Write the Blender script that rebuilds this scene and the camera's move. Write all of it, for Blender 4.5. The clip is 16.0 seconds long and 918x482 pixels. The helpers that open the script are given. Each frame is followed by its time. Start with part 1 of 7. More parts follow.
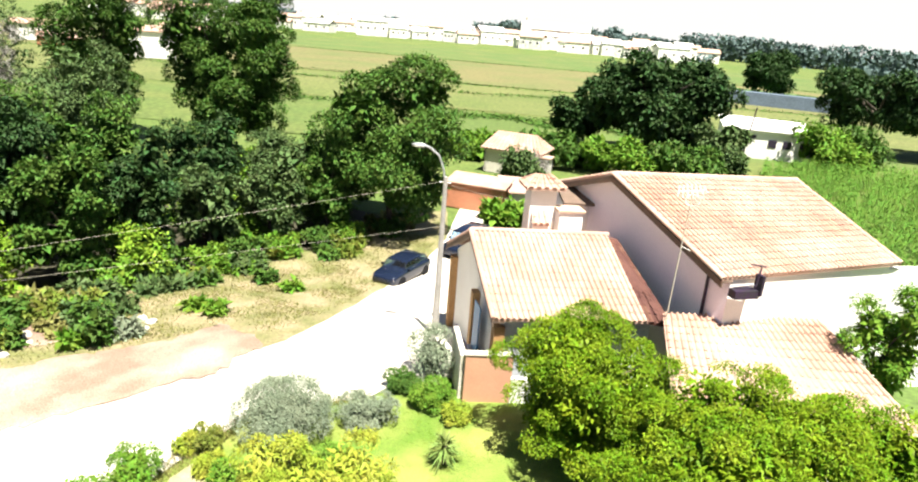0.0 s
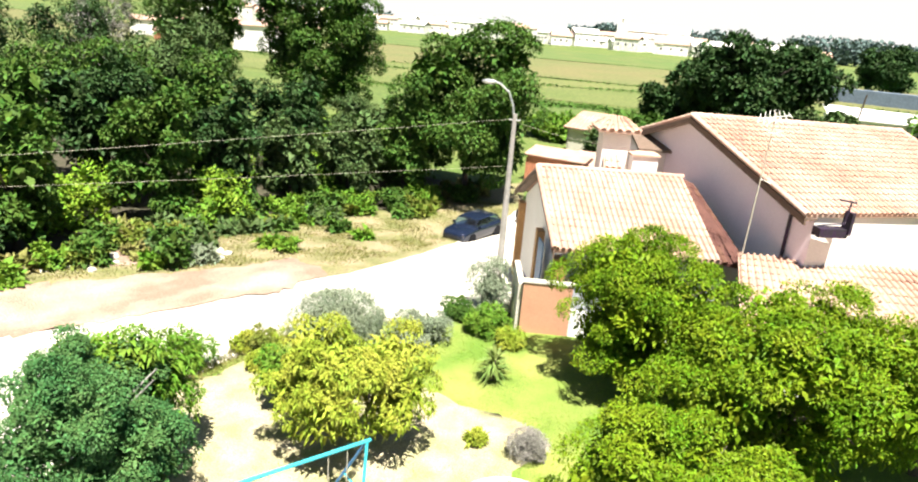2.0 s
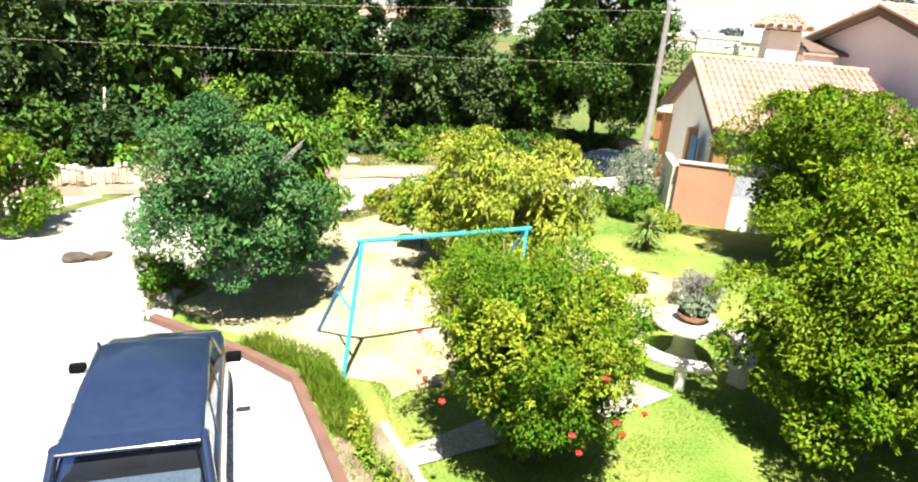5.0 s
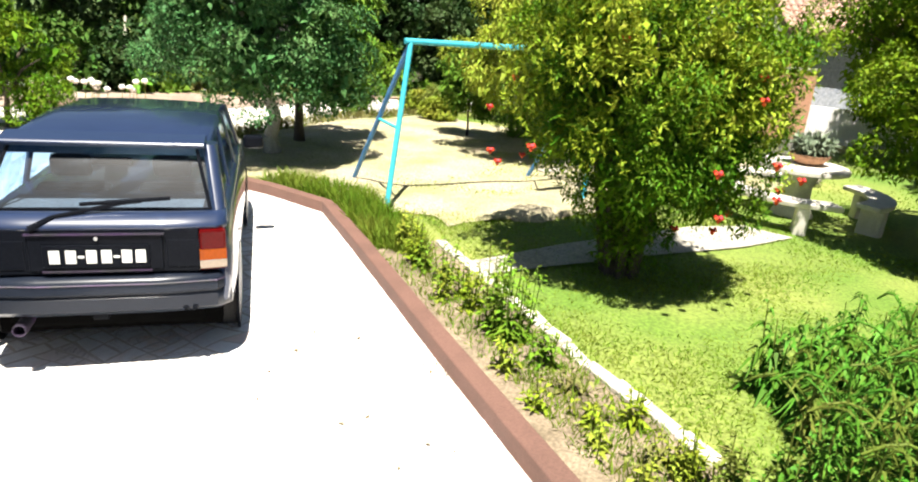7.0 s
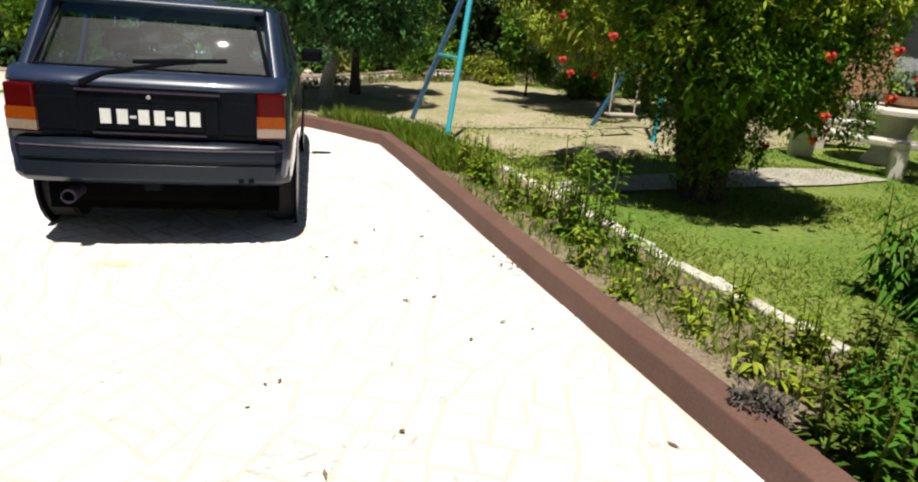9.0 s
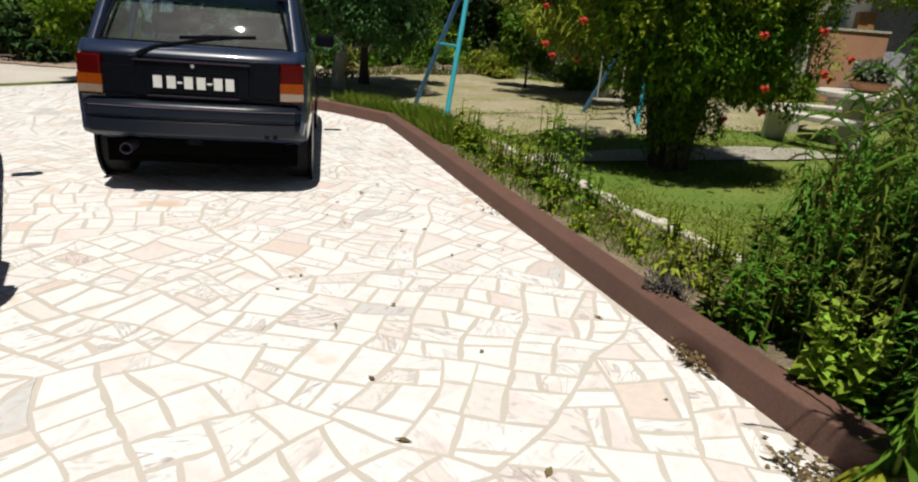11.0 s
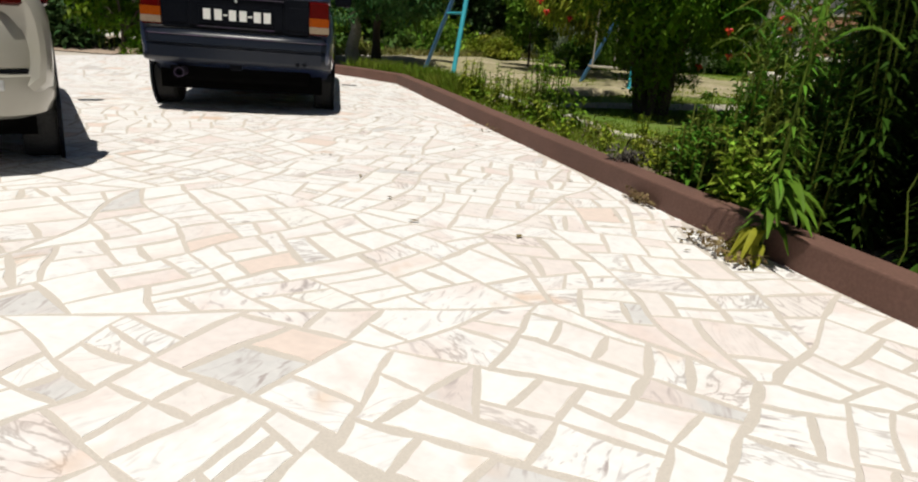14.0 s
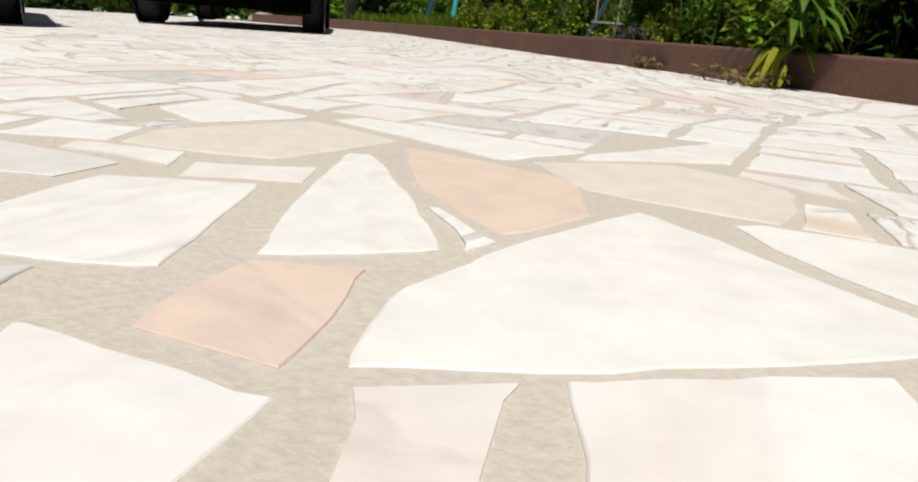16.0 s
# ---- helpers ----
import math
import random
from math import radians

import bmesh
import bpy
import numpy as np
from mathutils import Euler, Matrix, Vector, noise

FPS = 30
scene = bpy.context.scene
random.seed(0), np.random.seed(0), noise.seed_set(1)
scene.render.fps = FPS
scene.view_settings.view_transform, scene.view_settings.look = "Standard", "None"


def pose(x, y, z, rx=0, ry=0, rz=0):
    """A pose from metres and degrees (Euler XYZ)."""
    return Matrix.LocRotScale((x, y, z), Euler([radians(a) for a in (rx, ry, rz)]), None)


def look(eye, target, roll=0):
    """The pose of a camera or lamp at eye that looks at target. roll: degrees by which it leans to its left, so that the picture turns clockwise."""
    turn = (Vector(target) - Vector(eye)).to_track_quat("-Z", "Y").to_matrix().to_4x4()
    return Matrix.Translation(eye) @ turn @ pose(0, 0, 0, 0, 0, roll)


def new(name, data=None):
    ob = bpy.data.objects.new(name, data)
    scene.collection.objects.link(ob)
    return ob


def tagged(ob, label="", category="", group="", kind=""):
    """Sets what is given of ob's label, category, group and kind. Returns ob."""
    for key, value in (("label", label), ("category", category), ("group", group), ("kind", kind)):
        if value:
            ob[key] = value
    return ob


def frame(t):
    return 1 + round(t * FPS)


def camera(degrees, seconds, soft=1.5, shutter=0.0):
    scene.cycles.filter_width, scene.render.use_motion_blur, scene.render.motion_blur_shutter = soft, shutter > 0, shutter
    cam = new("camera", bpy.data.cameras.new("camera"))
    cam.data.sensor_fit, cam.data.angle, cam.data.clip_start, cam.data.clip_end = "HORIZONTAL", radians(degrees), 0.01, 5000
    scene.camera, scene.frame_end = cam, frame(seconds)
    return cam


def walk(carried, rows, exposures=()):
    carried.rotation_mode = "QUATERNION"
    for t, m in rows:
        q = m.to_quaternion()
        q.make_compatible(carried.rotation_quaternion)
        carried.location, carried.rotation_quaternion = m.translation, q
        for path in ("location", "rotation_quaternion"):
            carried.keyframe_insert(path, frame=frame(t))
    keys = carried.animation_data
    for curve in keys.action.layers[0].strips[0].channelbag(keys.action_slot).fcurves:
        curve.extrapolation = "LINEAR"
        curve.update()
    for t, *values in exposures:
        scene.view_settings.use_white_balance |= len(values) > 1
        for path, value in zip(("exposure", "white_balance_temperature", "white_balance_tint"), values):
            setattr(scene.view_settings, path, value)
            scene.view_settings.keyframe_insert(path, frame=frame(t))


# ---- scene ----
EXPOSURES = [(0, 1.65), (4.2, 1.65), (6.6, 1.58), (7, 1.45), (7.5, 1.1), (8, 0.6), (9.2, 0.2), (11.3, -0.3), (14.5, -0.3), (16, -0.4)]
cam = camera(69.70, 16.0, soft=2.05)
PATH = [
    (0.0, 0.708, -0.965, 12.815, 71.70, -4.44, 5.48),
    (0.5, 1.280, -0.925, 12.309, 71.64, -4.38, 7.14),
    (1.0, 1.558, -0.887, 11.622, 71.55, -4.44, 9.49),
    (1.5, 1.776, -1.090, 10.821, 71.49, -4.53, 11.68),
    (2.0, 1.857, -1.285, 10.111, 71.50, -4.39, 13.31),
    (2.5, 1.798, -1.372, 9.293, 71.54, -4.44, 14.76),
    (3.0, 1.825, -1.676, 8.472, 71.49, -4.53, 16.50),
    (3.5, 1.759, -1.708, 7.713, 71.49, -4.44, 18.45),
    (4.0, 1.699, -1.689, 6.962, 71.41, -4.29, 20.44),
    (4.2, 1.621, -1.668, 6.702, 71.32, -4.31, 21.19),
    (6.3, 0.228, -0.828, 3.267, 71.79, -4.74, 23.91),
    (6.5, 0.272, -0.775, 2.996, 71.82, -4.58, 24.23),
    (7.0, 0.332, -0.626, 2.358, 71.63, -4.50, 24.84),
    (7.5, 0.302, -0.476, 1.884, 71.33, -4.41, 27.05),
    (8.0, 0.237, -0.411, 1.733, 71.30, -4.43, 28.12),
    (8.5, 0.230, -0.497, 1.718, 71.37, -4.35, 28.68),
    (9.0, 0.173, -0.538, 1.487, 71.27, -4.44, 29.09),
    (9.2, 0.158, -0.525, 1.417, 71.41, -4.45, 29.27),
    (11.5, 0.954, -1.435, 1.382, 71.27, -4.48, 30.09),
    (12.0, 1.096, -1.554, 1.378, 71.29, -4.52, 30.26),
    (12.5, 1.218, -1.737, 1.341, 71.38, -4.48, 30.34),
    (13.0, 1.277, -1.874, 1.296, 71.42, -4.51, 30.47),
    (13.5, 1.365, -2.073, 1.167, 71.45, -4.54, 30.61),
    (14.0, 1.350, -2.082, 0.906, 71.54, -4.54, 30.72),
    (14.5, 1.315, -1.950, 0.683, 71.58, -4.52, 30.84),
    (15.0, 1.363, -1.928, 0.495, 71.65, -4.47, 30.94),
    (15.5, 1.442, -2.006, 0.319, 71.70, -4.58, 31.01),
    (16.0, 1.429, -1.945, 0.160, 71.83, -4.57, 31.08),
]
walk(cam, [(t, pose(x, y, z, rx, ry, rz)) for t, x, y, z, rx, ry, rz in PATH], EXPOSURES)

# ---- light ----
SUN = Vector((0.155, -0.335, 1.0)).normalized()
world = bpy.data.worlds.new("sky")
scene.world = world
world.use_nodes = True
wn = world.node_tree
wn.nodes.clear()
sky = wn.nodes.new("ShaderNodeTexSky")
sky.sky_type = "NISHITA"
sky.sun_disc = False
sky.sun_elevation = math.asin(SUN.z)
sky.sun_rotation = math.atan2(SUN.x, SUN.y)
sky.dust_density, sky.air_density = 1.0, 1.0
bg = wn.nodes.new("ShaderNodeBackground")
bg.inputs["Strength"].default_value = 0.026
wo = wn.nodes.new("ShaderNodeOutputWorld")
# white summer haze that thickens towards the horizon
tc, sep = wn.nodes.new("ShaderNodeTexCoord"), wn.nodes.new("ShaderNodeSeparateXYZ")
hz = wn.nodes.new("ShaderNodeMapRange")
hz.inputs["From Min"].default_value, hz.inputs["From Max"].default_value = 0.07, 0.125
hz.inputs["To Min"].default_value, hz.inputs["To Max"].default_value = 1.0, 0.0
hmix = wn.nodes.new("ShaderNodeMix")
hmix.data_type = "RGBA"
hmix.inputs["B"].default_value = (13.0, 12.8, 12.2, 1)
wn.links.new(tc.outputs["Generated"], sep.inputs[0])
wn.links.new(sep.outputs["Z"], hz.inputs["Value"])
wn.links.new(hz.outputs[0], hmix.inputs["Factor"])
wn.links.new(sky.outputs[0], hmix.inputs["A"])
wn.links.new(hmix.outputs["Result"], bg.inputs[0])
wn.links.new(bg.outputs[0], wo.inputs[0])
sun = new("sun", bpy.data.lights.new("sun", "SUN"))
sun.data.energy, sun.data.angle, sun.data.color = 5.0, radians(0.5), (1.0, 0.95, 0.86)
sun.matrix_world = look(SUN * 80, (0, 0, 0))

# ---- materials ----


def material(name, base, second=None, rough=0.8, metal=0.0, scale=6.0, fine=60.0, bump=0.2, amount=0.55, island=0.0, objrand=0.0,
             fine_amount=0.35, coat=0.0, spec=0.5, translucent=0.0):
    """Base colour mixed with a second at a broad and a fine scale, with relief of the fine grain."""
    m = bpy.data.materials.new(name)
    m.use_nodes = True
    nt = m.node_tree
    nd, ln = nt.nodes, nt.links
    b = nd["Principled BSDF"]
    second = second or tuple(c * 0.7 for c in base)
    geo = nd.new("ShaderNodeNewGeometry")
    big = nd.new("ShaderNodeTexNoise")
    big.inputs["Scale"].default_value, big.inputs["Detail"].default_value = scale, 5
    small = nd.new("ShaderNodeTexNoise")
    small.inputs["Scale"].default_value, small.inputs["Detail"].default_value = fine, 4
    for n in (big, small):
        ln.new(geo.outputs["Position"], n.inputs["Vector"])
    ramp = nd.new("ShaderNodeMapRange")
    ramp.inputs["From Min"].default_value, ramp.inputs["From Max"].default_value = 0.38, 0.66
    ramp.inputs["To Max"].default_value = amount
    ln.new(big.outputs["Fac"], ramp.inputs["Value"])
    mix = nd.new("ShaderNodeMix")
    mix.data_type = "RGBA"
    mix.inputs["A"].default_value, mix.inputs["B"].default_value = (*base, 1), (*second, 1)
    ln.new(ramp.outputs[0], mix.inputs["Factor"])
    out = mix.outputs["Result"]
    hsv = nd.new("ShaderNodeHueSaturation")
    ln.new(out, hsv.inputs["Color"])
    val = nd.new("ShaderNodeMapRange")
    val.inputs["From Min"].default_value, val.inputs["From Max"].default_value = 0.3, 0.7
    val.inputs["To Min"].default_value, val.inputs["To Max"].default_value = 1 - fine_amount, 1 + fine_amount
    ln.new(small.outputs["Fac"], val.inputs["Value"])
    vout = val.outputs[0]
    if island or objrand:
        if island:
            rnd, k = geo.outputs["Random Per Island"], island
        else:
            rnd, k = nd.new("ShaderNodeObjectInfo").outputs["Random"], objrand
        r = nd.new("ShaderNodeMapRange")
        r.inputs["To Min"].default_value, r.inputs["To Max"].default_value = 1 - k, 1 + k
        ln.new(rnd, r.inputs["Value"])
        mul = nd.new("ShaderNodeMath")
        mul.operation = "MULTIPLY"
        ln.new(vout, mul.inputs[0])
        ln.new(r.outputs[0], mul.inputs[1])
        vout = mul.outputs[0]
        h = nd.new("ShaderNodeMapRange")
        h.inputs["To Min"].default_value, h.inputs["To Max"].default_value = 0.5 - k * 0.06, 0.5 + k * 0.06
        ln.new(rnd, h.inputs["Value"])
        ln.new(h.outputs[0], hsv.inputs["Hue"])
    ln.new(vout, hsv.inputs["Value"])
    ln.new(hsv.outputs[0], b.inputs["Base Color"])
    b.inputs["Roughness"].default_value, b.inputs["Metallic"].default_value = rough, metal
    b.inputs["Coat Weight"].default_value = coat
    b.inputs["Coat Roughness"].default_value = 0.05
    b.inputs["Specular IOR Level"].default_value = spec
    if bump:
        bp = nd.new("ShaderNodeBump")
        bp.inputs["Strength"].default_value, bp.inputs["Distance"].default_value = bump, 0.01
        ln.new(small.outputs["Fac"], bp.inputs["Height"])
        ln.new(bp.outputs[0], b.inputs["Normal"])
    if translucent:
        tr = nd.new("ShaderNodeBsdfTranslucent")
        ln.new(hsv.outputs[0], tr.inputs["Color"])
        ms = nd.new("ShaderNodeMixShader")
        ms.inputs[0].default_value = translucent
        ln.new(b.outputs[0], ms.inputs[1])
        ln.new(tr.outputs[0], ms.inputs[2])
        ln.new(ms.outputs[0], nd["Material Output"].inputs["Surface"])
    return m


def glass(name, tint=(0.6, 0.7, 0.72), rough=0.005, dust=0.0, sheen=0.0):
    m = bpy.data.materials.new(name)
    m.use_nodes = True
    nd, ln = m.node_tree.nodes, m.node_tree.links
    nd.clear()
    o = nd.new("ShaderNodeOutputMaterial")
    t, g = nd.new("ShaderNodeBsdfTransparent"), nd.new("ShaderNodeBsdfGlossy")
    mx, lw, pw, f = nd.new("ShaderNodeMixShader"), nd.new("ShaderNodeLayerWeight"), nd.new("ShaderNodeMath"), nd.new("ShaderNodeMapRange")
    lw.inputs["Blend"].default_value = 0.5
    pw.operation = "POWER"
    pw.inputs[1].default_value = 4.0
    ln.new(lw.outputs["Facing"], pw.inputs[0]), ln.new(pw.outputs[0], f.inputs["Value"])
    f.inputs["To Min"].default_value, f.inputs["To Max"].default_value = 0.04, 0.8
    t.inputs[0].default_value = (*tint, 1)
    g.inputs["Roughness"].default_value = rough
    # a film of dust on the pane, its pale diffuse also standing in for reflected sky
    du, dm = nd.new("ShaderNodeBsdfDiffuse"), nd.new("ShaderNodeMixShader")
    du.inputs[0].default_value = (0.55, 0.56, 0.58, 1)
    dm.inputs[0].default_value = dust
    ln.new(t.outputs[0], dm.inputs[1])
    ln.new(du.outputs[0], dm.inputs[2])
    # dull sheen of the film
    sh, sm = nd.new("ShaderNodeBsdfGlossy"), nd.new("ShaderNodeMixShader")
    sh.inputs["Roughness"].default_value = 0.42
    sm.inputs[0].default_value = sheen
    ln.new(dm.outputs[0], sm.inputs[1]), ln.new(sh.outputs[0], sm.inputs[2])
    ln.new(f.outputs[0], mx.inputs[0])
    ln.new(sm.outputs[0], mx.inputs[1])
    ln.new(g.outputs[0], mx.inputs[2])
    ln.new(mx.outputs[0], o.inputs[0])
    return m


def leaf_mat(name, base, second, k=0.3, spec=0.1, rough=0.55, tr=0.25):
    return material(name, base, second, rough=rough, scale=1.2, fine=9.0, bump=0.0, amount=0.8, island=k, fine_amount=0.2, spec=spec, translucent=tr)


M = {
    "meadow": material("meadow_grass", (0.075, 0.125, 0.02), (0.13, 0.15, 0.035), 0.95, scale=0.06, fine=2.5, bump=0.3, amount=0.9),
    "verge": material("verge_grass", (0.27, 0.22, 0.125), (0.135, 0.145, 0.045), 0.95, scale=0.5, fine=9, bump=0.5, amount=0.95),
    "sand": material("sandy_ground", (0.40, 0.345, 0.23), (0.24, 0.24, 0.09), 0.95, scale=1.1, fine=25, bump=0.4, amount=0.8),
    "lawn": material("lawn_turf", (0.10, 0.18, 0.018), (0.24, 0.265, 0.06), 0.95, scale=0.45, fine=30, bump=0.5, amount=0.95),
    "road": material("pale_road", (0.64, 0.595, 0.53), (0.47, 0.42, 0.36), 0.9, scale=0.4, fine=40, bump=0.15, fine_amount=0.12),
    "reddirt": material("red_dirt", (0.25, 0.165, 0.118), (0.42, 0.34, 0.265), 0.95, scale=0.4, fine=18, bump=0.4, amount=0.8),
    "soil": material("bed_soil", (0.27, 0.21, 0.14), (0.13, 0.10, 0.06), 0.95, scale=3, fine=45, bump=0.8, amount=0.8),
    # litter brown kept dark, with the shade of the wood in the colour
    "litter": material("leaf_litter_shaded", (0.06, 0.052, 0.03), (0.04, 0.045, 0.02), 0.95, scale=0.8, fine=14, bump=0.6),
    "mortar": material("mortar", (0.64, 0.585, 0.525), (0.57, 0.53, 0.47), 0.9, scale=2.0, fine=160, bump=0.25, fine_amount=0.06),
    "kerb": material("kerb_brown", (0.16, 0.083, 0.062), (0.11, 0.058, 0.043), 0.8, scale=3, fine=70, bump=0.2, fine_amount=0.15),
    "edging": material("edging_white", (0.62, 0.58, 0.50), (0.40, 0.36, 0.28), 0.9, scale=5, fine=50, bump=0.5),
    "tile": material("roof_tile", (0.42, 0.255, 0.185), (0.51, 0.365, 0.29), 0.85, scale=0.5, fine=25, bump=0.2, amount=0.9, island=0.12, fine_amount=0.15),
    # red tile colour taken darker to hold the shade beside the higher wall
    "tileshaded": material("roof_tile_red_shaded", (0.085, 0.032, 0.022), (0.12, 0.05, 0.034), 0.85, scale=1.2, fine=25, bump=0.2, amount=0.7, island=0.25),
    # pink shifted to lavender, the skylight on this wall put into the colour
    "pink": material("wall_pink_skylit", (0.90, 0.85, 0.93), (0.86, 0.80, 0.89), 0.9, scale=0.8, fine=20, bump=0.1, fine_amount=0.05),
    "white": material("wall_whitewash", (0.84, 0.82, 0.78), (0.76, 0.74, 0.69), 0.9, scale=0.7, fine=20, bump=0.1, fine_amount=0.06),
    "cream": material("wall_cream", (0.62, 0.58, 0.50), (0.50, 0.46, 0.38), 0.9, scale=0.7, fine=20, bump=0.1),
    "ochre": material("ochre_stone", (0.42, 0.24, 0.10), (0.32, 0.17, 0.07), 0.85, scale=2.5, fine=30, bump=0.2),
    "terracotta": material("terracotta_plaster", (0.56, 0.30, 0.19), (0.46, 0.24, 0.15), 0.9, scale=1.4, fine=25, bump=0.2, fine_amount=0.1),
    "tilewall": material("grey_wall_tiles", (0.50, 0.52, 0.56), (0.30, 0.33, 0.40), 0.4, scale=14, fine=40, bump=0.05, amount=0.7),
    "brick": material("red_brick", (0.50, 0.20, 0.11), (0.38, 0.16, 0.09), 0.9, scale=3, fine=30, bump=0.3),
    "darkwood": material("dark_eave_wood", (0.16, 0.11, 0.08), (0.10, 0.07, 0.05), 0.8, scale=4, fine=40),
    "bark": material("bark", (0.085, 0.066, 0.05), (0.045, 0.036, 0.028), 0.95, scale=5, fine=40, bump=0.8),
    "concrete": material("pole_concrete", (0.34, 0.325, 0.30), (0.25, 0.24, 0.21), 0.9, scale=3, fine=50, bump=0.2),
    "stone": material("cast_stone", (0.66, 0.62, 0.55), (0.50, 0.47, 0.40), 0.9, scale=4, fine=60, bump=0.3, fine_amount=0.15),
    "rock": material("pale_rock", (0.58, 0.54, 0.46), (0.36, 0.33, 0.27), 0.9, scale=4, fine=40, bump=0.6),
    "turq": material("turquoise_paint", (0.046, 0.44, 0.53), (0.038, 0.35, 0.45), 0.45, scale=6, fine=60, bump=0.05, fine_amount=0.1),
    "bluepaint": material("blue_paint", (0.06, 0.20, 0.42), (0.05, 0.16, 0.34), 0.45, scale=6, fine=60, bump=0.05, fine_amount=0.1),
    "rope": material("rope", (0.48, 0.44, 0.36), None, 0.9),
    "steel": material("galvanised_steel", (0.55, 0.56, 0.56), (0.42, 0.43, 0.43), 0.45, metal=0.8, fine_amount=0.1, bump=0.05),
    "iron": material("dark_iron", (0.03, 0.03, 0.035), (0.05, 0.01, 0.08), 0.6, metal=0.3, bump=0.1),
    "black": material("black_plastic", (0.005, 0.006, 0.009), (0.008, 0.009, 0.012), 0.3, bump=0.02, fine_amount=0.2, spec=0.04),
    # near black without gloss, the shade under the cars put into the colour
    "under": material("underbody_shade", (0.003, 0.003, 0.003), (0.005, 0.005, 0.005), 0.95, bump=0.2, fine_amount=0.2, spec=0.0),
    "bumper": material("bumper_plastic", (0.010, 0.014, 0.024), (0.014, 0.018, 0.028), 0.3, bump=0.03, fine_amount=0.15, spec=0.28),
    "rubber": material("tyre_rubber", (0.022, 0.022, 0.022), (0.04, 0.038, 0.035), 0.85, bump=0.2),
    "carblack": material("car_paint_blue_black", (0.014, 0.026, 0.066), (0.018, 0.030, 0.072), 0.34, metal=0.0, scale=2, fine=8, bump=0.0, fine_amount=0.08, spec=0.5, coat=1.0),
    "carblue": material("car_paint_dark_blue", (0.008, 0.013, 0.03), (0.01, 0.016, 0.034), 0.14, metal=0.0, scale=2, fine=8, bump=0.0, fine_amount=0.08, coat=0.2),
    "carbeige": material("car_paint_beige", (0.36, 0.345, 0.295), (0.33, 0.315, 0.27), 0.35, metal=0.25, scale=2, fine=8, bump=0.0, fine_amount=0.05, coat=0.6),
    "seat": material("seat_cloth", (0.013, 0.017, 0.024), (0.009, 0.012, 0.017), 0.95),
    "bluegrey": material("parcel_shelf_cloth", (0.10, 0.115, 0.135), (0.08, 0.09, 0.105), 0.95),
    "lampred": material("lamp_red", (0.075, 0.002, 0.002), (0.06, 0.002, 0.002), 0.2, bump=0.0, spec=0.15, coat=0.0, fine_amount=0.1),
    "lamporange": material("lamp_amber", (0.27, 0.052, 0.004), (0.22, 0.042, 0.004), 0.2, bump=0.0, spec=0.15, coat=0.0, fine_amount=0.1),
    "lampclear": material("lamp_clear", (0.28, 0.21, 0.15), (0.23, 0.17, 0.12), 0.15, bump=0.0, coat=1.0, fine_amount=0.1),
    "platewhite": material("plate_white", (0.75, 0.75, 0.72), (0.68, 0.68, 0.65), 0.5, bump=0.0, fine_amount=0.05),
    "clay": material("clay_bowl", (0.40, 0.22, 0.13), (0.30, 0.16, 0.09), 0.85, scale=5, fine=40),
    "flower": material("red_flower", (0.60, 0.03, 0.012), (0.50, 0.02, 0.012), 0.6, island=0.2, bump=0.0),
    "village": material("village_wall", (0.78, 0.76, 0.72), (0.66, 0.63, 0.58), 0.9, scale=0.08, fine=0.6, bump=0.0),
    "bloom": material("white_bloom", (0.80, 0.78, 0.72), (0.70, 0.68, 0.60), 0.7, bump=0.0),
    "path": material("old_concrete_path", (0.42, 0.39, 0.33), (0.30, 0.28, 0.21), 0.9, scale=2, fine=30, bump=0.3),
    # lightened towards blue: the haze of distance is mixed into this colour
    "far": material("hazed_distant_wood", (0.10, 0.15, 0.14), (0.065, 0.11, 0.105), 0.95, scale=0.05, fine=0.4, bump=0.0),
    "corn": leaf_mat("maize_leaf", (0.075, 0.17, 0.022), (0.12, 0.20, 0.03), tr=0.07),
    "drygrass": leaf_mat("dry_grass_blade", (0.15, 0.165, 0.04), (0.26, 0.225, 0.09), tr=0.07),
    "oldleaf": leaf_mat("yellowing_leaf", (0.34, 0.36, 0.035), (0.46, 0.42, 0.07), tr=0.2),
    "lettuce": leaf_mat("lettuce_leaf", (0.26, 0.42, 0.04), (0.36, 0.48, 0.07), tr=0.3),
    "lime": leaf_mat("lime_leaf", (0.14, 0.26, 0.02), (0.22, 0.31, 0.035), tr=0.1),
    "crop": leaf_mat("field_crop", (0.15, 0.22, 0.05), (0.25, 0.25, 0.08), tr=0.07),
    "grassblade": leaf_mat("grass_blade", (0.15, 0.26, 0.02), (0.27, 0.31, 0.05), tr=0.4, spec=0.1),
    "weed": leaf_mat("weed_leaf", (0.10, 0.15, 0.02), (0.19, 0.20, 0.04), tr=0.07),
    "citrus": leaf_mat("citrus_leaf", (0.08, 0.16, 0.005), (0.175, 0.235, 0.011), tr=0.01),
    "privet": leaf_mat("privet_leaf", (0.042, 0.12, 0.036), (0.098, 0.185, 0.054), tr=0.0),
    "peach": leaf_mat("peach_leaf", (0.20, 0.27, 0.025), (0.34, 0.34, 0.05), tr=0.07),
    "shoot": leaf_mat("yellow_green_shoot", (0.19, 0.28, 0.016), (0.30, 0.34, 0.03), tr=0.1),
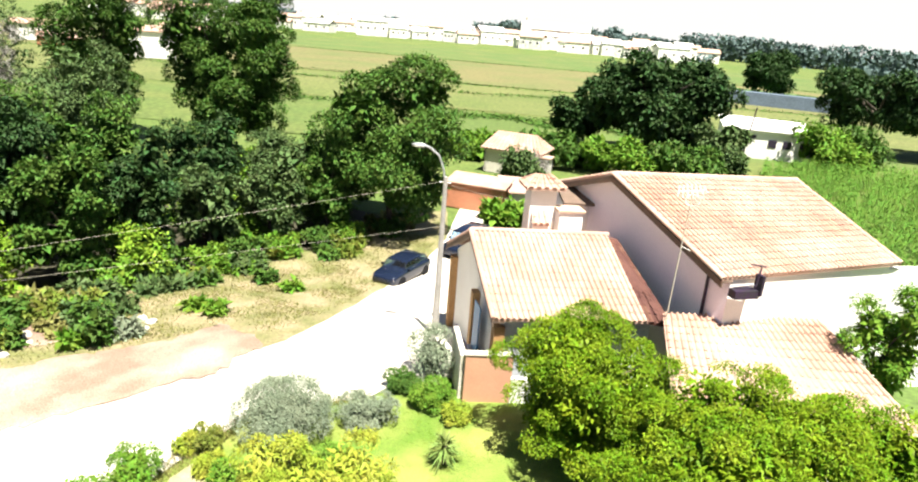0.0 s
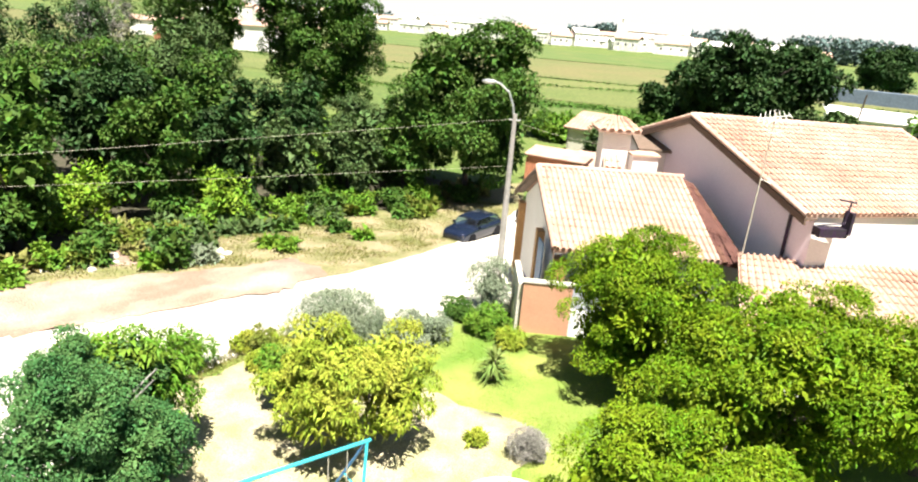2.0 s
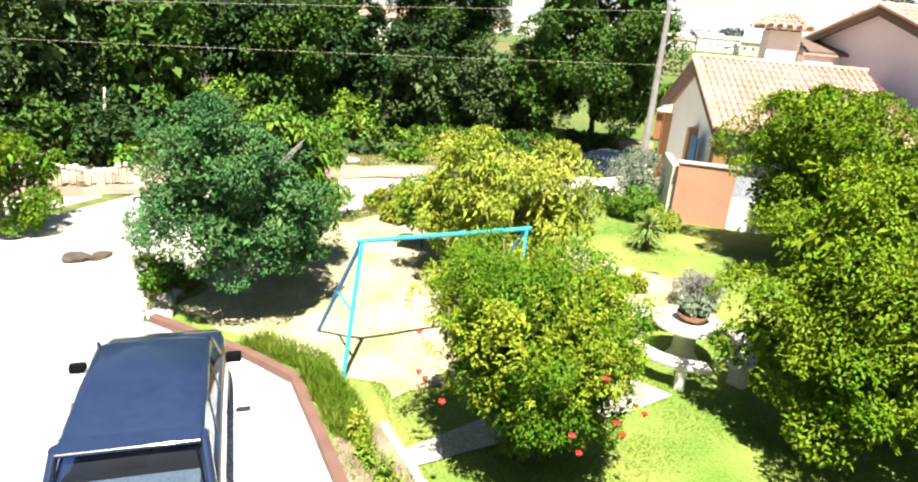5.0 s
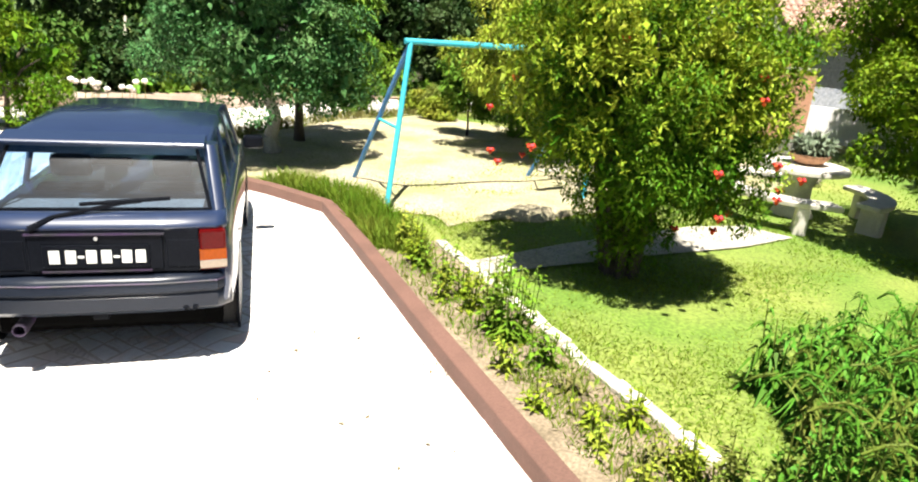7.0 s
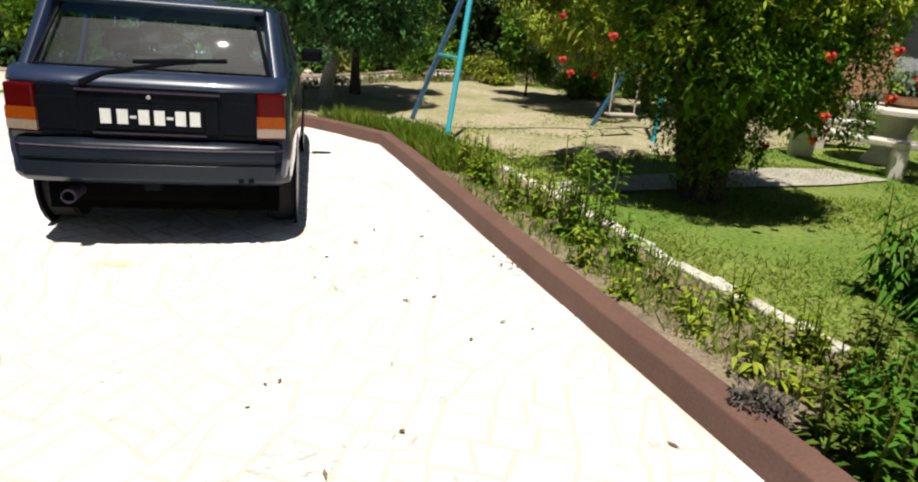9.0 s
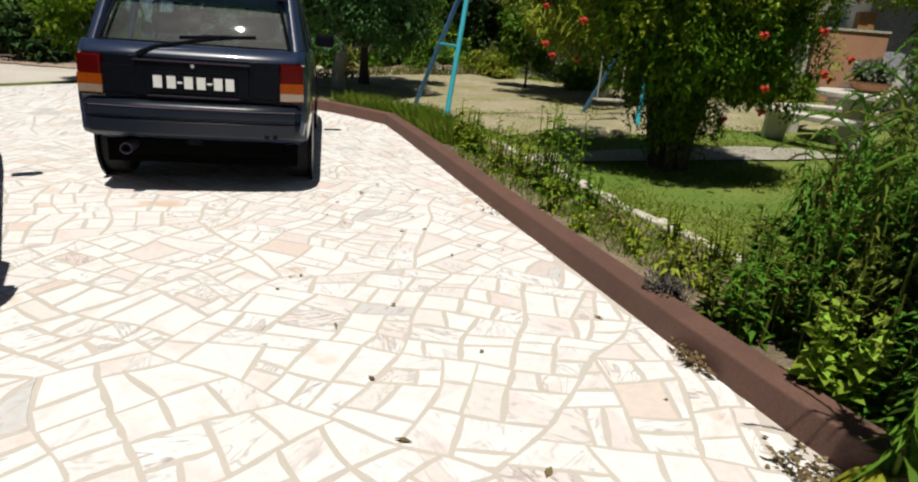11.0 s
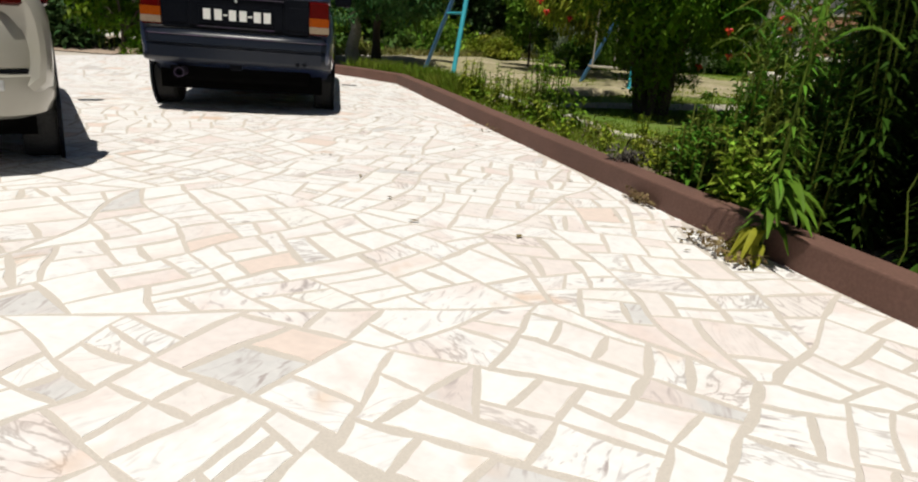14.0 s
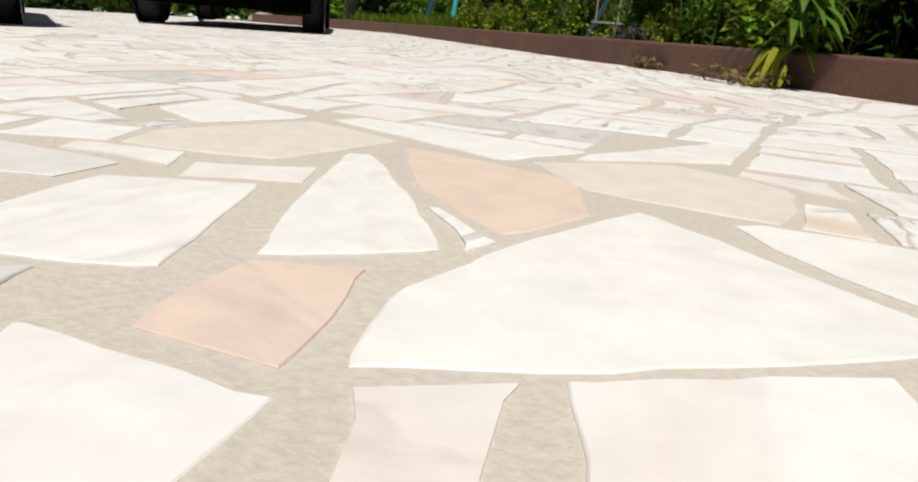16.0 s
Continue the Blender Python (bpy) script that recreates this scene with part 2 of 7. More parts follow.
    "pom": leaf_mat("pomegranate_leaf", (0.055, 0.135, 0.006), (0.14, 0.215, 0.010), tr=0.01),
    "wood1": leaf_mat("alder_leaf", (0.042, 0.095, 0.015), (0.085, 0.15, 0.025), tr=0.0),
    "wood2": leaf_mat("willow_leaf", (0.055, 0.095, 0.03), (0.10, 0.145, 0.048), tr=0.0),
    "wood3": leaf_mat("pine_needle", (0.025, 0.058, 0.017), (0.047, 0.085, 0.024), tr=0.0),
    "bright": leaf_mat("bright_shrub_leaf", (0.088, 0.19, 0.018), (0.15, 0.24, 0.028), tr=0.07),
    "grey": leaf_mat("grey_green_leaf", (0.17, 0.215, 0.14), (0.23, 0.26, 0.17), tr=0.07),
    "lav": leaf_mat("grey_lavender_leaf", (0.28, 0.26, 0.24), (0.20, 0.20, 0.16), tr=0.1),
    "herb": leaf_mat("purplish_herb_leaf", (0.10, 0.085, 0.08), (0.075, 0.085, 0.05), tr=0.07),
    "yucca": leaf_mat("yucca_leaf", (0.13, 0.22, 0.05), (0.22, 0.27, 0.08), tr=0.15),
    "lampgrey": material("lamp_clear_grey", (0.30, 0.30, 0.30), (0.16, 0.16, 0.17), 0.15, scale=30, bump=0.0, coat=1.0),
    "midweed": leaf_mat("lawn_weed_leaf", (0.058, 0.17, 0.014), (0.105, 0.215, 0.024), tr=0.1),
    "goldenrod": leaf_mat("tall_weed_leaf", (0.026, 0.062, 0.006), (0.048, 0.09, 0.010), tr=0.07),
    "dryleaf": leaf_mat("dry_leaf", (0.22, 0.16, 0.08), (0.14, 0.10, 0.05), tr=0.1),
    "glass": glass("car_glass", (0.60, 0.76, 0.90), 0.012, 0.008, 0.010),
}

# ---- building helpers ----


def gz(x, y):
    """Height of the ground: the garden, falling to the road on two sides."""
    u, v = min(1.0, max(0.0, (y - 17) / 23)), min(1.0, max(0.0, (-x - 9) / 9))
    a = u * u * (3 - 2 * u)
    return 0.014 * max(-12, min(12, x)) + 0.004 * max(-10, min(y, 16)) - 2.6 * a - 0.95 * v * v * (3 - 2 * v) * (1 - a)


def thing(name, at, label, category, group="", kind="", rz=0.0):
    ob = new(name)
    ob.empty_display_size = 0.1
    ob.matrix_world = pose(*at, 0, 0, rz)
    return tagged(ob, label, category, group, kind)


def part(name, bm, mat, parent=None, label="", smooth=False, bevel=0.0):
    if isinstance(bm, bpy.types.Mesh):
        me = bm
    else:
        me = bpy.data.meshes.new(name)
        bmesh.ops.recalc_face_normals(bm, faces=bm.faces)
        bm.to_mesh(me)
        bm.free()
    me.materials.append(mat)
    if smooth:
        me.polygons.foreach_set("use_smooth", [True] * len(me.polygons))
        if smooth == "soft":
            me.set_sharp_from_angle(angle=radians(38))
    ob = new(name, me)
    if parent is not None:
        ob.parent = parent
    if bevel:
        bv = ob.modifiers.new("bevel", "BEVEL")
        bv.width, bv.segments, bv.limit_method = bevel, 2, "ANGLE"
    if label:
        ob["label"] = label
    return ob


def np_mesh(name, verts, faces):
    """A mesh of equal-sided faces from arrays."""
    verts, faces = np.asarray(verts, dtype=np.float32), np.asarray(faces, dtype=np.int32)
    me = bpy.data.meshes.new(name)
    n, k = faces.shape
    me.vertices.add(len(verts))
    me.vertices.foreach_set("co", verts.ravel())
    me.loops.add(n * k)
    me.loops.foreach_set("vertex_index", faces.ravel())
    me.polygons.add(n)
    me.polygons.foreach_set("loop_start", np.arange(n, dtype=np.int32) * k)
    me.update(calc_edges=True)
    return me


def box(bm, size, m=None, at=(0, 0, 0)):
    """A box of that size, centred in x and y, standing on at's height."""
    mat = (m or Matrix()) @ Matrix.Translation((at[0], at[1], at[2] + size[2] / 2)) @ Matrix.Diagonal((*size, 1))
    bmesh.ops.create_cube(bm, size=1, matrix=mat)
    return bm


def tube(bm, a, b, r0, r1=None, n=10):
    a, b = Vector(a), Vector(b)
    d = b - a
    m = Matrix.Translation((a + b) / 2) @ d.to_track_quat("Z", "Y").to_matrix().to_4x4()
    bmesh.ops.create_cone(bm, cap_ends=True, segments=n, radius1=r0, radius2=r0 if r1 is None else r1, depth=d.length, matrix=m)
    return bm


def lathe(bm, profile, n=28, at=(0, 0, 0)):
    """Turns (radius, height) pairs round the upright axis at that place."""
    rings = []
    for r, z in profile:
        rings.append([bm.verts.new((at[0] + r * math.cos(2 * math.pi * i / n), at[1] + r * math.sin(2 * math.pi * i / n), at[2] + z)) for i in range(n)])
    for a, b in zip(rings, rings[1:]):
        for i in range(n):
            bm.faces.new((a[i], a[(i + 1) % n], b[(i + 1) % n], b[i]))
    bm.faces.new(rings[0]), bm.faces.new(rings[-1])
    return bm


def slab_quad(bm, a, b, c, d, thick):
    """A plate whose top is the quad a b c d, that thick downwards."""
    top = [bm.verts.new(p) for p in (a, b, c, d)]
    low = [bm.verts.new(Vector(p) - Vector((0, 0, thick))) for p in (a, b, c, d)]
    bm.faces.new(top), bm.faces.new(low)
    for i in range(4):
        j = (i + 1) % 4
        bm.faces.new((top[i], top[j], low[j], low[i]))
    return bm


def inside(px, py, poly):
    """Which of the points lie in the polygon."""
    res = np.zeros(len(px), bool)
    for (x0, y0), (x1, y1) in zip(poly, poly[1:] + poly[:1]):
        cross = ((y0 > py) != (y1 > py)) & (px < (x1 - x0) * (py - y0) / (y1 - y0 + 1e-12) + x0)
        res ^= cross
    return res


def gz_np(x, y):
    u, v = np.clip((y - 17) / 23, 0, 1), np.clip((-x - 9) / 9, 0, 1)
    a = u * u * (3 - 2 * u)
    return 0.014 * np.clip(x, -12, 12) + 0.004 * np.clip(y, -10, 16) - 2.6 * a - 0.95 * v * v * (3 - 2 * v) * (1 - a)


def sheet(name, outline, step, lift, mat, wobble=0.0):
    """Ground cover that drapes over the ground inside an outline: fine cells cut along the outline."""
    bm = bmesh.new()
    vs = [bm.verts.new((x, y, 0)) for x, y in outline]
    bm.faces.new(vs)
    xs, ys = [p[0] for p in outline], [p[1] for p in outline]
    for axis, lo, hi in ((0, min(xs), max(xs)), (1, min(ys), max(ys))):
        k = lo + step
        while k < hi:
            co, no = ((k, 0, 0), (1, 0, 0)) if axis == 0 else ((0, k, 0), (0, 1, 0))
            bmesh.ops.bisect_plane(bm, geom=bm.verts[:] + bm.edges[:] + bm.faces[:], plane_co=co, plane_no=no)
            k += step
    for v in bm.verts:
        w = wobble * noise.noise((v.co.x * 0.7, v.co.y * 0.7, 3.1))
        if wobble and v.is_boundary:
            v.co.x += 2.5 * wobble * noise.noise((v.co.x * 1.7, v.co.y * 1.7, 9.0))
            v.co.y += 2.5 * wobble * noise.noise((v.co.x * 1.7, v.co.y * 1.7, 19.0))
        v.co.z = gz(v.co.x, v.co.y) + lift + (0 if v.is_boundary else abs(w))
    return part(name, bm, mat, smooth=True)


# ---- leaves ----
RNG = np.random.default_rng(7)


def unit(n):
    v = RNG.normal(size=(n, 3))
    return v / np.linalg.norm(v, axis=1)[:, None]


def leaf_arrays(base, way, normal, length, width, droop=0.0):
    """Pointed leaves of four corners, folded along the rib."""
    side = np.cross(way, normal)
    side /= np.linalg.norm(side, axis=1)[:, None] + 1e-9
    up = np.cross(side, way)
    L, W = length[:, None], width[:, None]
    mid = base + way * L * 0.45
    v = np.stack([base, mid + side * W * 0.5 + up * W * 0.15, base + way * L + np.array([0, 0, -1.0]) * L * droop, mid - side * W * 0.5 + up * W * 0.15], 1)
    return v.reshape(-1, 3)


def quads(n):
    return np.arange(n * 4).reshape(n, 4)


def lobed(shape, lobes):
    """The rounded boughs that make up a crown: ellipsoids spread inside the whole one."""
    if lobes <= 1:
        return np.array([shape], float)
    out = []
    for i in range(lobes):
        a = 2.4 * i + RNG.uniform(-0.5, 0.5)
        h = -0.62 + 1.24 * (i + 0.5) / lobes + RNG.uniform(-0.12, 0.12)
        r = math.sqrt(max(0.05, 1 - h * h)) * RNG.uniform(0.48, 0.68)
        k = RNG.uniform(0.40, 0.54)
        out.append((shape[0] + shape[3] * r * math.cos(a), shape[1] + shape[4] * r * math.sin(a), shape[2] + shape[5] * h, shape[3] * k, shape[4] * k, shape[5] * k * 0.95))
    return np.array(out)


def crown_mesh(name, shape, clumps, rad, leaves, length, width, droop=0.1, flat=0.75, floor=None, lobes=1, pear=0.0):
    """Leaves on the upper and outer sides of many clumps that sit on the boughs, with larger leaves added deep inside
    to block light.
    """
    lb = lobed(shape, lobes)
    w = RNG.integers(0, len(lb), clumps)
    d0 = unit(clumps) + np.array([0, 0, 0.25])
    d0 /= np.linalg.norm(d0, axis=1)[:, None]
    k0 = RNG.uniform(0.72, 1.0, clumps)
    c = lb[w, :3] + d0 * lb[w, 3:] * k0[:, None] * 0.88
    r = RNG.uniform(0.65, 1.3, clumps) * rad
    k = RNG.integers(0, clumps, leaves)
    d = unit(leaves) + 0.6 * d0[k] + np.array([0, 0, 0.3])
    d /= np.linalg.norm(d, axis=1)[:, None]
    rr = RNG.uniform(0.55, 1.06, leaves) ** 0.7
    p = c[k] + d * (r[k] * rr)[:, None] * np.array([1, 1, flat])
    s = RNG.uniform(0.7, 1.3, leaves)
    # oversized hidden leaves, added to keep the inside of the crown dark
    deep = RNG.uniform(0, 1, leaves) < 0.14
    q = RNG.integers(0, len(lb), leaves)
    p[deep] = (lb[q, :3] + unit(leaves) * lb[q, 3:] * (0.62 * RNG.uniform(0, 1, leaves) ** 0.4)[:, None])[deep]
    s[deep] *= 2.3
    if floor is not None:
        p[:, 2] = np.maximum(p[:, 2], floor + RNG.uniform(0, 0.2, leaves))
    out = 0.5 * d + 0.9 * unit(leaves) + np.array([0, 0, -0.25])
    out /= np.linalg.norm(out, axis=1)[:, None]
    if pear:
        # broader below, drawn in towards the top
        g = 1 + pear * np.clip((shape[2] - p[:, 2]) / shape[5], -1, 0.8)
        p[:, 0], p[:, 1] = shape[0] + (p[:, 0] - shape[0]) * g, shape[1] + (p[:, 1] - shape[1]) * g
    nor = 0.4 * d + np.array([0, 0, 1.3]) + 0.36 * unit(leaves)
    return np_mesh(name, leaf_arrays(p, out, nor, length * s, width * s, droop), quads(leaves))


def limbs(bm, foot, top, r, crown, n=6, seedv=0):
    """A tapered trunk from foot to top with limbs that reach into the crown."""
    rnd = random.Random(seedv)
    foot, top = Vector(foot), Vector(top)
    p, steps = foot.copy(), 5
    for i in range(steps):
        q = foot.lerp(top, (i + 1) / steps) + Vector((rnd.uniform(-1, 1), rnd.uniform(-1, 1), 0)) * r * 0.6
        tube(bm, p, q, r * (1 - 0.13 * i) * (1.25 if i == 0 else 1), r * (1 - 0.13 * (i + 1)), 9)
        p = q
    for i in range(n):
        a = 2 * math.pi * i / n + rnd.uniform(-0.4, 0.4)
        e = Vector((crown[0] + crown[3] * 0.65 * math.cos(a), crown[1] + crown[4] * 0.65 * math.sin(a), crown[2] + crown[5] * rnd.uniform(-0.2, 0.6)))
        s = foot.lerp(top, rnd.uniform(0.7, 1.0))
        m = s.lerp(e, 0.5) + Vector((0, 0, 0.12 * (e - s).length))
        tube(bm, s, m, r * 0.5, r * 0.3, 7), tube(bm, m, e, r * 0.3, r * 0.08, 7)
    return bm


def tree(name, x, y, height, spread, trunk_h, mat, label, clumps, rad, leaves, length, width, trunk_r=0.12, group="", off=(0, 0), squash=1.0, trunk_mat=None, flat=0.75, droop=0.1, lobes=6, pear=0.0):
    z = gz(x, y)
    t = thing(name, (x, y, z - 0.03), label, "tree", group)
    ch = height - trunk_h
    shape = (off[0], off[1], trunk_h + ch * 0.5, spread * 0.5, spread * 0.5 * squash, ch * 0.5)
    bm = limbs(bmesh.new(), (0, 0, 0), (off[0] * 0.6, off[1] * 0.6, trunk_h + ch * 0.35), trunk_r, shape, 7, int(x * 31 + y * 17))
    part("trunk", bm, trunk_mat or M["bark"], t)
    part("crown", crown_mesh("crown", shape, clumps, rad, leaves, length, width, droop, flat, 0.05, lobes, pear), mat, t)
    return t

# ---- ground ----
bm = bmesh.new()
ax = [-2500, -1500, -900, -600, -420, -300, -220, -160, -120, -90, -70] + list(range(-56, 57, 4)) + [70, 90, 120, 160, 220, 300, 420, 600, 900, 1500, 2500]
ay = [-1500, -600, -200, -80, -40, -24, -16, -10, -4, 0, 4, 8, 12, 16] + list(range(18, 46, 2)) + [50, 56, 64, 74, 86, 100, 120, 150, 190, 240, 320, 420, 560, 720, 900, 1300, 2000, 3500]
grid = [[bm.verts.new((x, y, gz(x, y) - 0.05)) for x in ax] for y in ay]
for j in range(len(ay) - 1):
    for i in range(len(ax) - 1):
        bm.faces.new((grid[j][i], grid[j][i + 1], grid[j + 1][i + 1], grid[j + 1][i]))
tagged(part("ground", bm, M["meadow"], smooth=True), "wide flat farmland with green and straw-coloured grass", "ground", kind="structure")

ROAD = [(-45, -14), (-3, -14), (3.6, -8), (5.4, -4.2), (3.7, -2.8), (2.62, -0.27), (1.27, 0.94), (0.86, 1.25), (0.2, 1.95), (-3.25, 4.85), (-4.55, 6.1), (-7.8, 6.3), (-8.6, 7.2), (-9.0, 9.5), (-8.9, 12.5),
        (-8.0, 15.0), (-7.0, 17.4), (-3.4, 19.4), (-2.3, 21.4), (-0.4, 21.6), (-0.9, 26), (-1.5, 31), (-1.2, 42), (-1.0, 60), (-3.2, 60), (-3.6, 46), (-4.7, 39.5), (-6.3, 33), (-7.3, 27.3), (-8.2, 23.4), (-10, 20.2), (-12.9, 18.2), (-16.2, 17.0), (-17.4, 14.4), (-19.4, 12.3), (-26, 7.4), (-45, 0)]
tagged(sheet("road", ROAD, 2.0, 0.0, M["road"]), "sun-bleached pale road and yard of compacted concrete", "road", kind="structure")
LAWN = [(3.85, -2.9), (2.72, -0.2), (1.36, 1.0), (0.98, 1.32), (0.3, 2.1), (-3.15, 4.95), (-4.5, 6.25), (-7.7, 6.45), (-8.5, 7.3), (-8.9, 9.5), (-8.8, 12.5), (-7.9, 15), (-6.9, 17.2), (-3.3, 19.2), (-2.3, 21.2), (0, 19.9), (4, 20.6), (16, 21), (16, -3)]
tagged(sheet("lawn", LAWN, 0.8, 0.012, M["lawn"], 0.03), "sunburnt garden lawn, patchy green", "lawn", kind="structure")
tagged(sheet("bare_lawn", [(-4.2, 6.6), (-7.6, 6.9), (-8.6, 9.5), (-8.5, 12.5), (-7.6, 14.8), (-5.0, 14.6), (-2.6, 15.0), (-1.0, 14.4), (0.2, 14.2), (1.6, 13.2), (0.6, 11.4), (-0.6, 9.6), (-1.6, 7.6), (-2.9, 6.4)], 0.3, 0.03, M["sand"], 0.16),
       "bare sandy worn patch of the lawn round the swing", "lawn", kind="structure")
EDGE_OF_WOOD = [(-45, 6), (-30, 11.5), (-25, 15.2), (-22.2, 18.6), (-19.8, 22), (-19.2, 25.4), (-19.2, 29.2), (-17.6, 32.2), (-15.1, 36.2), (-12.7, 40.2), (-10, 42.6), (-9, 50)]
tagged(sheet("verge", [(-45, 0.2), (-26, 7.6), (-19.3, 12.5), (-17.3, 14.6), (-16.1, 17.2), (-12.8, 18.4), (-9.9, 20.4), (-8.1, 23.6), (-7.2, 27.5), (-6.2, 33.2), (-4.6, 39.7), (-3.5, 46), (-4.4, 54)] + EDGE_OF_WOOD[::-1], 1.0, 0.004, M["verge"], 0.05),
       "dry grassy roadside verge", "verge", kind="structure")
tagged(sheet("dirt_strip", [(-27, 6.6), (-19.6, 11.9), (-16.2, 14.9), (-12.2, 17.4), (-9.4, 19.9), (-8.6, 23.0), (-11.7, 25.4), (-12.8, 23.0), (-16.4, 21.0), (-19.2, 18.6), (-22.2, 15.8), (-27, 12)], 0.4, 0.03, M["reddirt"], 0.22),
       "strip of bare reddish earth along the road", "dirt", kind="structure")
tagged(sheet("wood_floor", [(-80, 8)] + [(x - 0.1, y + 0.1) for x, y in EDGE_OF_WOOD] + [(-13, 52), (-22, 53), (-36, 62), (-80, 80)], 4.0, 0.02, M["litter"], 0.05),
       "leaf litter under the wood, its colour darkened for the shade", "ground", kind="structure")
tagged(sheet("wood_path", [(-18.6, 21.4), (-17.2, 22.6), (-18.6, 26), (-21.5, 31), (-23, 30.5), (-20.4, 25)], 0.8, 0.045, M["reddirt"], 0.08), "pale earth path leading into the wood", "path", kind="structure")
tagged(sheet("garden_path", [(-2.15, 5.2), (-1.8, 5.05), (-0.95, 6.1), (0.5, 7.75), (1.0, 8.5), (0.4, 8.7), (-0.2, 8.2), (-1.4, 6.5)], 0.5, 0.04, M["path"], 0.015), "pale concrete garden path to the table", "path", kind="structure")

# far fields: long strips of different crops
FIELDS = [((-300, 95), (60, 80), (75, 118), (-320, 140), (0.064, 0.098, 0.019), (0.098, 0.112, 0.026)),
          ((-340, 142), (90, 120), (120, 168), (-380, 205), (0.105, 0.116, 0.034), (0.075, 0.101, 0.022)),
          ((-390, 208), (130, 172), (170, 270), (-470, 330), (0.120, 0.109, 0.041), (0.086, 0.105, 0.030)),
          ((-480, 333), (180, 275), (250, 400), (-560, 470), (0.064, 0.105, 0.022), (0.098, 0.112, 0.030)),
          ((40, 205), (150, 160), (210, 200), (80, 262), (0.045, 0.120, 0.022), (0.056, 0.131, 0.022)),
          ((190, 270), (600, 200), (800, 420), (260, 400), (0.128, 0.120, 0.049), (0.090, 0.105, 0.030))]
for i, (a, b, c, d, c0, c1) in enumerate(FIELDS):
    fm = material("field_crop_ground", tuple(v * 1.2 for v in c0), tuple(v * 1.2 for v in c1), 0.95, scale=0.05, fine=1.2, bump=0.3, amount=0.9)
    tagged(sheet("field", [a, b, c, d], 40.0, 0.03 + 0.012 * i, fm), "level field of low crop between rough grass strips", "field", kind="structure")

# ---- paving ----
KERB = [(3.7, -2.6), (2.6, -0.27), (1.25, 0.93), (0.88, 1.22), (0.25, 1.77), (-1.5, 3.33), (-3.2, 4.88), (-4.4, 5.95), (-5.5, 6.2), (-7.75, 6.42)]
PAVED = [(x + 0.03, y + 0.03) for x, y in KERB] + [(-8.0, 6.3), (-14.5, 5.9), (-15, -5), (-1, -6)]
bed = sheet("mortar_bed", PAVED, 1.0, 0.006, M["mortar"])
tagged(bed, "beige mortar bed of the crazy-paved yard", "paving", kind="structure")


def clip(poly, p, n):
    """The part of a convex polygon on the side of p that n points away from."""
    out = []
    for a, b in zip(poly, poly[1:] + poly[:1]):
        da, db = (a[0] - p[0]) * n[0] + (a[1] - p[1]) * n[1], (b[0] - p[0]) * n[0] + (b[1] - p[1]) * n[1]
        if da <= 0:
            out.append(a)
        if da * db < 0:
            s = da / (da - db)
            out.append((a[0] + s * (b[0] - a[0]), a[1] + s * (b[1] - a[1])))
    return out


def area(poly):
    return 0.5 * abs(sum(a[0] * b[1] - b[0] * a[1] for a, b in zip(poly, poly[1:] + poly[:1])))


def inset(poly, w):
    out = poly
    if sum(a[0] * b[1] - b[0] * a[1] for a, b in zip(poly, poly[1:] + poly[:1])) < 0:
        poly = poly[::-1]
        out = poly
    for a, b in zip(poly, poly[1:] + poly[:1]):
        dx, dy = b[0] - a[0], b[1] - a[1]
        l = math.hypot(dx, dy)
        if l < 1e-6:
            continue
        n = (dy / l, -dx / l)
        out = clip(out, (a[0] - n[0] * w, a[1] - n[1] * w), n)
        if len(out) < 3:
            return []
    return out


def centre(poly):
    return sum(p[0] for p in poly) / len(poly), sum(p[1] for p in poly) / len(poly)


def crazy(rnd):
    """Convex pieces of broken stone that fill the yard: cells of a jittered grid, broken again."""
    cell, seeds = 1.5, {}
    for i in range(-12, 5):
        for j in range(-6, 7):
            seeds[i, j] = ((i + rnd.uniform(0.08, 0.92)) * cell, (j + rnd.uniform(0.08, 0.92)) * cell)
    pieces = []
    for (i, j), s in seeds.items():
        if not (-11 < i < 4 and -5 < j < 6):
            continue
        poly = [(s[0] - 3, s[1] - 3), (s[0] + 3, s[1] - 3), (s[0] + 3, s[1] + 3), (s[0] - 3, s[1] + 3)]
        for a in range(-2, 3):
            for b in range(-2, 3):
                o = seeds.get((i + a, j + b))
                if o and (a or b):
                    poly = clip(poly, ((s[0] + o[0]) / 2, (s[1] + o[1]) / 2), (o[0] - s[0], o[1] - s[1]))
        todo = [poly]
        lay = rnd.uniform(0, math.pi)
        while todo:
            q = todo.pop()
            if area(q) < rnd.uniform(0.024, 0.07):
                pieces.append(q)
                continue
            # break across the longer way, square to how this patch was laid
            cx, cy = centre(q)
            axes = [(math.cos(lay + k), math.sin(lay + k)) for k in (0, math.pi / 2)]
            span = [max(p[0] * a[0] + p[1] * a[1] for p in q) - min(p[0] * a[0] + p[1] * a[1] for p in q) for a in axes]
            ang = lay + (0 if span[0] > span[1] else math.pi / 2) + rnd.gauss(0, 0.11)
            n = (math.cos(ang), math.sin(ang))
            m = (cx + n[0] * rnd.uniform(-0.22, 0.22) * max(span), cy + n[1] * rnd.uniform(-0.22, 0.22) * max(span))
            for h in (clip(q, m, n), clip(q, m, (-n[0], -n[1]))):
                if len(h) >= 3:
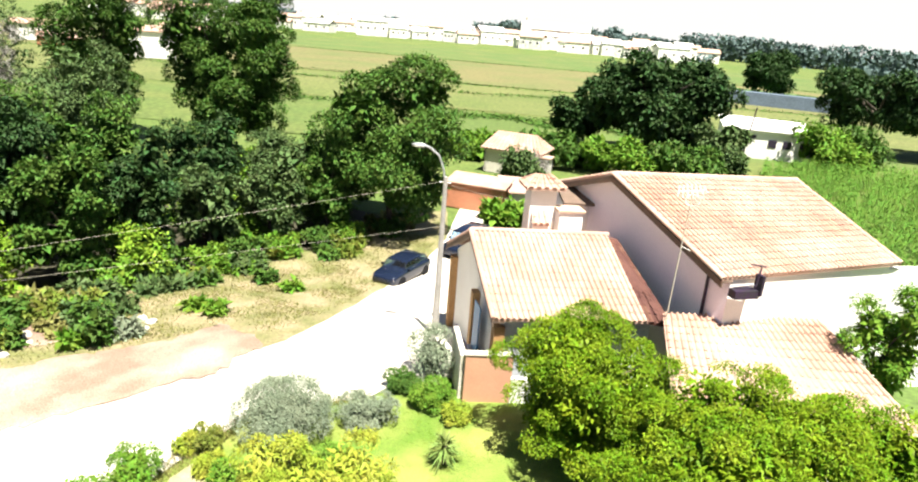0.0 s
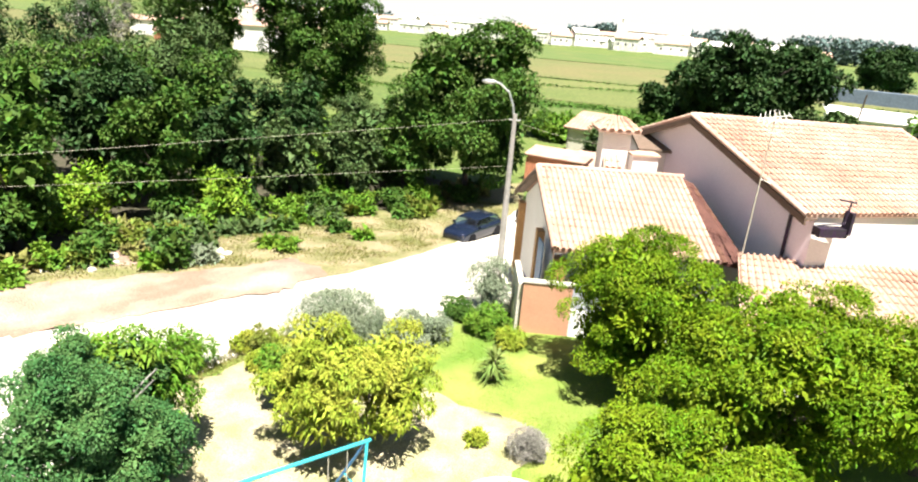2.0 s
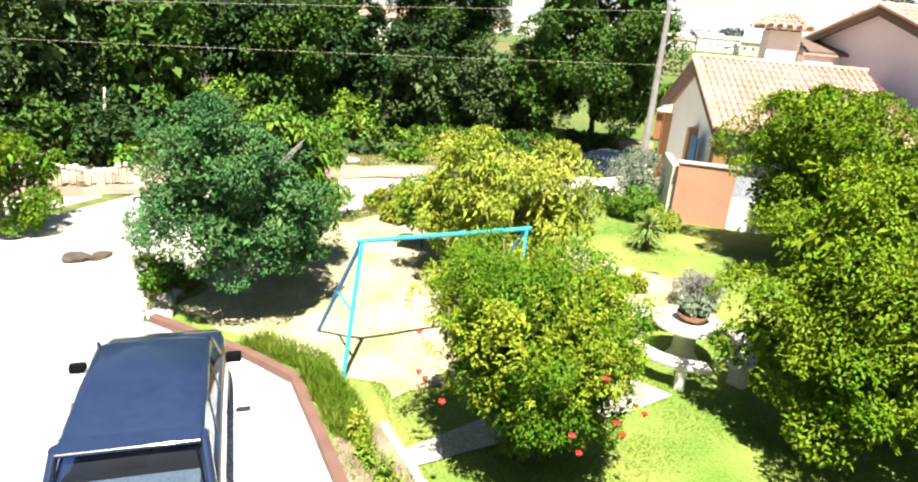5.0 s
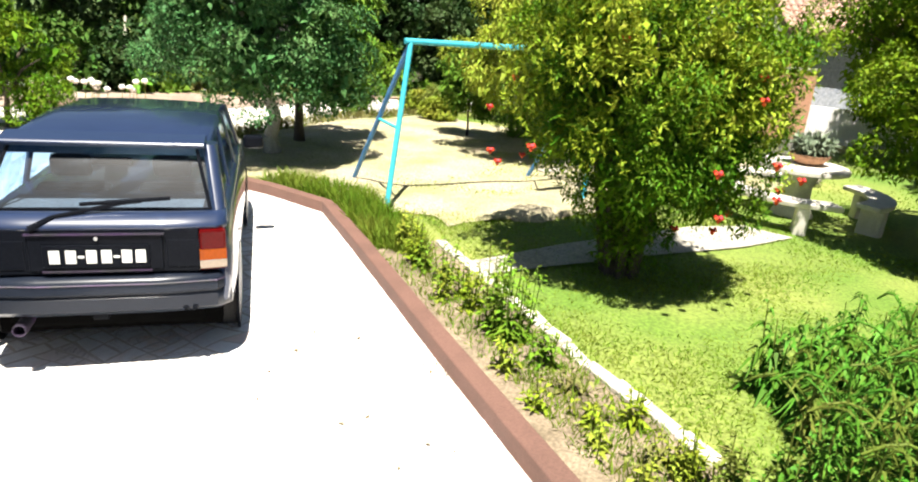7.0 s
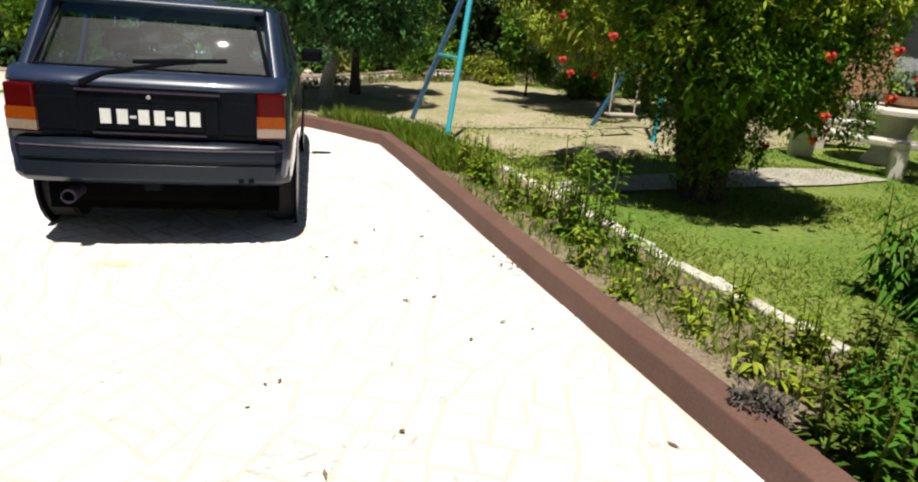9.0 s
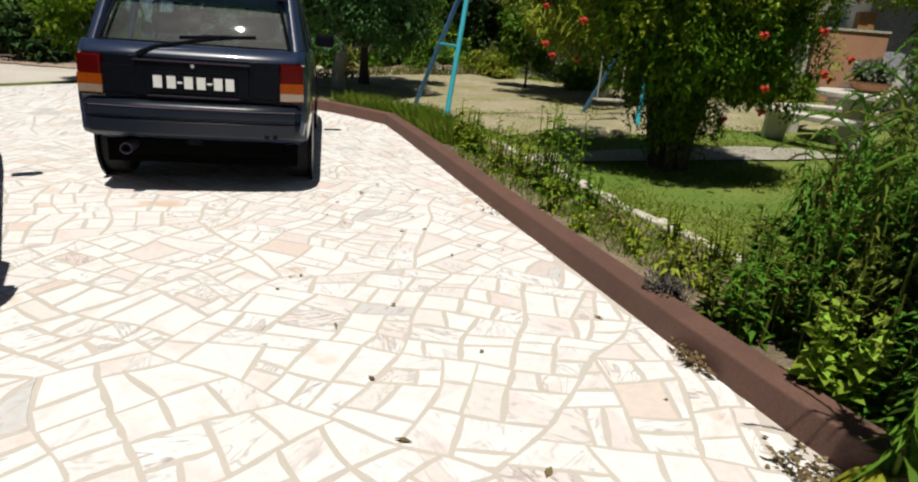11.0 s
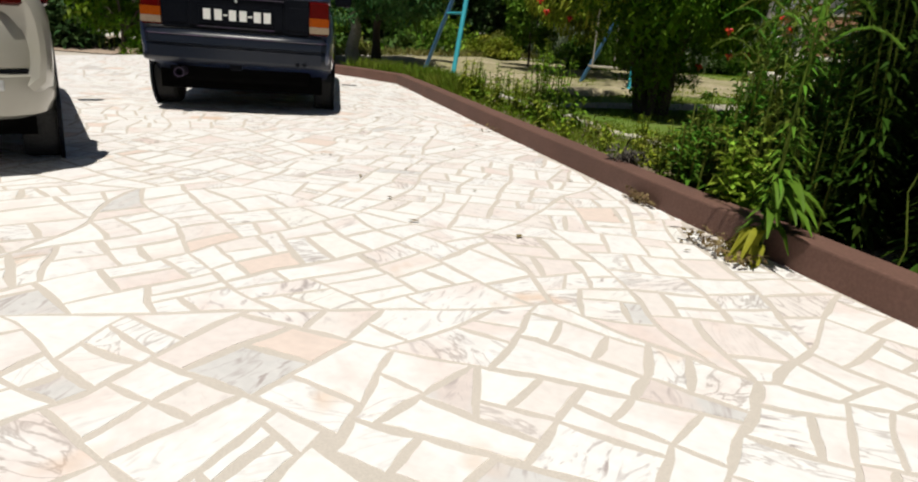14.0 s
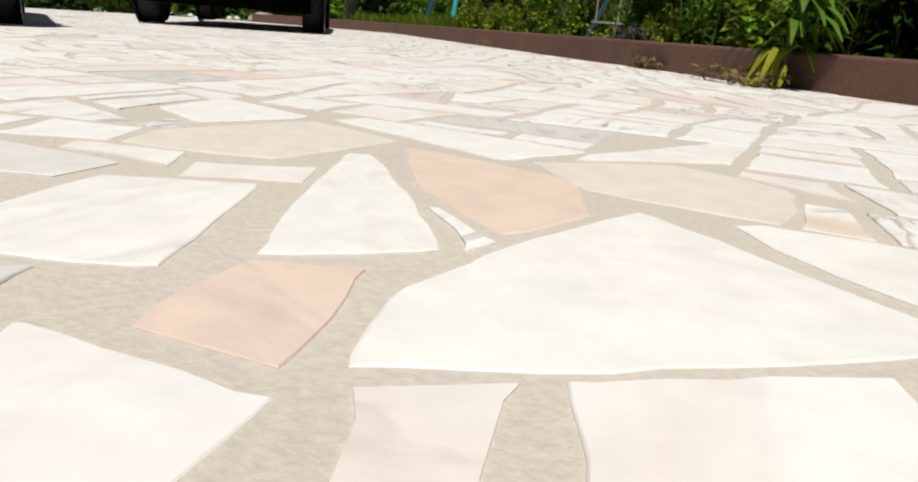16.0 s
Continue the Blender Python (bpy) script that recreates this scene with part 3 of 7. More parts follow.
                    todo.append(h)
    return pieces


def loft(bm, sections, close_ends=True):
    rows = [[bm.verts.new(p) for p in s] for s in sections]
    for a, b in zip(rows, rows[1:]):
        n = len(a)
        for i in range(n):
            bm.faces.new((a[i], a[(i + 1) % n], b[(i + 1) % n], b[i]))
    if close_ends:
        bm.faces.new(rows[0]), bm.faces.new(rows[-1])
    return bm



# ---- houses ----
def upright(bm, a, b, z0, z1, t=0.25):
    """A wall from plan point a to b of that thickness, between two heights (z1 a number or a pair for a sloping head)."""
    a, b = Vector((*a, 0)), Vector((*b, 0))
    d = (b - a).normalized()
    n = Vector((-d.y, d.x, 0)) * t
    za, zb = z1 if isinstance(z1, tuple) else (z1, z1)
    pts = [(a, z0), (b, z0), (b, zb), (a, za)]
    f = [bm.verts.new((p.x, p.y, z)) for p, z in pts]
    g = [bm.verts.new((p.x + n.x, p.y + n.y, z)) for p, z in pts]
    bm.faces.new(f), bm.faces.new(g)
    for i in range(4):
        j = (i + 1) % 4
        bm.faces.new((f[i], f[j], g[j], g[i]))
    return bm


def tiled_slope(name, ridge_a, ridge_b, eave_a, eave_b, parent, mat, pitch=0.21, course=0.38, label=""):
    """A roof slope of barrel tiles: courses of half-round covers over channels, laid from eave to ridge."""
    ra, rb, ea, eb = (Vector(p) for p in (ridge_a, ridge_b, eave_a, eave_b))
    n = ((rb - ra).cross(ea - ra)).normalized()
    if n.z < 0:
        n = -n
    cols = max(2, int((rb - ra).length / pitch))
    rows = max(2, int((ea - ra).length / course))
    bm = bmesh.new()
    slab_quad(bm, ra, rb, eb, ea, 0.1)
    deck = part(name, bm, mat, parent, label)
    prof = [(-0.5, 0.0), (-0.38, 0.055), (-0.18, 0.085), (0.0, 0.095), (0.18, 0.085), (0.38, 0.055), (0.5, 0.0)]
    verts, faces = [], []
    rnd = random.Random(len(name) + cols)
    for i in range(cols):
        for j in range(rows):
            jit = rnd.uniform(-0.012, 0.012)
            lift = rnd.uniform(0, 0.012)
            k0 = len(verts)
            for v, w, h in (((j + 1.08) / rows, 0.66, 0.03 + lift), (j / rows, 0.54, 0.004)):
                v = min(v, 1.01)
                for px, ph in prof:
                    u = (i + 0.5 + px * w + jit) / cols
                    p = ra.lerp(rb, u).lerp(ea.lerp(eb, u), v) + n * (ph * 0.8 + h)
                    verts.append(p[:])
            m = len(prof)
            for q in range(m - 1):
                faces.append((k0 + q, k0 + q + 1, k0 + m + q + 1, k0 + m + q))
            # closing lip at the lower end
            k1 = len(verts)
            for px, ph in (prof[0], prof[-1]):
                u = (i + 0.5 + px * 0.66 + jit) / cols
                verts.append((ra.lerp(rb, u).lerp(ea.lerp(eb, u), min((j + 1.08) / rows, 1.01)))[:])
            faces.append((k0, k0 + 3, k0 + m - 1, k1))
    tiles = part("roof_tiles", np_mesh("roof_tiles", verts, faces), mat, parent, "barrel roof tiles in rows")
    tiles["kind"] = "stuff"
    return deck


def ridge_caps(a, b, parent, mat, r=0.13):
    a, b = Vector(a), Vector(b)
    d = (b - a).normalized()
    up = Vector((0, 0, 1))
    side = d.cross(up).normalized()
    n = max(1, int((b - a).length / 0.42))
    for i in range(n):
        bm = bmesh.new()
        p, q = a.lerp(b, i / n), a.lerp(b, (i + 1.12) / n)
        rings = []
        for c, k in ((p, 0.9), (q, 1.1)):
            rings.append([bm.verts.new(c + (side * math.cos(math.pi * s / 6) + up * math.sin(math.pi * s / 6) * 0.8) * r * k) for s in range(7)])
        for s in range(6):
            bm.faces.new((rings[0][s], rings[0][s + 1], rings[1][s + 1], rings[1][s]))
        part("ridge_tile", bm, mat, parent)


def flat(p, z):
    return (p[0], p[1], z)


# small house: near eave, ridge and far eave run the same way
R1 = Vector((0.977, 0.212, 0))
EL, GL, FL = Vector((0.65, 20.7, 2.87)), Vector((-0.65, 24.7, 4.9)), Vector((-1.95, 28.7, 2.87))
ER, GR, FR = Vector((6.35, 21.95, 2.87)), Vector((5.0, 25.9, 4.9)), Vector((4.0, 30.0, 2.87))
small = thing("small_house", (0, 0, 0), "low cottage with pale orange barrel-tile gable roof and ochre pillars", "house")
tiled_slope("roof_front", GL, GR, EL, ER, small, M["tile"])
tiled_slope("roof_back", GL, GR, FL, FR, small, M["tile"])
ridge_caps(GL, GR, small, M["tile"]), ridge_caps(GL, EL + Vector((0, 0, 0.04)), small, M["tile"], 0.1)
w0, w1, w2 = EL + R1 * 0.45 + Vector((-0.15, 0.45, 0)), GL + R1 * 0.45, FL + R1 * 0.45 + Vector((0.15, -0.45, 0))
bm = bmesh.new()
upright(bm, w1.xy, w0.xy, -3.0, (4.68, 2.78), 0.25), upright(bm, w2.xy, w1.xy, -3.0, (2.78, 4.68), 0.25)
part("gable_wall", bm, M["white"], small, "pale rendered gable wall in shade")
bm = upright(bmesh.new(), w0.xy, (6.6, 22.6), -2.0, 2.78, 0.25)
part("front_wall", bm, M["tilewall"], small, "front wall clad in patterned grey tiles")
for q, nm in ((w0, "pillar"), (w1 + Vector((0.15, -0.5, 0)), "pillar"), (w2, "pillar")):
    bm = box(bmesh.new(), (0.42, 0.5, 5.4 if q is not w1 else 6.5), pose(q.x - 0.08, q.y, -3.0, 0, 0, 14))
    part(nm, bm, M["ochre"], small, "ochre painted corner pillar", bevel=0.02)
bm = bmesh.new()
for a, b in ((EL, GL), (GL, FL)):
    o = Vector((0, 0, -0.12))
    d = (b - a).normalized()
    slab_quad(bm, a + o + R1 * 0.02, b + o + R1 * 0.02, b + o + R1 * 0.42, a + o + R1 * 0.42, 0.05)
    slab_quad(bm, a + o - R1 * 0.03, b + o - R1 * 0.03, b + o + R1 * 0.03, a + o + R1 * 0.03, 0.2)
part("gable_eave", bm, M["darkwood"], small, "dark boarded eave along the gable")
# balcony on the gable side
bp = w0.lerp(w1, 0.42) - R1 * 0.55
bal = part("balcony_floor", box(bmesh.new(), (1.0, 2.6, 0.14), pose(bp.x + 0.1, bp.y, 0.0, 0, 0, 16)), M["cream"], small)
bm = bmesh.new()
ra_, rb_ = w0.lerp(w1, 0.08) - R1 * 0.95, w0.lerp(w1, 0.75) - R1 * 0.95
for z in (0.25, 0.65, 1.05):
    tube(bm, flat(ra_, z), flat(rb_, z), 0.02, n=6)
for i in range(19):
    p = ra_.lerp(rb_, i / 18)
    tube(bm, flat(p, 0.1), flat(p, 1.05), 0.012, n=6)
tube(bm, flat(ra_, 1.05), flat(ra_ + R1 * 0.95, 1.05), 0.02, n=6), tube(bm, flat(ra_, 0.25), flat(ra_ + R1 * 0.95, 0.25), 0.02, n=6)
part("balcony_rail", bm, M["iron"], small, "dark iron balcony rail")
dm = w0.lerp(w1, 0.6) - R1 * 0.28
part("balcony_door", box(bmesh.new(), (0.06, 0.9, 2.1), pose(dm.x, dm.y, 0.14, 0, 0, 17)), M["bluepaint"], small, "shaded blue balcony door", bevel=0.01)

# main house
A, B, C, D = Vector((5.1, 27.5, 7.2)), Vector((14.0, 30.6, 7.1)), Vector((8.62, 21.75, 4.93)), Vector((16.6, 25.4, 5.1))
E_, F_ = A + (A - C) * 0.92 * Vector((1, 1, 0)) + Vector((0, 0, -2.1)), B + (B - D) * 0.92 * Vector((1, 1, 0)) + Vector((0, 0, -2.1))
E_.z = F_.z = 5.1
main = thing("main_house", (0, 0, 0), "large house with broad orange tile roof and pale pink walls", "house")
tiled_slope("roof_front", A, B, C, D, main, M["tile"], 0.22, 0.4)
tiled_slope("roof_back", A, B, E_, F_, main, M["tile"], 0.22, 0.4)
ridge_caps(A, B, main, M["tile"]), ridge_caps(A + Vector((0, 0, 0.02)), C + Vector((0, 0, 0.03)), main, M["tile"], 0.1), ridge_caps(B, D, main, M["tile"], 0.12)
RM = (B - A).normalized()
RM.z = 0
i0, i1, i2 = C + RM * 0.45 + (A - C).normalized() * 0.12, A + RM * 0.45, E_ + RM * 0.45
bm = bmesh.new()
upright(bm, i1.xy, i0.xy, -3.0, (7.0, 4.95), 0.3), upright(bm, i2.xy, i1.xy, -3.0, (5.0, 7.0), 0.3)
part("gable_wall", bm, M["pink"], main, "pale pink gable wall, skylight tint in its colour")
k0, k1 = i0, D - RM * 0.4 + (B - D).normalized() * 0.12
bm = upright(bmesh.new(), k0.xy, k1.xy, -3.0, (4.85, 5.0), 0.3)
part("front_wall", bm, M["white"], main, "whitewashed front wall in full sun")
bm = bmesh.new()
for a, b in ((C, A), (A, E_)):
    o = Vector((0, 0, -0.12))
    slab_quad(bm, a + o, b + o, b + o + RM * 0.44, a + o + RM * 0.44, 0.06)
    slab_quad(bm, a + o - RM * 0.03, b + o - RM * 0.03, b + o + RM * 0.03, a + o + RM * 0.03, 0.24)
part("gable_eave", bm, M["darkwood"], main, "brown soffit along the gable")
bm = tube(bmesh.new(), flat(i0.lerp(i1, 0.14) - RM * 0.08, 2.4), flat(i0.lerp(i1, 0.14) - RM * 0.08, 4.75), 0.06)
part("downpipe", bm, M["iron"], main, "dark rain pipe on the gable wall")
bm = upright(bmesh.new(), k1.xy, (F_ - RM * 0.4).xy, -3.0, 5.0, 0.3)
part("side_wall", bm, M["white"], main)
bm = upright(bmesh.new(), k1.xy, (k1 + RM * 7.0).xy, -3.0, (4.82, 4.7), 0.3)
part("yard_wall", bm, M["white"], main, "whitewashed wall running on past the roof")
# iron bracket standing off the front eave corner
q = C + RM * 0.75 + Vector((0.1, -0.25, 0))
bm = bmesh.new()
box(bm, (1.0, 0.4, 0.3), pose(q.x, q.y, q.z - 0.62, 0, 0, 20)), box(bm, (0.1, 0.4, 0.75), pose(q.x + 0.5, q.y + 0.1, q.z - 0.5, 0, 0, 20))
tube(bm, (q.x + 0.35, q.y, q.z - 0.2), (q.x + 0.42, q.y, q.z + 0.6), 0.03), tube(bm, (q.x + 0.05, q.y, q.z + 0.64), (q.x + 0.6, q.y + 0.1, q.z + 0.57), 0.03)
tube(bm, (q.x - 0.4, q.y, q.z - 0.3), (q.x + 0.4, q.y, q.z - 0.12), 0.025)
part("iron_bracket", bm, M["iron"], main, "dark iron bracket at the eave corner")

# lean-to below the front wall
P0, P1, P2, P3 = Vector((6.9, 22.25, 3.15)), Vector((13.1, 23.45, 3.1)), Vector((6.4, 17.2, 2.15)), Vector((13.9, 16.6, 2.2))
lean = thing("lean_to", (0, 0, 0), "low lean-to with weathered orange barrel-tile roof", "outbuilding")
tiled_slope("roof", P0, P1, P2, P3, lean, M["tile"], 0.22, 0.4)
bm = upright(bmesh.new(), (6.8, 17.6), (13.4, 17.0), -1.0, 2.1, 0.2)
upright(bm, (13.4, 17.0), (12.8, 23.2), -1.0, (2.1, 3.0), 0.2)
part("wall", bm, M["white"], lean)

# valley strip of red tiles between the two roofs, the wall's shade painted into them
tiled = thing("valley_roof", (0, 0, 0), "narrow strip of red tiles between the roofs, darkened for the shade", "roof")
tiled_slope("roof", GR + Vector((0.05, 0, -0.12)), A + Vector((0.45, -0.75, -2.75)), ER + Vector((-0.2, 0.3, -0.1)), C + Vector((-1.2, 0.5, -2.3)), tiled, M["tileshaded"], 0.2, 0.36)

# chimney, on the small house's back slope
cx, cy = 2.2, 28.4
ch = thing("chimney", (cx, cy, 2.9), "broad white chimney with a little tiled hip cap", "chimney", rz=14)
part("shaft", box(bmesh.new(), (1.2, 1.0, 3.15)), M["white"], ch, bevel=0.02)
for sx in (-0.45, 0.0, 0.45):
    for sy in (-0.36, 0.36):
        part("vent_post", box(bmesh.new(), (0.16, 0.14, 0.16), at=(sx, sy, 3.15)), M["darkwood"], ch)
apex = [(-0.3, 0, 3.75), (0.3, 0, 3.75)]
cor = [(-0.9, -0.78, 3.3), (0.9, -0.78, 3.3), (0.9, 0.78, 3.3), (-0.9, 0.78, 3.3)]
tiled_slope("cap_front", apex[0], apex[1], cor[0], cor[1], ch, M["tile"], 0.12, 0.3)
tiled_slope("cap_back", apex[0], apex[1], cor[3], cor[2], ch, M["tile"], 0.12, 0.3)
tiled_slope("cap_side", Vector(apex[0]), Vector(apex[0]) + Vector((0, 0.02, 0)), cor[0], cor[3], ch, M["tile"], 0.003, 0.3)
tiled_slope("cap_side", Vector(apex[1]), Vector(apex[1]) + Vector((0, 0.02, 0)), cor[1], cor[2], ch, M["tile"], 0.003, 0.3)
tiled_slope("shoulder_tiles", (-0.5, -0.5, 2.2), (0.2, -0.5, 2.2), (-0.55, -1.05, 1.75), (0.25, -1.05, 1.75), ch, M["tile"], 0.2, 0.3)
part("shoulder", box(bmesh.new(), (0.72, 0.48, 1.7), at=(-0.15, -0.74, 0)), M["white"], ch)
# lower masonry beside the chimney
sh = thing("chimney_shoulder", (3.5, 28.0, 2.9), "low whitewashed masonry block with tiled coping", "chimney", rz=14)
part("block", box(bmesh.new(), (1.1, 0.9, 2.35)), M["white"], sh, bevel=0.02)
part("coping", box(bmesh.new(), (1.25, 1.05, 0.08), at=(0, 0, 2.35)), M["tile"], sh)
an = thing("annex", (0, 0, 0), "small annex with dark weathered tile roof against the pink gable", "outbuilding")
bm = slab_quad(bmesh.new(), (2.9, 30.6, 5.9), (4.6, 31.2, 5.9), (5.0, 29.0, 5.4), (3.3, 28.6, 5.4), 0.12)
part("roof", bm, M["darkwood"], an, "dark weathered roof sheet")
part("wall", upright(bmesh.new(), (3.3, 28.9), (5.0, 29.4), 0.0, 5.3, 0.2), M["white"], an)

# terracotta garden wall
gw = thing("garden_wall", (0, 0, 0), "terracotta rendered garden wall with pale coping", "wall")
part("wall", upright(bmesh.new(), (-0.16, 19.66), (1.5, 19.95), -1.2, 1.85, 0.22), M["terracotta"], gw)
part("coping", upright(bmesh.new(), (-0.2, 19.62), (1.54, 19.92), 1.85, 1.91, 0.3), M["cream"], gw)
part("return_wall", upright(bmesh.new(), (-0.16, 19.9), (-0.65, 22.2), -1.5, 1.7, 0.2), M["cream"], gw)
part("low_wall", upright(bmesh.new(), (1.5, 19.95), (6.6, 20.6), -1.0, 0.95, 0.2), M["white"], gw, "whitewashed lower garden wall")

# television antenna on its mast
at = thing("tv_antenna", (6.95, 21.9, 2.5), "thin mast with a combed television antenna above the roofs", "antenna")
part("mast", tube(bmesh.new(), (0, 0, 0), (0.12, 0.1, 5.6), 0.026, 0.02, 8), M["rope"], at)
part("boom", tube(bmesh.new(), (-0.35, 0.15, 5.35), (0.5, -0.1, 5.55), 0.016, n=6), M["bloom"], at)
for i in range(7):
    p = Vector((-0.35, 0.15, 5.35)).lerp(Vector((0.5, -0.1, 5.55)), i / 6)
    a, k = 0.5 + 0.35 * i, 0.3 - 0.02 * i
    part("aerial_rod", tube(bmesh.new(), p + Vector((0.3 * math.cos(a) * k, k, 0.8 * math.sin(a) * k)), p - Vector((0.3 * math.cos(a) * k, k, 0.8 * math.sin(a) * k)), 0.009, n=5), M["bloom"], at)
bm = bmesh.new()
ring = [Vector((0.12 + 0.26 * math.cos(k * math.pi / 8), -0.12, 5.15 + 0.2 * math.sin(k * math.pi / 8))) for k in range(17)]
loft(bm, [[p * 1.0 + (p - Vector((0.12, -0.12, 5.15))) * e + Vector((0, f, 0)) for e, f in ((0.04, 0), (0, 0.01), (-0.04, 0), (0, -0.01))] for p in ring])
part("aerial_loop", bm, M["bloom"], at)
part("side_arm", tube(bmesh.new(), (0.08, 0.05, 3.4), (0.4, -0.05, 3.3), 0.012, n=6), M["bloom"], at)

# ---- utility pole ----
PX, PY = -1.98, 26.3
pz = gz(PX, PY)
up = thing("street_lamp", (PX, PY, pz - 0.1), "tapered concrete pole with a curved street-lamp arm", "street lamp")
part("pole", box(bmesh.new(), (0.30, 0.30, 0.1)), M["concrete"], up)
bm = bmesh.new()
bmesh.ops.create_cone(bm, cap_ends=True, segments=12, radius1=0.165, radius2=0.09, depth=7.6, matrix=Matrix.Translation((0, 0, 3.8)))
part("shaft", bm, M["concrete"], up)
bm = bmesh.new()
arm = [(0, 0, 7.2), (-0.12, 0.05, 7.9), (-0.35, 0.1, 8.45), (-0.75, 0.15, 8.75), (-1.05, 0.2, 8.82)]
for a, b in zip(arm, arm[1:]):
    tube(bm, a, b, 0.045, n=8)
part("arm", bm, M["steel"], up)
bm = bmesh.new()
bmesh.ops.create_uvsphere(bm, u_segments=14, v_segments=8, radius=1, matrix=Matrix.Translation((-1.25, 0.24, 8.8)) @ Matrix.Diagonal((0.34, 0.15, 0.1, 1)))
part("lamp_head", bm, M["steel"], up, "grey street-lamp head", smooth=True)
bm = tube(bmesh.new(), (-0.25, 0.02, 7.35), (0.25, -0.02, 7.35), 0.03)
part("insulator_bar", bm, M["steel"], up)


def cable(a, b, sag, parent):
    bm = bmesh.new()
    a, b = Vector(a), Vector(b)
    side = (b - a).cross(Vector((0, 0, 1))).normalized() * 0.004
    up_ = Vector((0, 0, 0.004))
    rows = []
    for i in range(17):
        t = i / 16
        p = a.lerp(b, t) - Vector((0, 0, sag * 4 * t * (1 - t)))
        rows.append([p - side, p + up_, p + side, p - up_])
    return part("cable", loft(bm, rows), M["rope"], parent)


wires = thing("overhead_cables", (0, 0, 0), "slack overhead cables strung to the lamp pole", "cable")
cable((PX, PY, pz + 7.3), (-34, -0.5, 3.9), 0.12, wires)
cable((PX, PY, pz + 5.3), (-34, 4.2, 3.4), 0.12, wires)
cable((PX, PY, pz + 7.2), (3.2, 27.5, 5.6), 0.2, wires)

# ---- garden trees ----
tree("privet_tree", -7.2, 8.4, 3.95, 3.7, 0.6, M["privet"], "dense round evergreen tree with dark glossy leaves on a pale trunk", 190, 0.31, 58000, 0.062, 0.034, 0.14, trunk_mat=M["concrete"], off=(0.12, -0.42), lobes=16, pear=0.16)
tree("persimmon_tree", -7.5, 9.5, 4.0, 2.5, 0.8, M["bright"], "light green fruit tree with drooping leaves behind the dark tree", 42, 0.4, 7000, 0.16, 0.05, 0.1, droop=0.4)
tree("peach_tree", -2.75, 12.5, 3.4, 4.1, 0.7, M["peach"], "spreading yellow-green peach tree on the lawn", 80, 0.34, 19000, 0.12, 0.035, 0.1, off=(-0.45, -0.8), droop=0.3, lobes=11)
tree("citrus_tree", 3.75, 17.2, 4.75, 5.6, 0.35, M["citrus"], "broad citrus tree with bright yellow-green leaves", 120, 0.5, 70000, 0.095, 0.042, 0.16, lobes=13, group="citrus trees by the house")
tree("citrus_tree", 6.9, 13.4, 5.0, 6.2, 0.7, M["citrus"], "broad citrus tree with bright yellow-green leaves", 130, 0.52, 72000, 0.095, 0.042, 0.16, lobes=16, group="citrus trees by the house")
tree("citrus_tree", 3.8, 8.65, 4.15, 4.4, 0.1, M["citrus"], "compact citrus tree with bright leaves beside the stone table", 120, 0.4, 68000, 0.078, 0.035, 0.13, lobes=15, group="citrus trees by the house")
tree("citrus_tree", 10.5, 15.0, 4.3, 4.5, 0.7, M["citrus"], "broad citrus tree with bright yellow-green leaves", 90, 0.5, 26000, 0.12, 0.055, 0.13, group="citrus trees by the house")
tree("lemon_tree", -16.5, 9.7, 3.0, 3.2, 0.2, M["pom"], "small bright fruit tree beyond the yard", 60, 0.32, 14000, 0.1, 0.045, 0.1)
tree("poplar_shrub", 14.4, 21.6, 5.6, 3.2, 0.5, M["bright"], "young leafy tree beside the lean-to roof", 40, 0.5, 9000, 0.15, 0.07, 0.1)


def pomegranate(x, y):
    t = thing("pomegranate_bush", (x, y, gz(x, y)), "tall pomegranate bush dotted with red flowers", "bush")
    bm = bmesh.new()
    rnd = random.Random(4)
    for i in range(9):
        a = i * 0.7
        b = Vector((math.cos(a) * rnd.uniform(0.3, 0.9), math.sin(a) * rnd.uniform(0.3, 0.9), rnd.uniform(1.4, 2.6)))
        m = b * 0.5 + Vector((0, 0, 0.2))
        tube(bm, (math.cos(a) * 0.14, math.sin(a) * 0.14, -0.05), m, 0.06, 0.04, 7), tube(bm, m, b, 0.04, 0.01, 6)
    part("trunk", bm, M["bark"], t)
    part("crown", crown_mesh("crown", (-0.05, -0.1, 1.65, 1.3, 1.3, 1.12), 190, 0.24, 60000, 0.056, 0.021, 0.05, 1.1, 0.1, 17, -0.14), M["pom"], t)
    part("lower_growth", crown_mesh("lower_growth", (0, -0.05, 0.65, 0.52, 0.52, 0.6), 55, 0.17, 7000, 0.055, 0.02, 0.05, 1.1, 0.06), M["pom"], t, "leafy lower twigs round the stems")
    # long young shoots that stand out of the top
    n, k = 190, 26
    d = unit(n) * [1, 1, 0.8] + [0, 0, 0.55]
    d /= np.linalg.norm(d, axis=1)[:, None]
    foot = np.array([-0.05, -0.1, 1.68]) + d * [1.15, 1.15, 0.92]
    up = 0.5 * d + [0, 0, 0.75] + 0.25 * unit(n)
    up /= np.linalg.norm(up, axis=1)[:, None]
    u = np.tile(np.linspace(0, 1, k), n)
    base = np.repeat(foot, k, 0) + np.repeat(up * RNG.uniform(0.2, 0.55, n)[:, None], k, 0) * u[:, None]
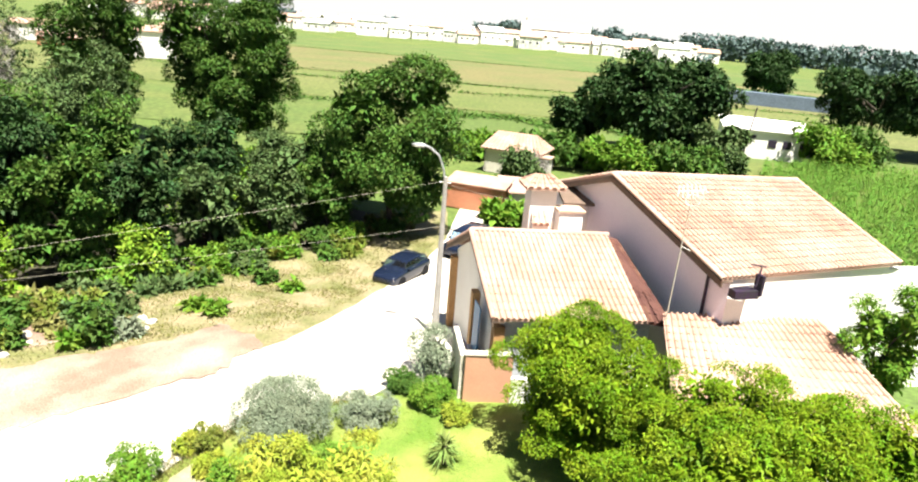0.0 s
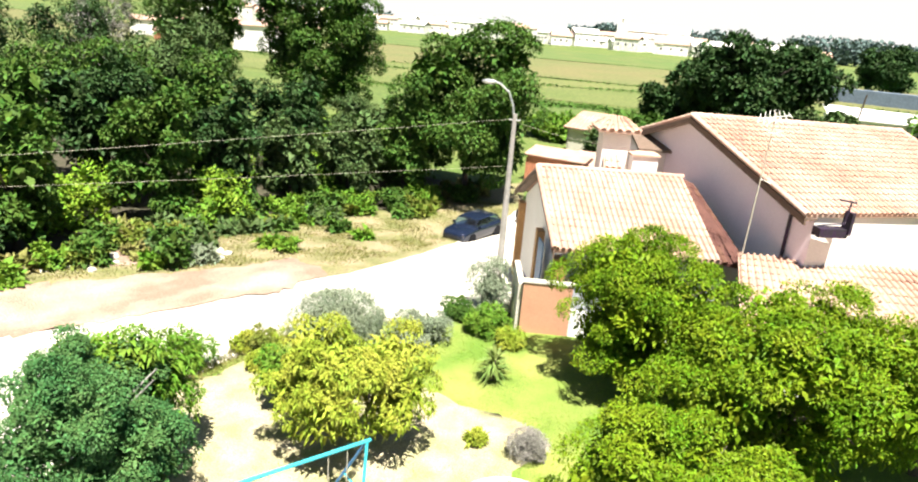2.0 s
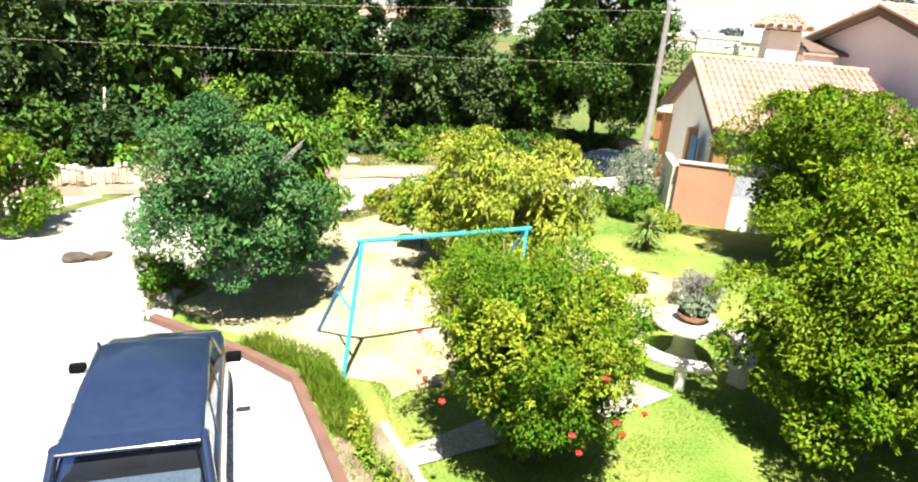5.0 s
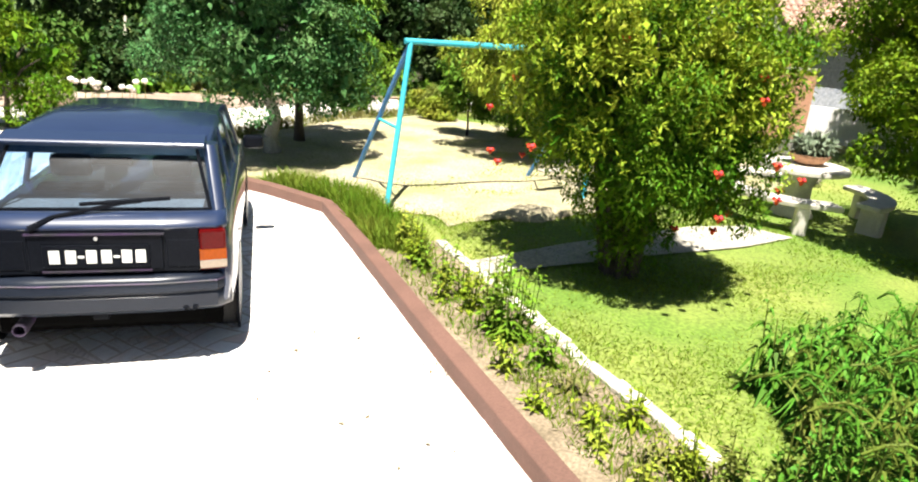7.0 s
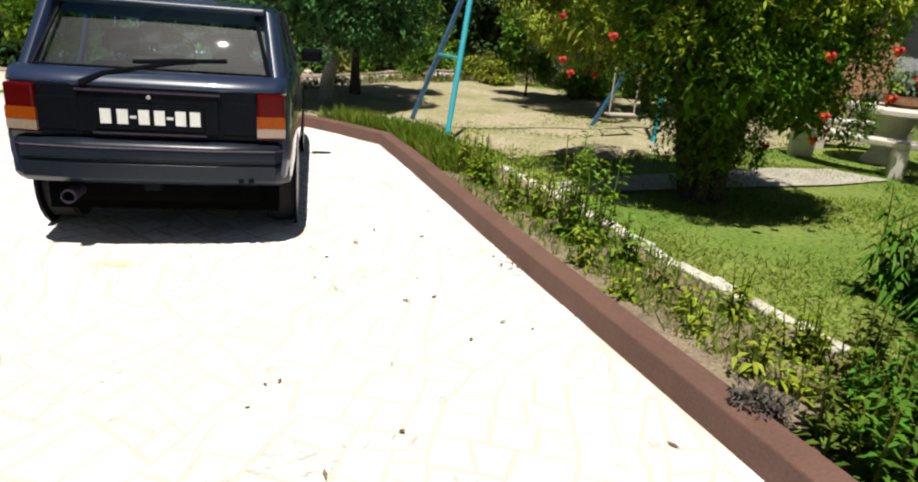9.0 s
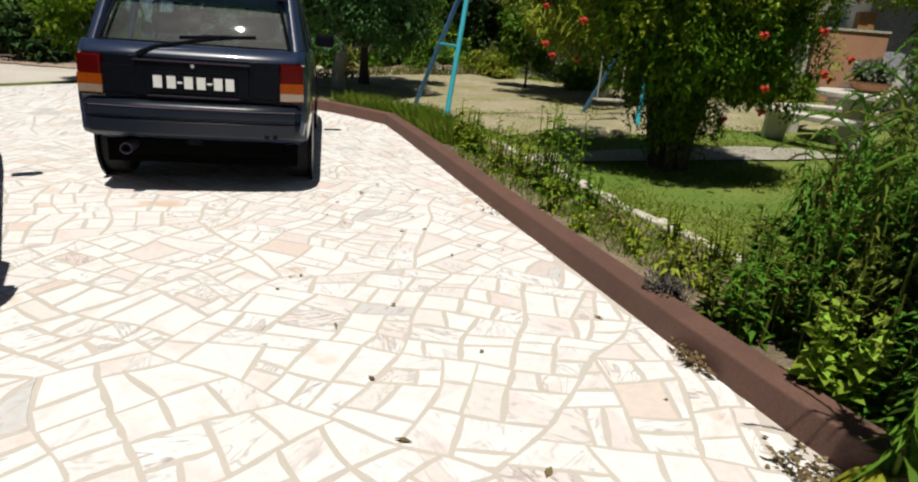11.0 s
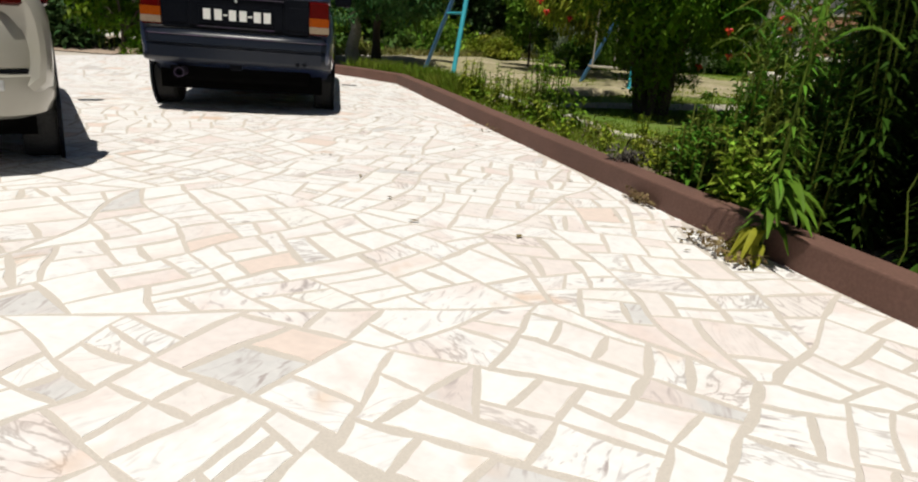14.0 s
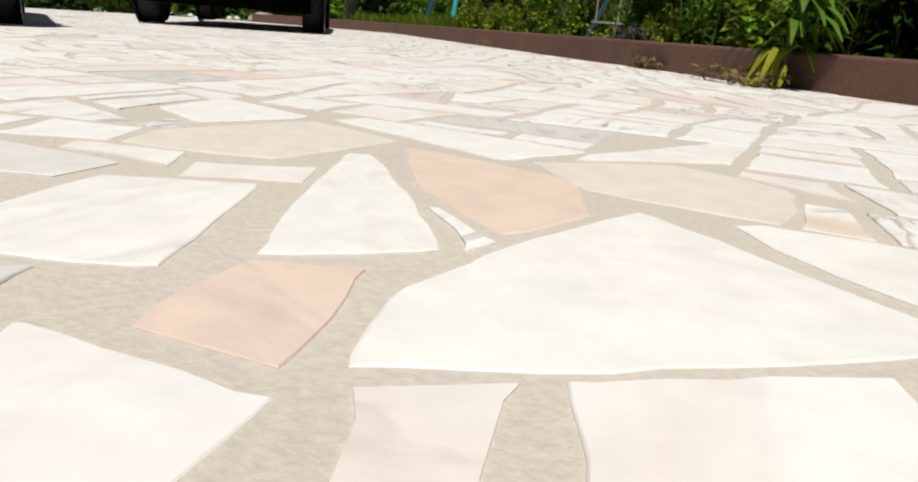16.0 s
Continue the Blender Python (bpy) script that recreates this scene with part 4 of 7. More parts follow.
    way = np.repeat(up, k, 0) * 0.6 + unit(n * k)
    way /= np.linalg.norm(way, axis=1)[:, None]
    part("young_growth", np_mesh("young_growth", leaf_arrays(base, way, unit(n * k) * 0.6 + [0, 0, 1.0], np.full(n * k, 0.062) * RNG.uniform(0.7, 1.3, n * k), np.full(n * k, 0.021), 0.05), quads(n * k)), M["shoot"], t, "yellow-green young shoots at the top")
    part("young_foliage", crown_mesh("young_foliage", (-0.05, -0.1, 1.88, 1.42, 1.42, 0.98), 140, 0.17, 19000, 0.058, 0.022, 0.0, 1.3, None, 9), M["shoot"], t, "yellow-green upper foliage")
    for i in range(26):
        d = unit(1)[0]
        p = Vector((d[0] * 1.5, d[1] * 1.5 - 0.1, 1.5 + d[2] * 0.95))
        bm = bmesh.new()
        bmesh.ops.create_icosphere(bm, subdivisions=1, radius=0.02, matrix=Matrix.Translation(p) @ Matrix.Diagonal((1, 1, 1.4, 1)))
        for k in range(6):
            a = k * math.pi / 3
            o = Vector((math.cos(a) * 0.034, math.sin(a) * 0.034, 0.026 + 0.012 * (k % 2)))
            tube(bm, p, p + o, 0.006, 0.014, 6)
        part("flower", bm, M["flower"], t)
    return t


pomegranate(-0.68, 5.95)


def shrub(name, x, y, w, h, mat, label, leaves, length, width, clumps=30, group="", category="shrub", lobes=1):
    t = thing(name, (x, y, gz(x, y)), label, category, group)
    bm = bmesh.new()
    rnd = random.Random(int(x * 13 + y * 7))
    for i in range(6):
        a = i * 1.05 + rnd.uniform(0, 0.5)
        tube(bm, (0, 0, -0.05), (math.cos(a) * w * 0.3, math.sin(a) * w * 0.3, h * 0.6), 0.02, 0.006, 5)
    part("stem", bm, M["bark"], t)
    part("foliage", crown_mesh("foliage", (0, 0, h * 0.45, w * 0.5, w * 0.5, h * 0.5), clumps, min(w, h) * 0.22, leaves, length, width, 0.05, 0.9, 0.02, lobes), mat, t)
    return t


shrub("silver_shrub", -5.65, 16.75, 3.5, 1.6, M["grey"], "wide grey-green mounded shrub at the lawn's edge", 26000, 0.08, 0.022, 120)
shrub("silver_shrub", -3.1, 17.7, 2.2, 1.0, M["grey"], "wide grey-green mounded shrub at the lawn's edge", 7000, 0.09, 0.025, 40)
shrub("lavender_bush", 1.05, 12.6, 0.95, 0.75, M["lav"], "rounded grey lavender bush on the lawn", 6000, 0.08, 0.012, 40)
shrub("yellow_shrub", -0.25, 12.7, 0.55, 0.4, M["peach"], "small yellow-green tuft on the lawn", 900, 0.12, 0.03, 12)
shrub("yellow_shrub", -8.1, 15.2, 0.8, 0.6, M["peach"], "small yellow-green tuft by the road", 1200, 0.12, 0.04, 12)
shrub("hedge_shrub", -1.2, 19.2, 1.6, 1.0, M["bright"], "leafy shrub in front of the garden wall", 4000, 0.09, 0.04, 30)
shrub("hedge_shrub", -1.5, 21.8, 2.0, 1.9, M["grey"], "leafy shrub below the lamp pole", 5000, 0.10, 0.04, 40)
shrub("hedge_shrub", -0.3, 18.3, 1.2, 0.6, M["peach"], "yellowish leafy shrub in front of the garden wall", 2500, 0.09, 0.03, 24)
for x, y, w, h, m_, lb in [(-8.9, 13.7, 1.3, 1.15, "bright", "leafy green shrub at the lawn's far edge"), (-6.9, 14.3, 1.0, 0.6, "peach", "yellow-green tuft at the lawn's far edge"), (-4.4, 13.6, 1.3, 0.8, "bright", "leafy green shrub at the lawn's far edge"), (-3.6, 14.6, 1.6, 1.2, "bright", "leafy green shrub at the lawn's far edge"), (-7.7, 15.4, 1.2, 0.75, "weed", "rough weeds at the lawn's far edge")]:
    shrub("hedge_shrub", x, y, w, h, M[m_], lb, 3000, 0.09, 0.032, 26)
shrub("herb_tuft", 0.2, 2.04, 0.24, 0.13, M["herb"], "small purplish herb behind the kerb", 700, 0.035, 0.01, 14)
shrub("hedge_shrub", -8.7, 7.6, 1.0, 0.8, M["bright"], "leafy shrub among rocks at the yard's edge", 2500, 0.08, 0.04, 24)
shrub("hedge_shrub", -2.5, 20.2, 1.8, 0.7, M["wood1"], "low dark ground-cover shrub by the road", 4000, 0.08, 0.03, 30)


def yucca(x, y, h=1.1):
    t = thing("yucca", (x, y, gz(x, y)), "spiky yucca with arching sword leaves on the lawn", "plant")
    part("stem", tube(bmesh.new(), (0, 0, -0.05), (0, 0, h * 0.6), 0.09, 0.07, 9), M["bark"], t)
    n = 170
    az, el = RNG.uniform(0, 2 * math.pi, n), RNG.uniform(-0.5, 1.3, n)
    way = np.stack([np.cos(az) * np.cos(el), np.sin(az) * np.cos(el), np.sin(el)], 1)
    base = np.stack([np.zeros(n), np.zeros(n), RNG.uniform(0.25, 0.65, n) * h], 1)
    nor = np.tile([[0, 0, 1.0]], (n, 1)) + 0.2 * unit(n)
    part("leaf_rosette", np_mesh("leaf_rosette", leaf_arrays(base, way, nor, RNG.uniform(0.5, 0.75, n), np.full(n, 0.055), 0.25), quads(n)), M["yucca"], t)


yucca(-0.42, 15.95)

# ---- swing set ----
sw = thing("swing_set", (0, 0, 0), "turquoise tubular steel swing frame on the lawn", "swing")
SA, SB = Vector((-3.87, 7.05, 2.08)), Vector((-1.88, 9.26, 2.1))
along = (SB - SA).normalized()
feet = ((Vector((0.12, -0.65, 0)), "turq"), (Vector((-1.13, 0.45, 0)), "bluepaint"))
part("top_bar", tube(bmesh.new(), SA - along * 0.08, SB + along * 0.08, 0.038), M["turq"], sw)
for top in (SA, SB):
    mid = []
    for o, c in feet:
        f = top + o
        f.z = gz(f.x, f.y) - 0.02
        mid.append(top.lerp(f, 0.5))
        part("leg", tube(bmesh.new(), top, f, 0.034), M[c], sw)
    part("crossbar", tube(bmesh.new(), mid[0], mid[1], 0.02), M["turq"], sw)
for u in (0.62,):
    c = SA.lerp(SB, u + 0.17)
    part("swing_seat", box(bmesh.new(), (0.46, 0.18, 0.03), pose(c.x, c.y, 0.36, 0, 0, 48)), M["rope"], sw, bevel=0.006)
    for e in (-0.2, 0.2):
        p = c + along * e
        part("rope", tube(bmesh.new(), (p.x, p.y, 0.37), (p.x, p.y, 2.06), 0.012, n=6), M["rope"], sw)

# ---- stone table and benches ----
TX, TY = 1.02, 9.95
tz = gz(TX, TY)
tb = thing("stone_table", (TX, TY, tz), "round cast-stone garden table on a flared pedestal", "table")
part("tabletop", lathe(bmesh.new(), [(0.57, 0.68), (0.62, 0.70), (0.62, 0.75), (0.59, 0.77)], 40), M["stone"], tb)
part("pedestal", lathe(bmesh.new(), [(0.30, 0.0), (0.28, 0.06), (0.20, 0.18), (0.19, 0.45), (0.27, 0.68)], 28), M["stone"], tb)
pl = thing("planter_bowl", (TX + 0.05, TY, tz + 0.77), "shallow clay bowl of succulents on the stone table", "planter")
part("bowl", lathe(bmesh.new(), [(0.13, 0.0), (0.2, 0.04), (0.27, 0.12), (0.28, 0.15), (0.25, 0.15), (0.24, 0.12)], 24), M["clay"], pl)
part("succulent", crown_mesh("succulent", (0, 0, 0.25, 0.27, 0.27, 0.16), 16, 0.08, 700, 0.09, 0.035, 0.0, 0.9, 0.12), M["grey"], pl)


def bench(a0, a1):
    """A bench seat that bends round the table, on two legs."""
    t = thing("stone_bench", (TX, TY, tz), "curved cast-stone bench round the garden table", "bench", "stone benches")
    bm = bmesh.new()
    n = 16
    rows = []
    for i in range(n + 1):
        a = a0 + (a1 - a0) * i / n
        rows.append([bm.verts.new((r * math.cos(a), r * math.sin(a), z)) for r, z in ((0.90, 0.38), (1.23, 0.38), (1.24, 0.45), (0.89, 0.45))])
    for p, q in zip(rows, rows[1:]):
        for k in range(4):
            bm.faces.new((p[k], p[(k + 1) % 4], q[(k + 1) % 4], q[k]))
    bm.faces.new(rows[0]), bm.faces.new(rows[-1])
    part("seat", bm, M["stone"], t, bevel=0.015)
    for u in (0.13, 0.8):
        a = a0 + (a1 - a0) * u
        part("leg", box(bmesh.new(), (0.30, 0.16, 0.38), pose(1.07 * math.cos(a), 1.07 * math.sin(a), 0, 0, 0, math.degrees(a))), M["stone"], t, bevel=0.02)


bench(radians(185), radians(295)), bench(radians(320), radians(405)), bench(radians(75), radians(165))

# ---- kerb and flower bed ----


def strip(bm, line, w, z0, z1, shift=0.0):
    """A raised band along a plan line, following the ground."""
    rows = []
    for i, p in enumerate(line):
        a, b = line[max(0, i - 1)], line[min(len(line) - 1, i + 1)]
        d = Vector((b[0] - a[0], b[1] - a[1])).normalized()
        n = Vector((d.y, -d.x))
        l, r = Vector(p) + n * shift, Vector(p) + n * (shift + w)
        rows.append([bm.verts.new((q.x, q.y, gz(q.x, q.y) + z)) for q, z in ((l, z0), (l, z1), (r, z1), (r, z0))])
    for p, q in zip(rows, rows[1:]):
        for k in range(4):
            bm.faces.new((p[k], p[(k + 1) % 4], q[(k + 1) % 4], q[k]))
    bm.faces.new(rows[0]), bm.faces.new(rows[-1])
    return bm


def resample(line, step):
    out = []
    for a, b in zip(line, line[1:]):
        n = max(1, round(math.dist(a, b) / step))
        out += [(a[0] + (b[0] - a[0]) * i / n, a[1] + (b[1] - a[1]) * i / n) for i in range(n)]
    return out + [line[-1]]


kerb = thing("kerb", (0, 0, 0), "low brown-painted concrete kerb round the paved yard", "kerb", kind="structure")
part("kerb_run", strip(bmesh.new(), resample(KERB, 0.5), 0.15, -0.05, 0.145), M["kerb"], kerb, bevel=0.012)
BED = [(p[0] + 0.09, p[1] + 0.1) for p in KERB[1:7]]
EDGE = [(2.1, 1.75), (1.35, 2.26), (0.52, 2.94), (-0.45, 3.74), (-1.6, 4.78), (-2.6, 5.62)]
tagged(sheet("flower_bed", BED + [(-2.6, 5.7)] + EDGE[::-1][1:], 0.35, 0.05, M["soil"], 0.06), "bare crumbly soil of the flower bed", "flower bed", kind="structure")
ed = thing("lawn_edging", (0, 0, 0), "broken row of small whitish edging stones", "edging", kind="structure")
for i, (a, b) in enumerate(zip(resample(EDGE[2:], 0.34), resample(EDGE[2:], 0.34)[1:])):
    rnd = random.Random(i)
    ang = math.degrees(math.atan2(b[1] - a[1], b[0] - a[0]))
    bm = box(bmesh.new(), (math.dist(a, b) * 0.96, rnd.uniform(0.10, 0.135), rnd.uniform(0.065, 0.095)))
    ob = part("edging_stone", bm, M["edging"], ed, bevel=0.012)
    ob.matrix_world = pose((a[0] + b[0]) / 2, (a[1] + b[1]) / 2, gz(*a), rnd.uniform(-4, 4), rnd.uniform(-3, 3), ang + rnd.uniform(-4, 4))


def blades(name, pts, h, w, lean, mat):
    """Grass blades standing at the points."""
    n = len(pts)
    way = np.stack([RNG.normal(0, lean, n), RNG.normal(0, lean, n), np.ones(n)], 1)
    way /= np.linalg.norm(way, axis=1)[:, None]
    nor = unit(n) * np.array([1, 1, 0.1]) + np.array([0, 0, 0.9])
    return part(name, np_mesh(name, leaf_arrays(pts, way, nor, h * RNG.uniform(0.5, 1.3, n), np.full(n, w) * RNG.uniform(0.7, 1.3, n), 0.25), quads(n)), mat)


def scatter(poly, n, clump=None):
    xs, ys = [p[0] for p in poly], [p[1] for p in poly]
    out = np.zeros((0, 2))
    while len(out) < n:
        c = np.stack([RNG.uniform(min(xs), max(xs), n * 3), RNG.uniform(min(ys), max(ys), n * 3)], 1)
        c = c[inside(c[:, 0], c[:, 1], poly)]
        if clump:
            keep = np.array([noise.noise((x * clump, y * clump, 5.0)) > RNG.uniform(-0.35, 0.35) for x, y in c], bool)
            c = c[keep]
        out = np.concatenate([out, c])
    out = out[:n]
    return np.concatenate([out, gz_np(out[:, 0], out[:, 1])[:, None] + 0.0], 1)


NEARLAWN = [(2.1, 1.9), (0.5, 3.1), (-0.5, 3.9), (-2.6, 5.8), (-3.4, 6.6), (-1.0, 8.5), (1.0, 9.0), (4.5, 7.5), (6, 1.5)]
tagged(blades("grass", scatter(NEARLAWN, 60000, 0.9), 0.075, 0.009, 0.8, M["grassblade"]), "short green lawn grass", "grass", kind="stuff")
tagged(blades("grass", scatter([(-3.4, 6.6), (-8, 7), (-8.5, 13), (-6, 18), (0, 19), (5, 15), (4.5, 7.5), (1, 9), (-1, 8.5)], 22000, 0.6), 0.07, 0.018, 0.6, M["grassblade"]),
       "thin patchy lawn grass", "grass", kind="stuff")
tagged(blades("tall_grass", scatter([(-3.1, 5.1), (-4.5, 6.3), (-5.8, 6.45), (-5.6, 6.9), (-4.3, 6.8), (-3.0, 5.75), (-2.3, 4.9)], 5200), 0.34, 0.014, 0.3, M["grassblade"]), "tall grass tuft along the kerb", "grass", kind="stuff")
tagged(blades("tall_grass", scatter([(-2.9, 4.85), (-1.6, 3.75), (0.4, 2.2), (0.9, 2.6), (-0.5, 3.8), (-1.8, 4.9)], 3600), 0.17, 0.012, 0.35, M["grassblade"]), "sparse grass in the flower bed", "grass", kind="stuff")
tagged(blades("tall_grass", scatter([(-28, 11.6), (-22.4, 16.2), (-19.2, 19.2), (-12.8, 23.4), (-11.4, 25.8), (-9, 24.2), (-7.4, 29), (-6.6, 34), (-5.0, 40), (-4, 46), (-8, 46), (-12.8, 40.4), (-15.2, 36.2), (-17.6, 32.0), (-19.2, 29), (-19.2, 25.4), (-19.8, 22), (-25, 15.2)], 16000, 0.45), 0.2, 0.035, 0.5, M["drygrass"]),
       "dry grass on the roadside verge", "grass", kind="stuff")

tagged(blades("tall_grass", scatter([(-8.0, 6.6), (-8.7, 7.3), (-9.2, 9.5), (-9.1, 12.5), (-8.2, 15.2), (-7.1, 17.6), (-3.4, 19.5), (-3.5, 18.9), (-6.6, 17.0), (-7.6, 14.8), (-8.5, 12.4), (-8.6, 9.6), (-8.0, 7.6)], 4200), 0.32, 0.02, 0.45, M["drygrass"]),
       "dry tall grass along the lawn's edge", "grass", kind="stuff")


tagged(blades("dry_lawn_grass", scatter([(-4.2, 6.6), (-7.4, 7.2), (-8.2, 9.5), (-8.0, 12.5), (-5.0, 14.2), (-1.0, 14.0), (1.2, 13.0), (0.6, 11.4), (-0.6, 9.6), (-1.6, 7.6), (-2.9, 6.4)], 12000, 0.8), 0.07, 0.014, 0.7, M["drygrass"]), "short dry grass on the worn lawn", "grass", kind="stuff")
tagged(blades("worn_lawn_grass", scatter([(-3.0, 6.4), (-4.4, 6.9), (-5.5, 8.6), (-5.0, 11.0), (-1.5, 12.0), (0.4, 11.3), (-0.6, 9.6), (-1.6, 7.6)], 15000, 0.75), 0.09, 0.013, 0.6, M["shoot"]), "patchy yellow-green grass on the worn lawn", "grass", kind="stuff")
tagged(blades("bed_grass", scatter([(0.3, 2.2), (-0.35, 2.75), (-1.05, 3.4), (-0.8, 3.6), (0.0, 2.98), (0.55, 2.55)], 1500), 0.13, 0.009, 0.4, M["grassblade"]), "short grass and seedlings in the flower bed", "grass", kind="stuff")


def herb(name, x, y, h, w, label, n=14, leaf=0.12, lw=0.025, mat="weed", stems=1, category="plant", droop=0.3, dense=34):
    """Upright stalks with many narrow leaves up the stem."""
    z = gz(x, y) + 0.04
    t = thing(name, (x, y, z), label, category)
    bm, L = bmesh.new(), [[], [], [], [], []]
    rnd = random.Random(int(x * 101 + y * 57))
    for s in range(stems):
        a, r = rnd.uniform(0, 6.28), rnd.uniform(0, w)
        b = Vector((math.cos(a) * r * 0.5, math.sin(a) * r * 0.5, -0.06))
        hh = h * rnd.uniform(0.65, 1.05)
        e = Vector((math.cos(a) * r, math.sin(a) * r, hh)) + Vector((rnd.gauss(0, 0.05), rnd.gauss(0, 0.05), 0)) * h
        tube(bm, b, e, 0.007, 0.003, 5)
        for i in range(int(dense * hh)):
            u = rnd.uniform(0.06, 1.0)
            q = b.lerp(e, u)
            az = i * 2.4 + rnd.uniform(-0.3, 0.3)
            el = rnd.uniform(-0.1, 0.75)
            k = (1.15 - 0.75 * u) * rnd.uniform(0.7, 1.2)
            L[0].append(q[:]), L[1].append((math.cos(az) * math.cos(el), math.sin(az) * math.cos(el), math.sin(el)))
            L[2].append((rnd.gauss(0, 0.2), rnd.gauss(0, 0.2), 1)), L[3].append(leaf * k), L[4].append(lw * (0.5 + 0.6 * k))
    part("stalk", bm, M["weed"], t)["kind"] = "stuff"
    B_, W_, N_, l_, w_ = (np.array(v, float) for v in L)
    part("leaves", np_mesh("leaves", leaf_arrays(B_, W_, N_, l_, w_, droop), quads(len(B_))), M[mat], t)["kind"] = "stuff"
    return t


# tall weeds along the near bed
wr = random.Random(8)
for x0, y0 in [(1.55, 1.35), (1.75, 1.1), (1.8, 1.6), (2.05, 1.3), (2.0, 0.85), (2.3, 1.6), (2.35, 1.05), (2.2, 0.5), (1.75, 1.95), (2.1, 2.0), (2.6, 1.4), (2.65, 0.8), (2.5, 0.2), (2.5, 2.1), (2.95, 1.1), (2.9, 0.4), (2.95, 1.8), (3.3, 0.8), (3.3, 1.5), (3.05, -0.25), (3.2, 0.0), (1.5, 1.75), (3.6, 1.1), (1.4, 2.1), (1.65, 2.6), (1.95, 2.9), (2.3, 2.6), (2.4, 3.2)]:
    herb("tall_weed", x0 + wr.uniform(-0.06, 0.06), y0 + wr.uniform(-0.06, 0.06), wr.uniform(1.65, 2.3), 0.2, "dense clump of tall narrow-leaved weeds", leaf=0.15, lw=0.03, mat="goldenrod", stems=15, dense=80, droop=0.45)
for i, (x, y, h, m_) in enumerate([(1.0, 1.75, 0.7, "weed"), (0.75, 2.0, 0.45, "weed"), (1.25, 1.45, 0.5, "bright"), (0.55, 2.45, 0.5, "weed"), (1.15, 2.1, 0.95, "midweed"), (1.4, 1.7, 1.1, "midweed"), (0.62, 1.88, 0.5, "midweed"), (0.72, 2.12, 0.62, "midweed"), (0.88, 1.9, 0.7, "midweed"), (0.55, 2.25, 0.4, "midweed"), (0.85, 2.4, 0.75, "midweed"), (1.0, 2.2, 0.95, "midweed"), (1.05, 2.6, 1.05, "midweed"), (1.2, 2.35, 1.0, "midweed"), (1.3, 1.95, 1.2, "midweed"), (0.45, 2.05, 0.3, "weed"), (1.12, 1.5, 0.6, "midweed"), (1.3, 1.3, 0.8, "goldenrod")]):
    herb("bed_weed", x, y, h, 0.14, "leafy green weed in the flower bed", leaf=0.11, lw=0.03, mat=m_, stems=9, dense=60)
for i, (x, y, h, m_) in enumerate([(-1.12, 3.72, 0.8, "bright"), (-1.25, 3.85, 0.75, "bright"), (-1.02, 3.82, 0.65, "bright"), (-0.75, 3.55, 0.36, "bright"), (-1.75, 4.4, 0.4, "weed"), (-2.3, 4.75, 0.4, "bright"), (-0.25, 3.0, 0.2, "weed"), (0.12, 2.75, 0.2, "drygrass"), (-0.45, 3.3, 0.22, "drygrass"), (-1.6, 4.15, 0.45, "weed"), (-2.05, 4.6, 0.5, "bright"), (-2.6, 5.0, 0.45, "weed"), (0.0, 3.15, 0.3, "weed"), (0.55, 2.65, 0.3, "drygrass"), (0.75, 2.35, 0.4, "lime"), (0.9, 2.55, 0.5, "drygrass"), (0.35, 2.35, 0.2, "weed"), (0.95, 2.2, 0.35, "lime"), (0.6, 2.1, 0.25, "weed"), (0.15, 2.45, 0.22, "lime"), (-0.15, 2.75, 0.18, "lime"), (-0.6, 3.0, 0.2, "weed"), (-0.95, 3.35, 0.3, "lime"), (-1.85, 4.2, 0.4, "lime"), (-2.45, 4.85, 0.5, "weed"), (-2.8, 5.15, 0.5, "lime"), (-1.45, 4.35, 0.4, "drygrass"), (0.4, 2.75, 0.3, "weed"), (1.05, 2.0, 0.5, "weed")]):
    herb("bed_flower_plant", x, y, h, 0.13, "leafy garden plant in the flower bed", leaf=0.13, lw=0.03, mat={"weed": "shoot", "bright": "lime", "lime": "peach"}.get(m_, m_), stems=7, dense=44)
for i, (x, y, h) in enumerate([(0.95, 3.75, 0.8), (1.2, 3.95, 0.85), (1.1, 3.5, 0.8), (1.4, 3.6, 0.9), (1.65, 3.9, 0.9), (0.8, 4.05, 0.65), (1.45, 4.2, 0.8), (1.75, 3.4, 0.95)]):
    herb("lawn_weed", x, y, h, 0.22, "arching pale green weed clump on the lawn", leaf=0.19, lw=0.034, mat="midweed", stems=10, dense=60, droop=0.8)
herb("lettuce_plant", 0.95, 1.45, 0.46, 0.15, "lime green leafy plant behind the kerb", leaf=0.10, lw=0.06, mat="lettuce", stems=12, dense=90, droop=0.3)


def goldenrod(x, y, h, foot=True, mat="lime", seedv=5, label="tall single weed with arching plumes and yellowing lower leaves"):
    """A tall weed: narrow leaves up the stalk, arching plumes on top, at the kerb's foot broad low leaves too."""
    t = thing("goldenrod", (x, y, gz(x, y)), label, "plant")
    rnd = random.Random(seedv)
    top = Vector((0.03, -0.05, h))
    part("stalk", tube(bmesh.new(), (0, 0, -0.02), top, 0.009, 0.004, 7), M["weed"], t)
    n = 170
    u = RNG.uniform(0.12, 1.0, n)
    az, el = RNG.uniform(0, 6.28, n), RNG.uniform(-0.1, 0.6, n)
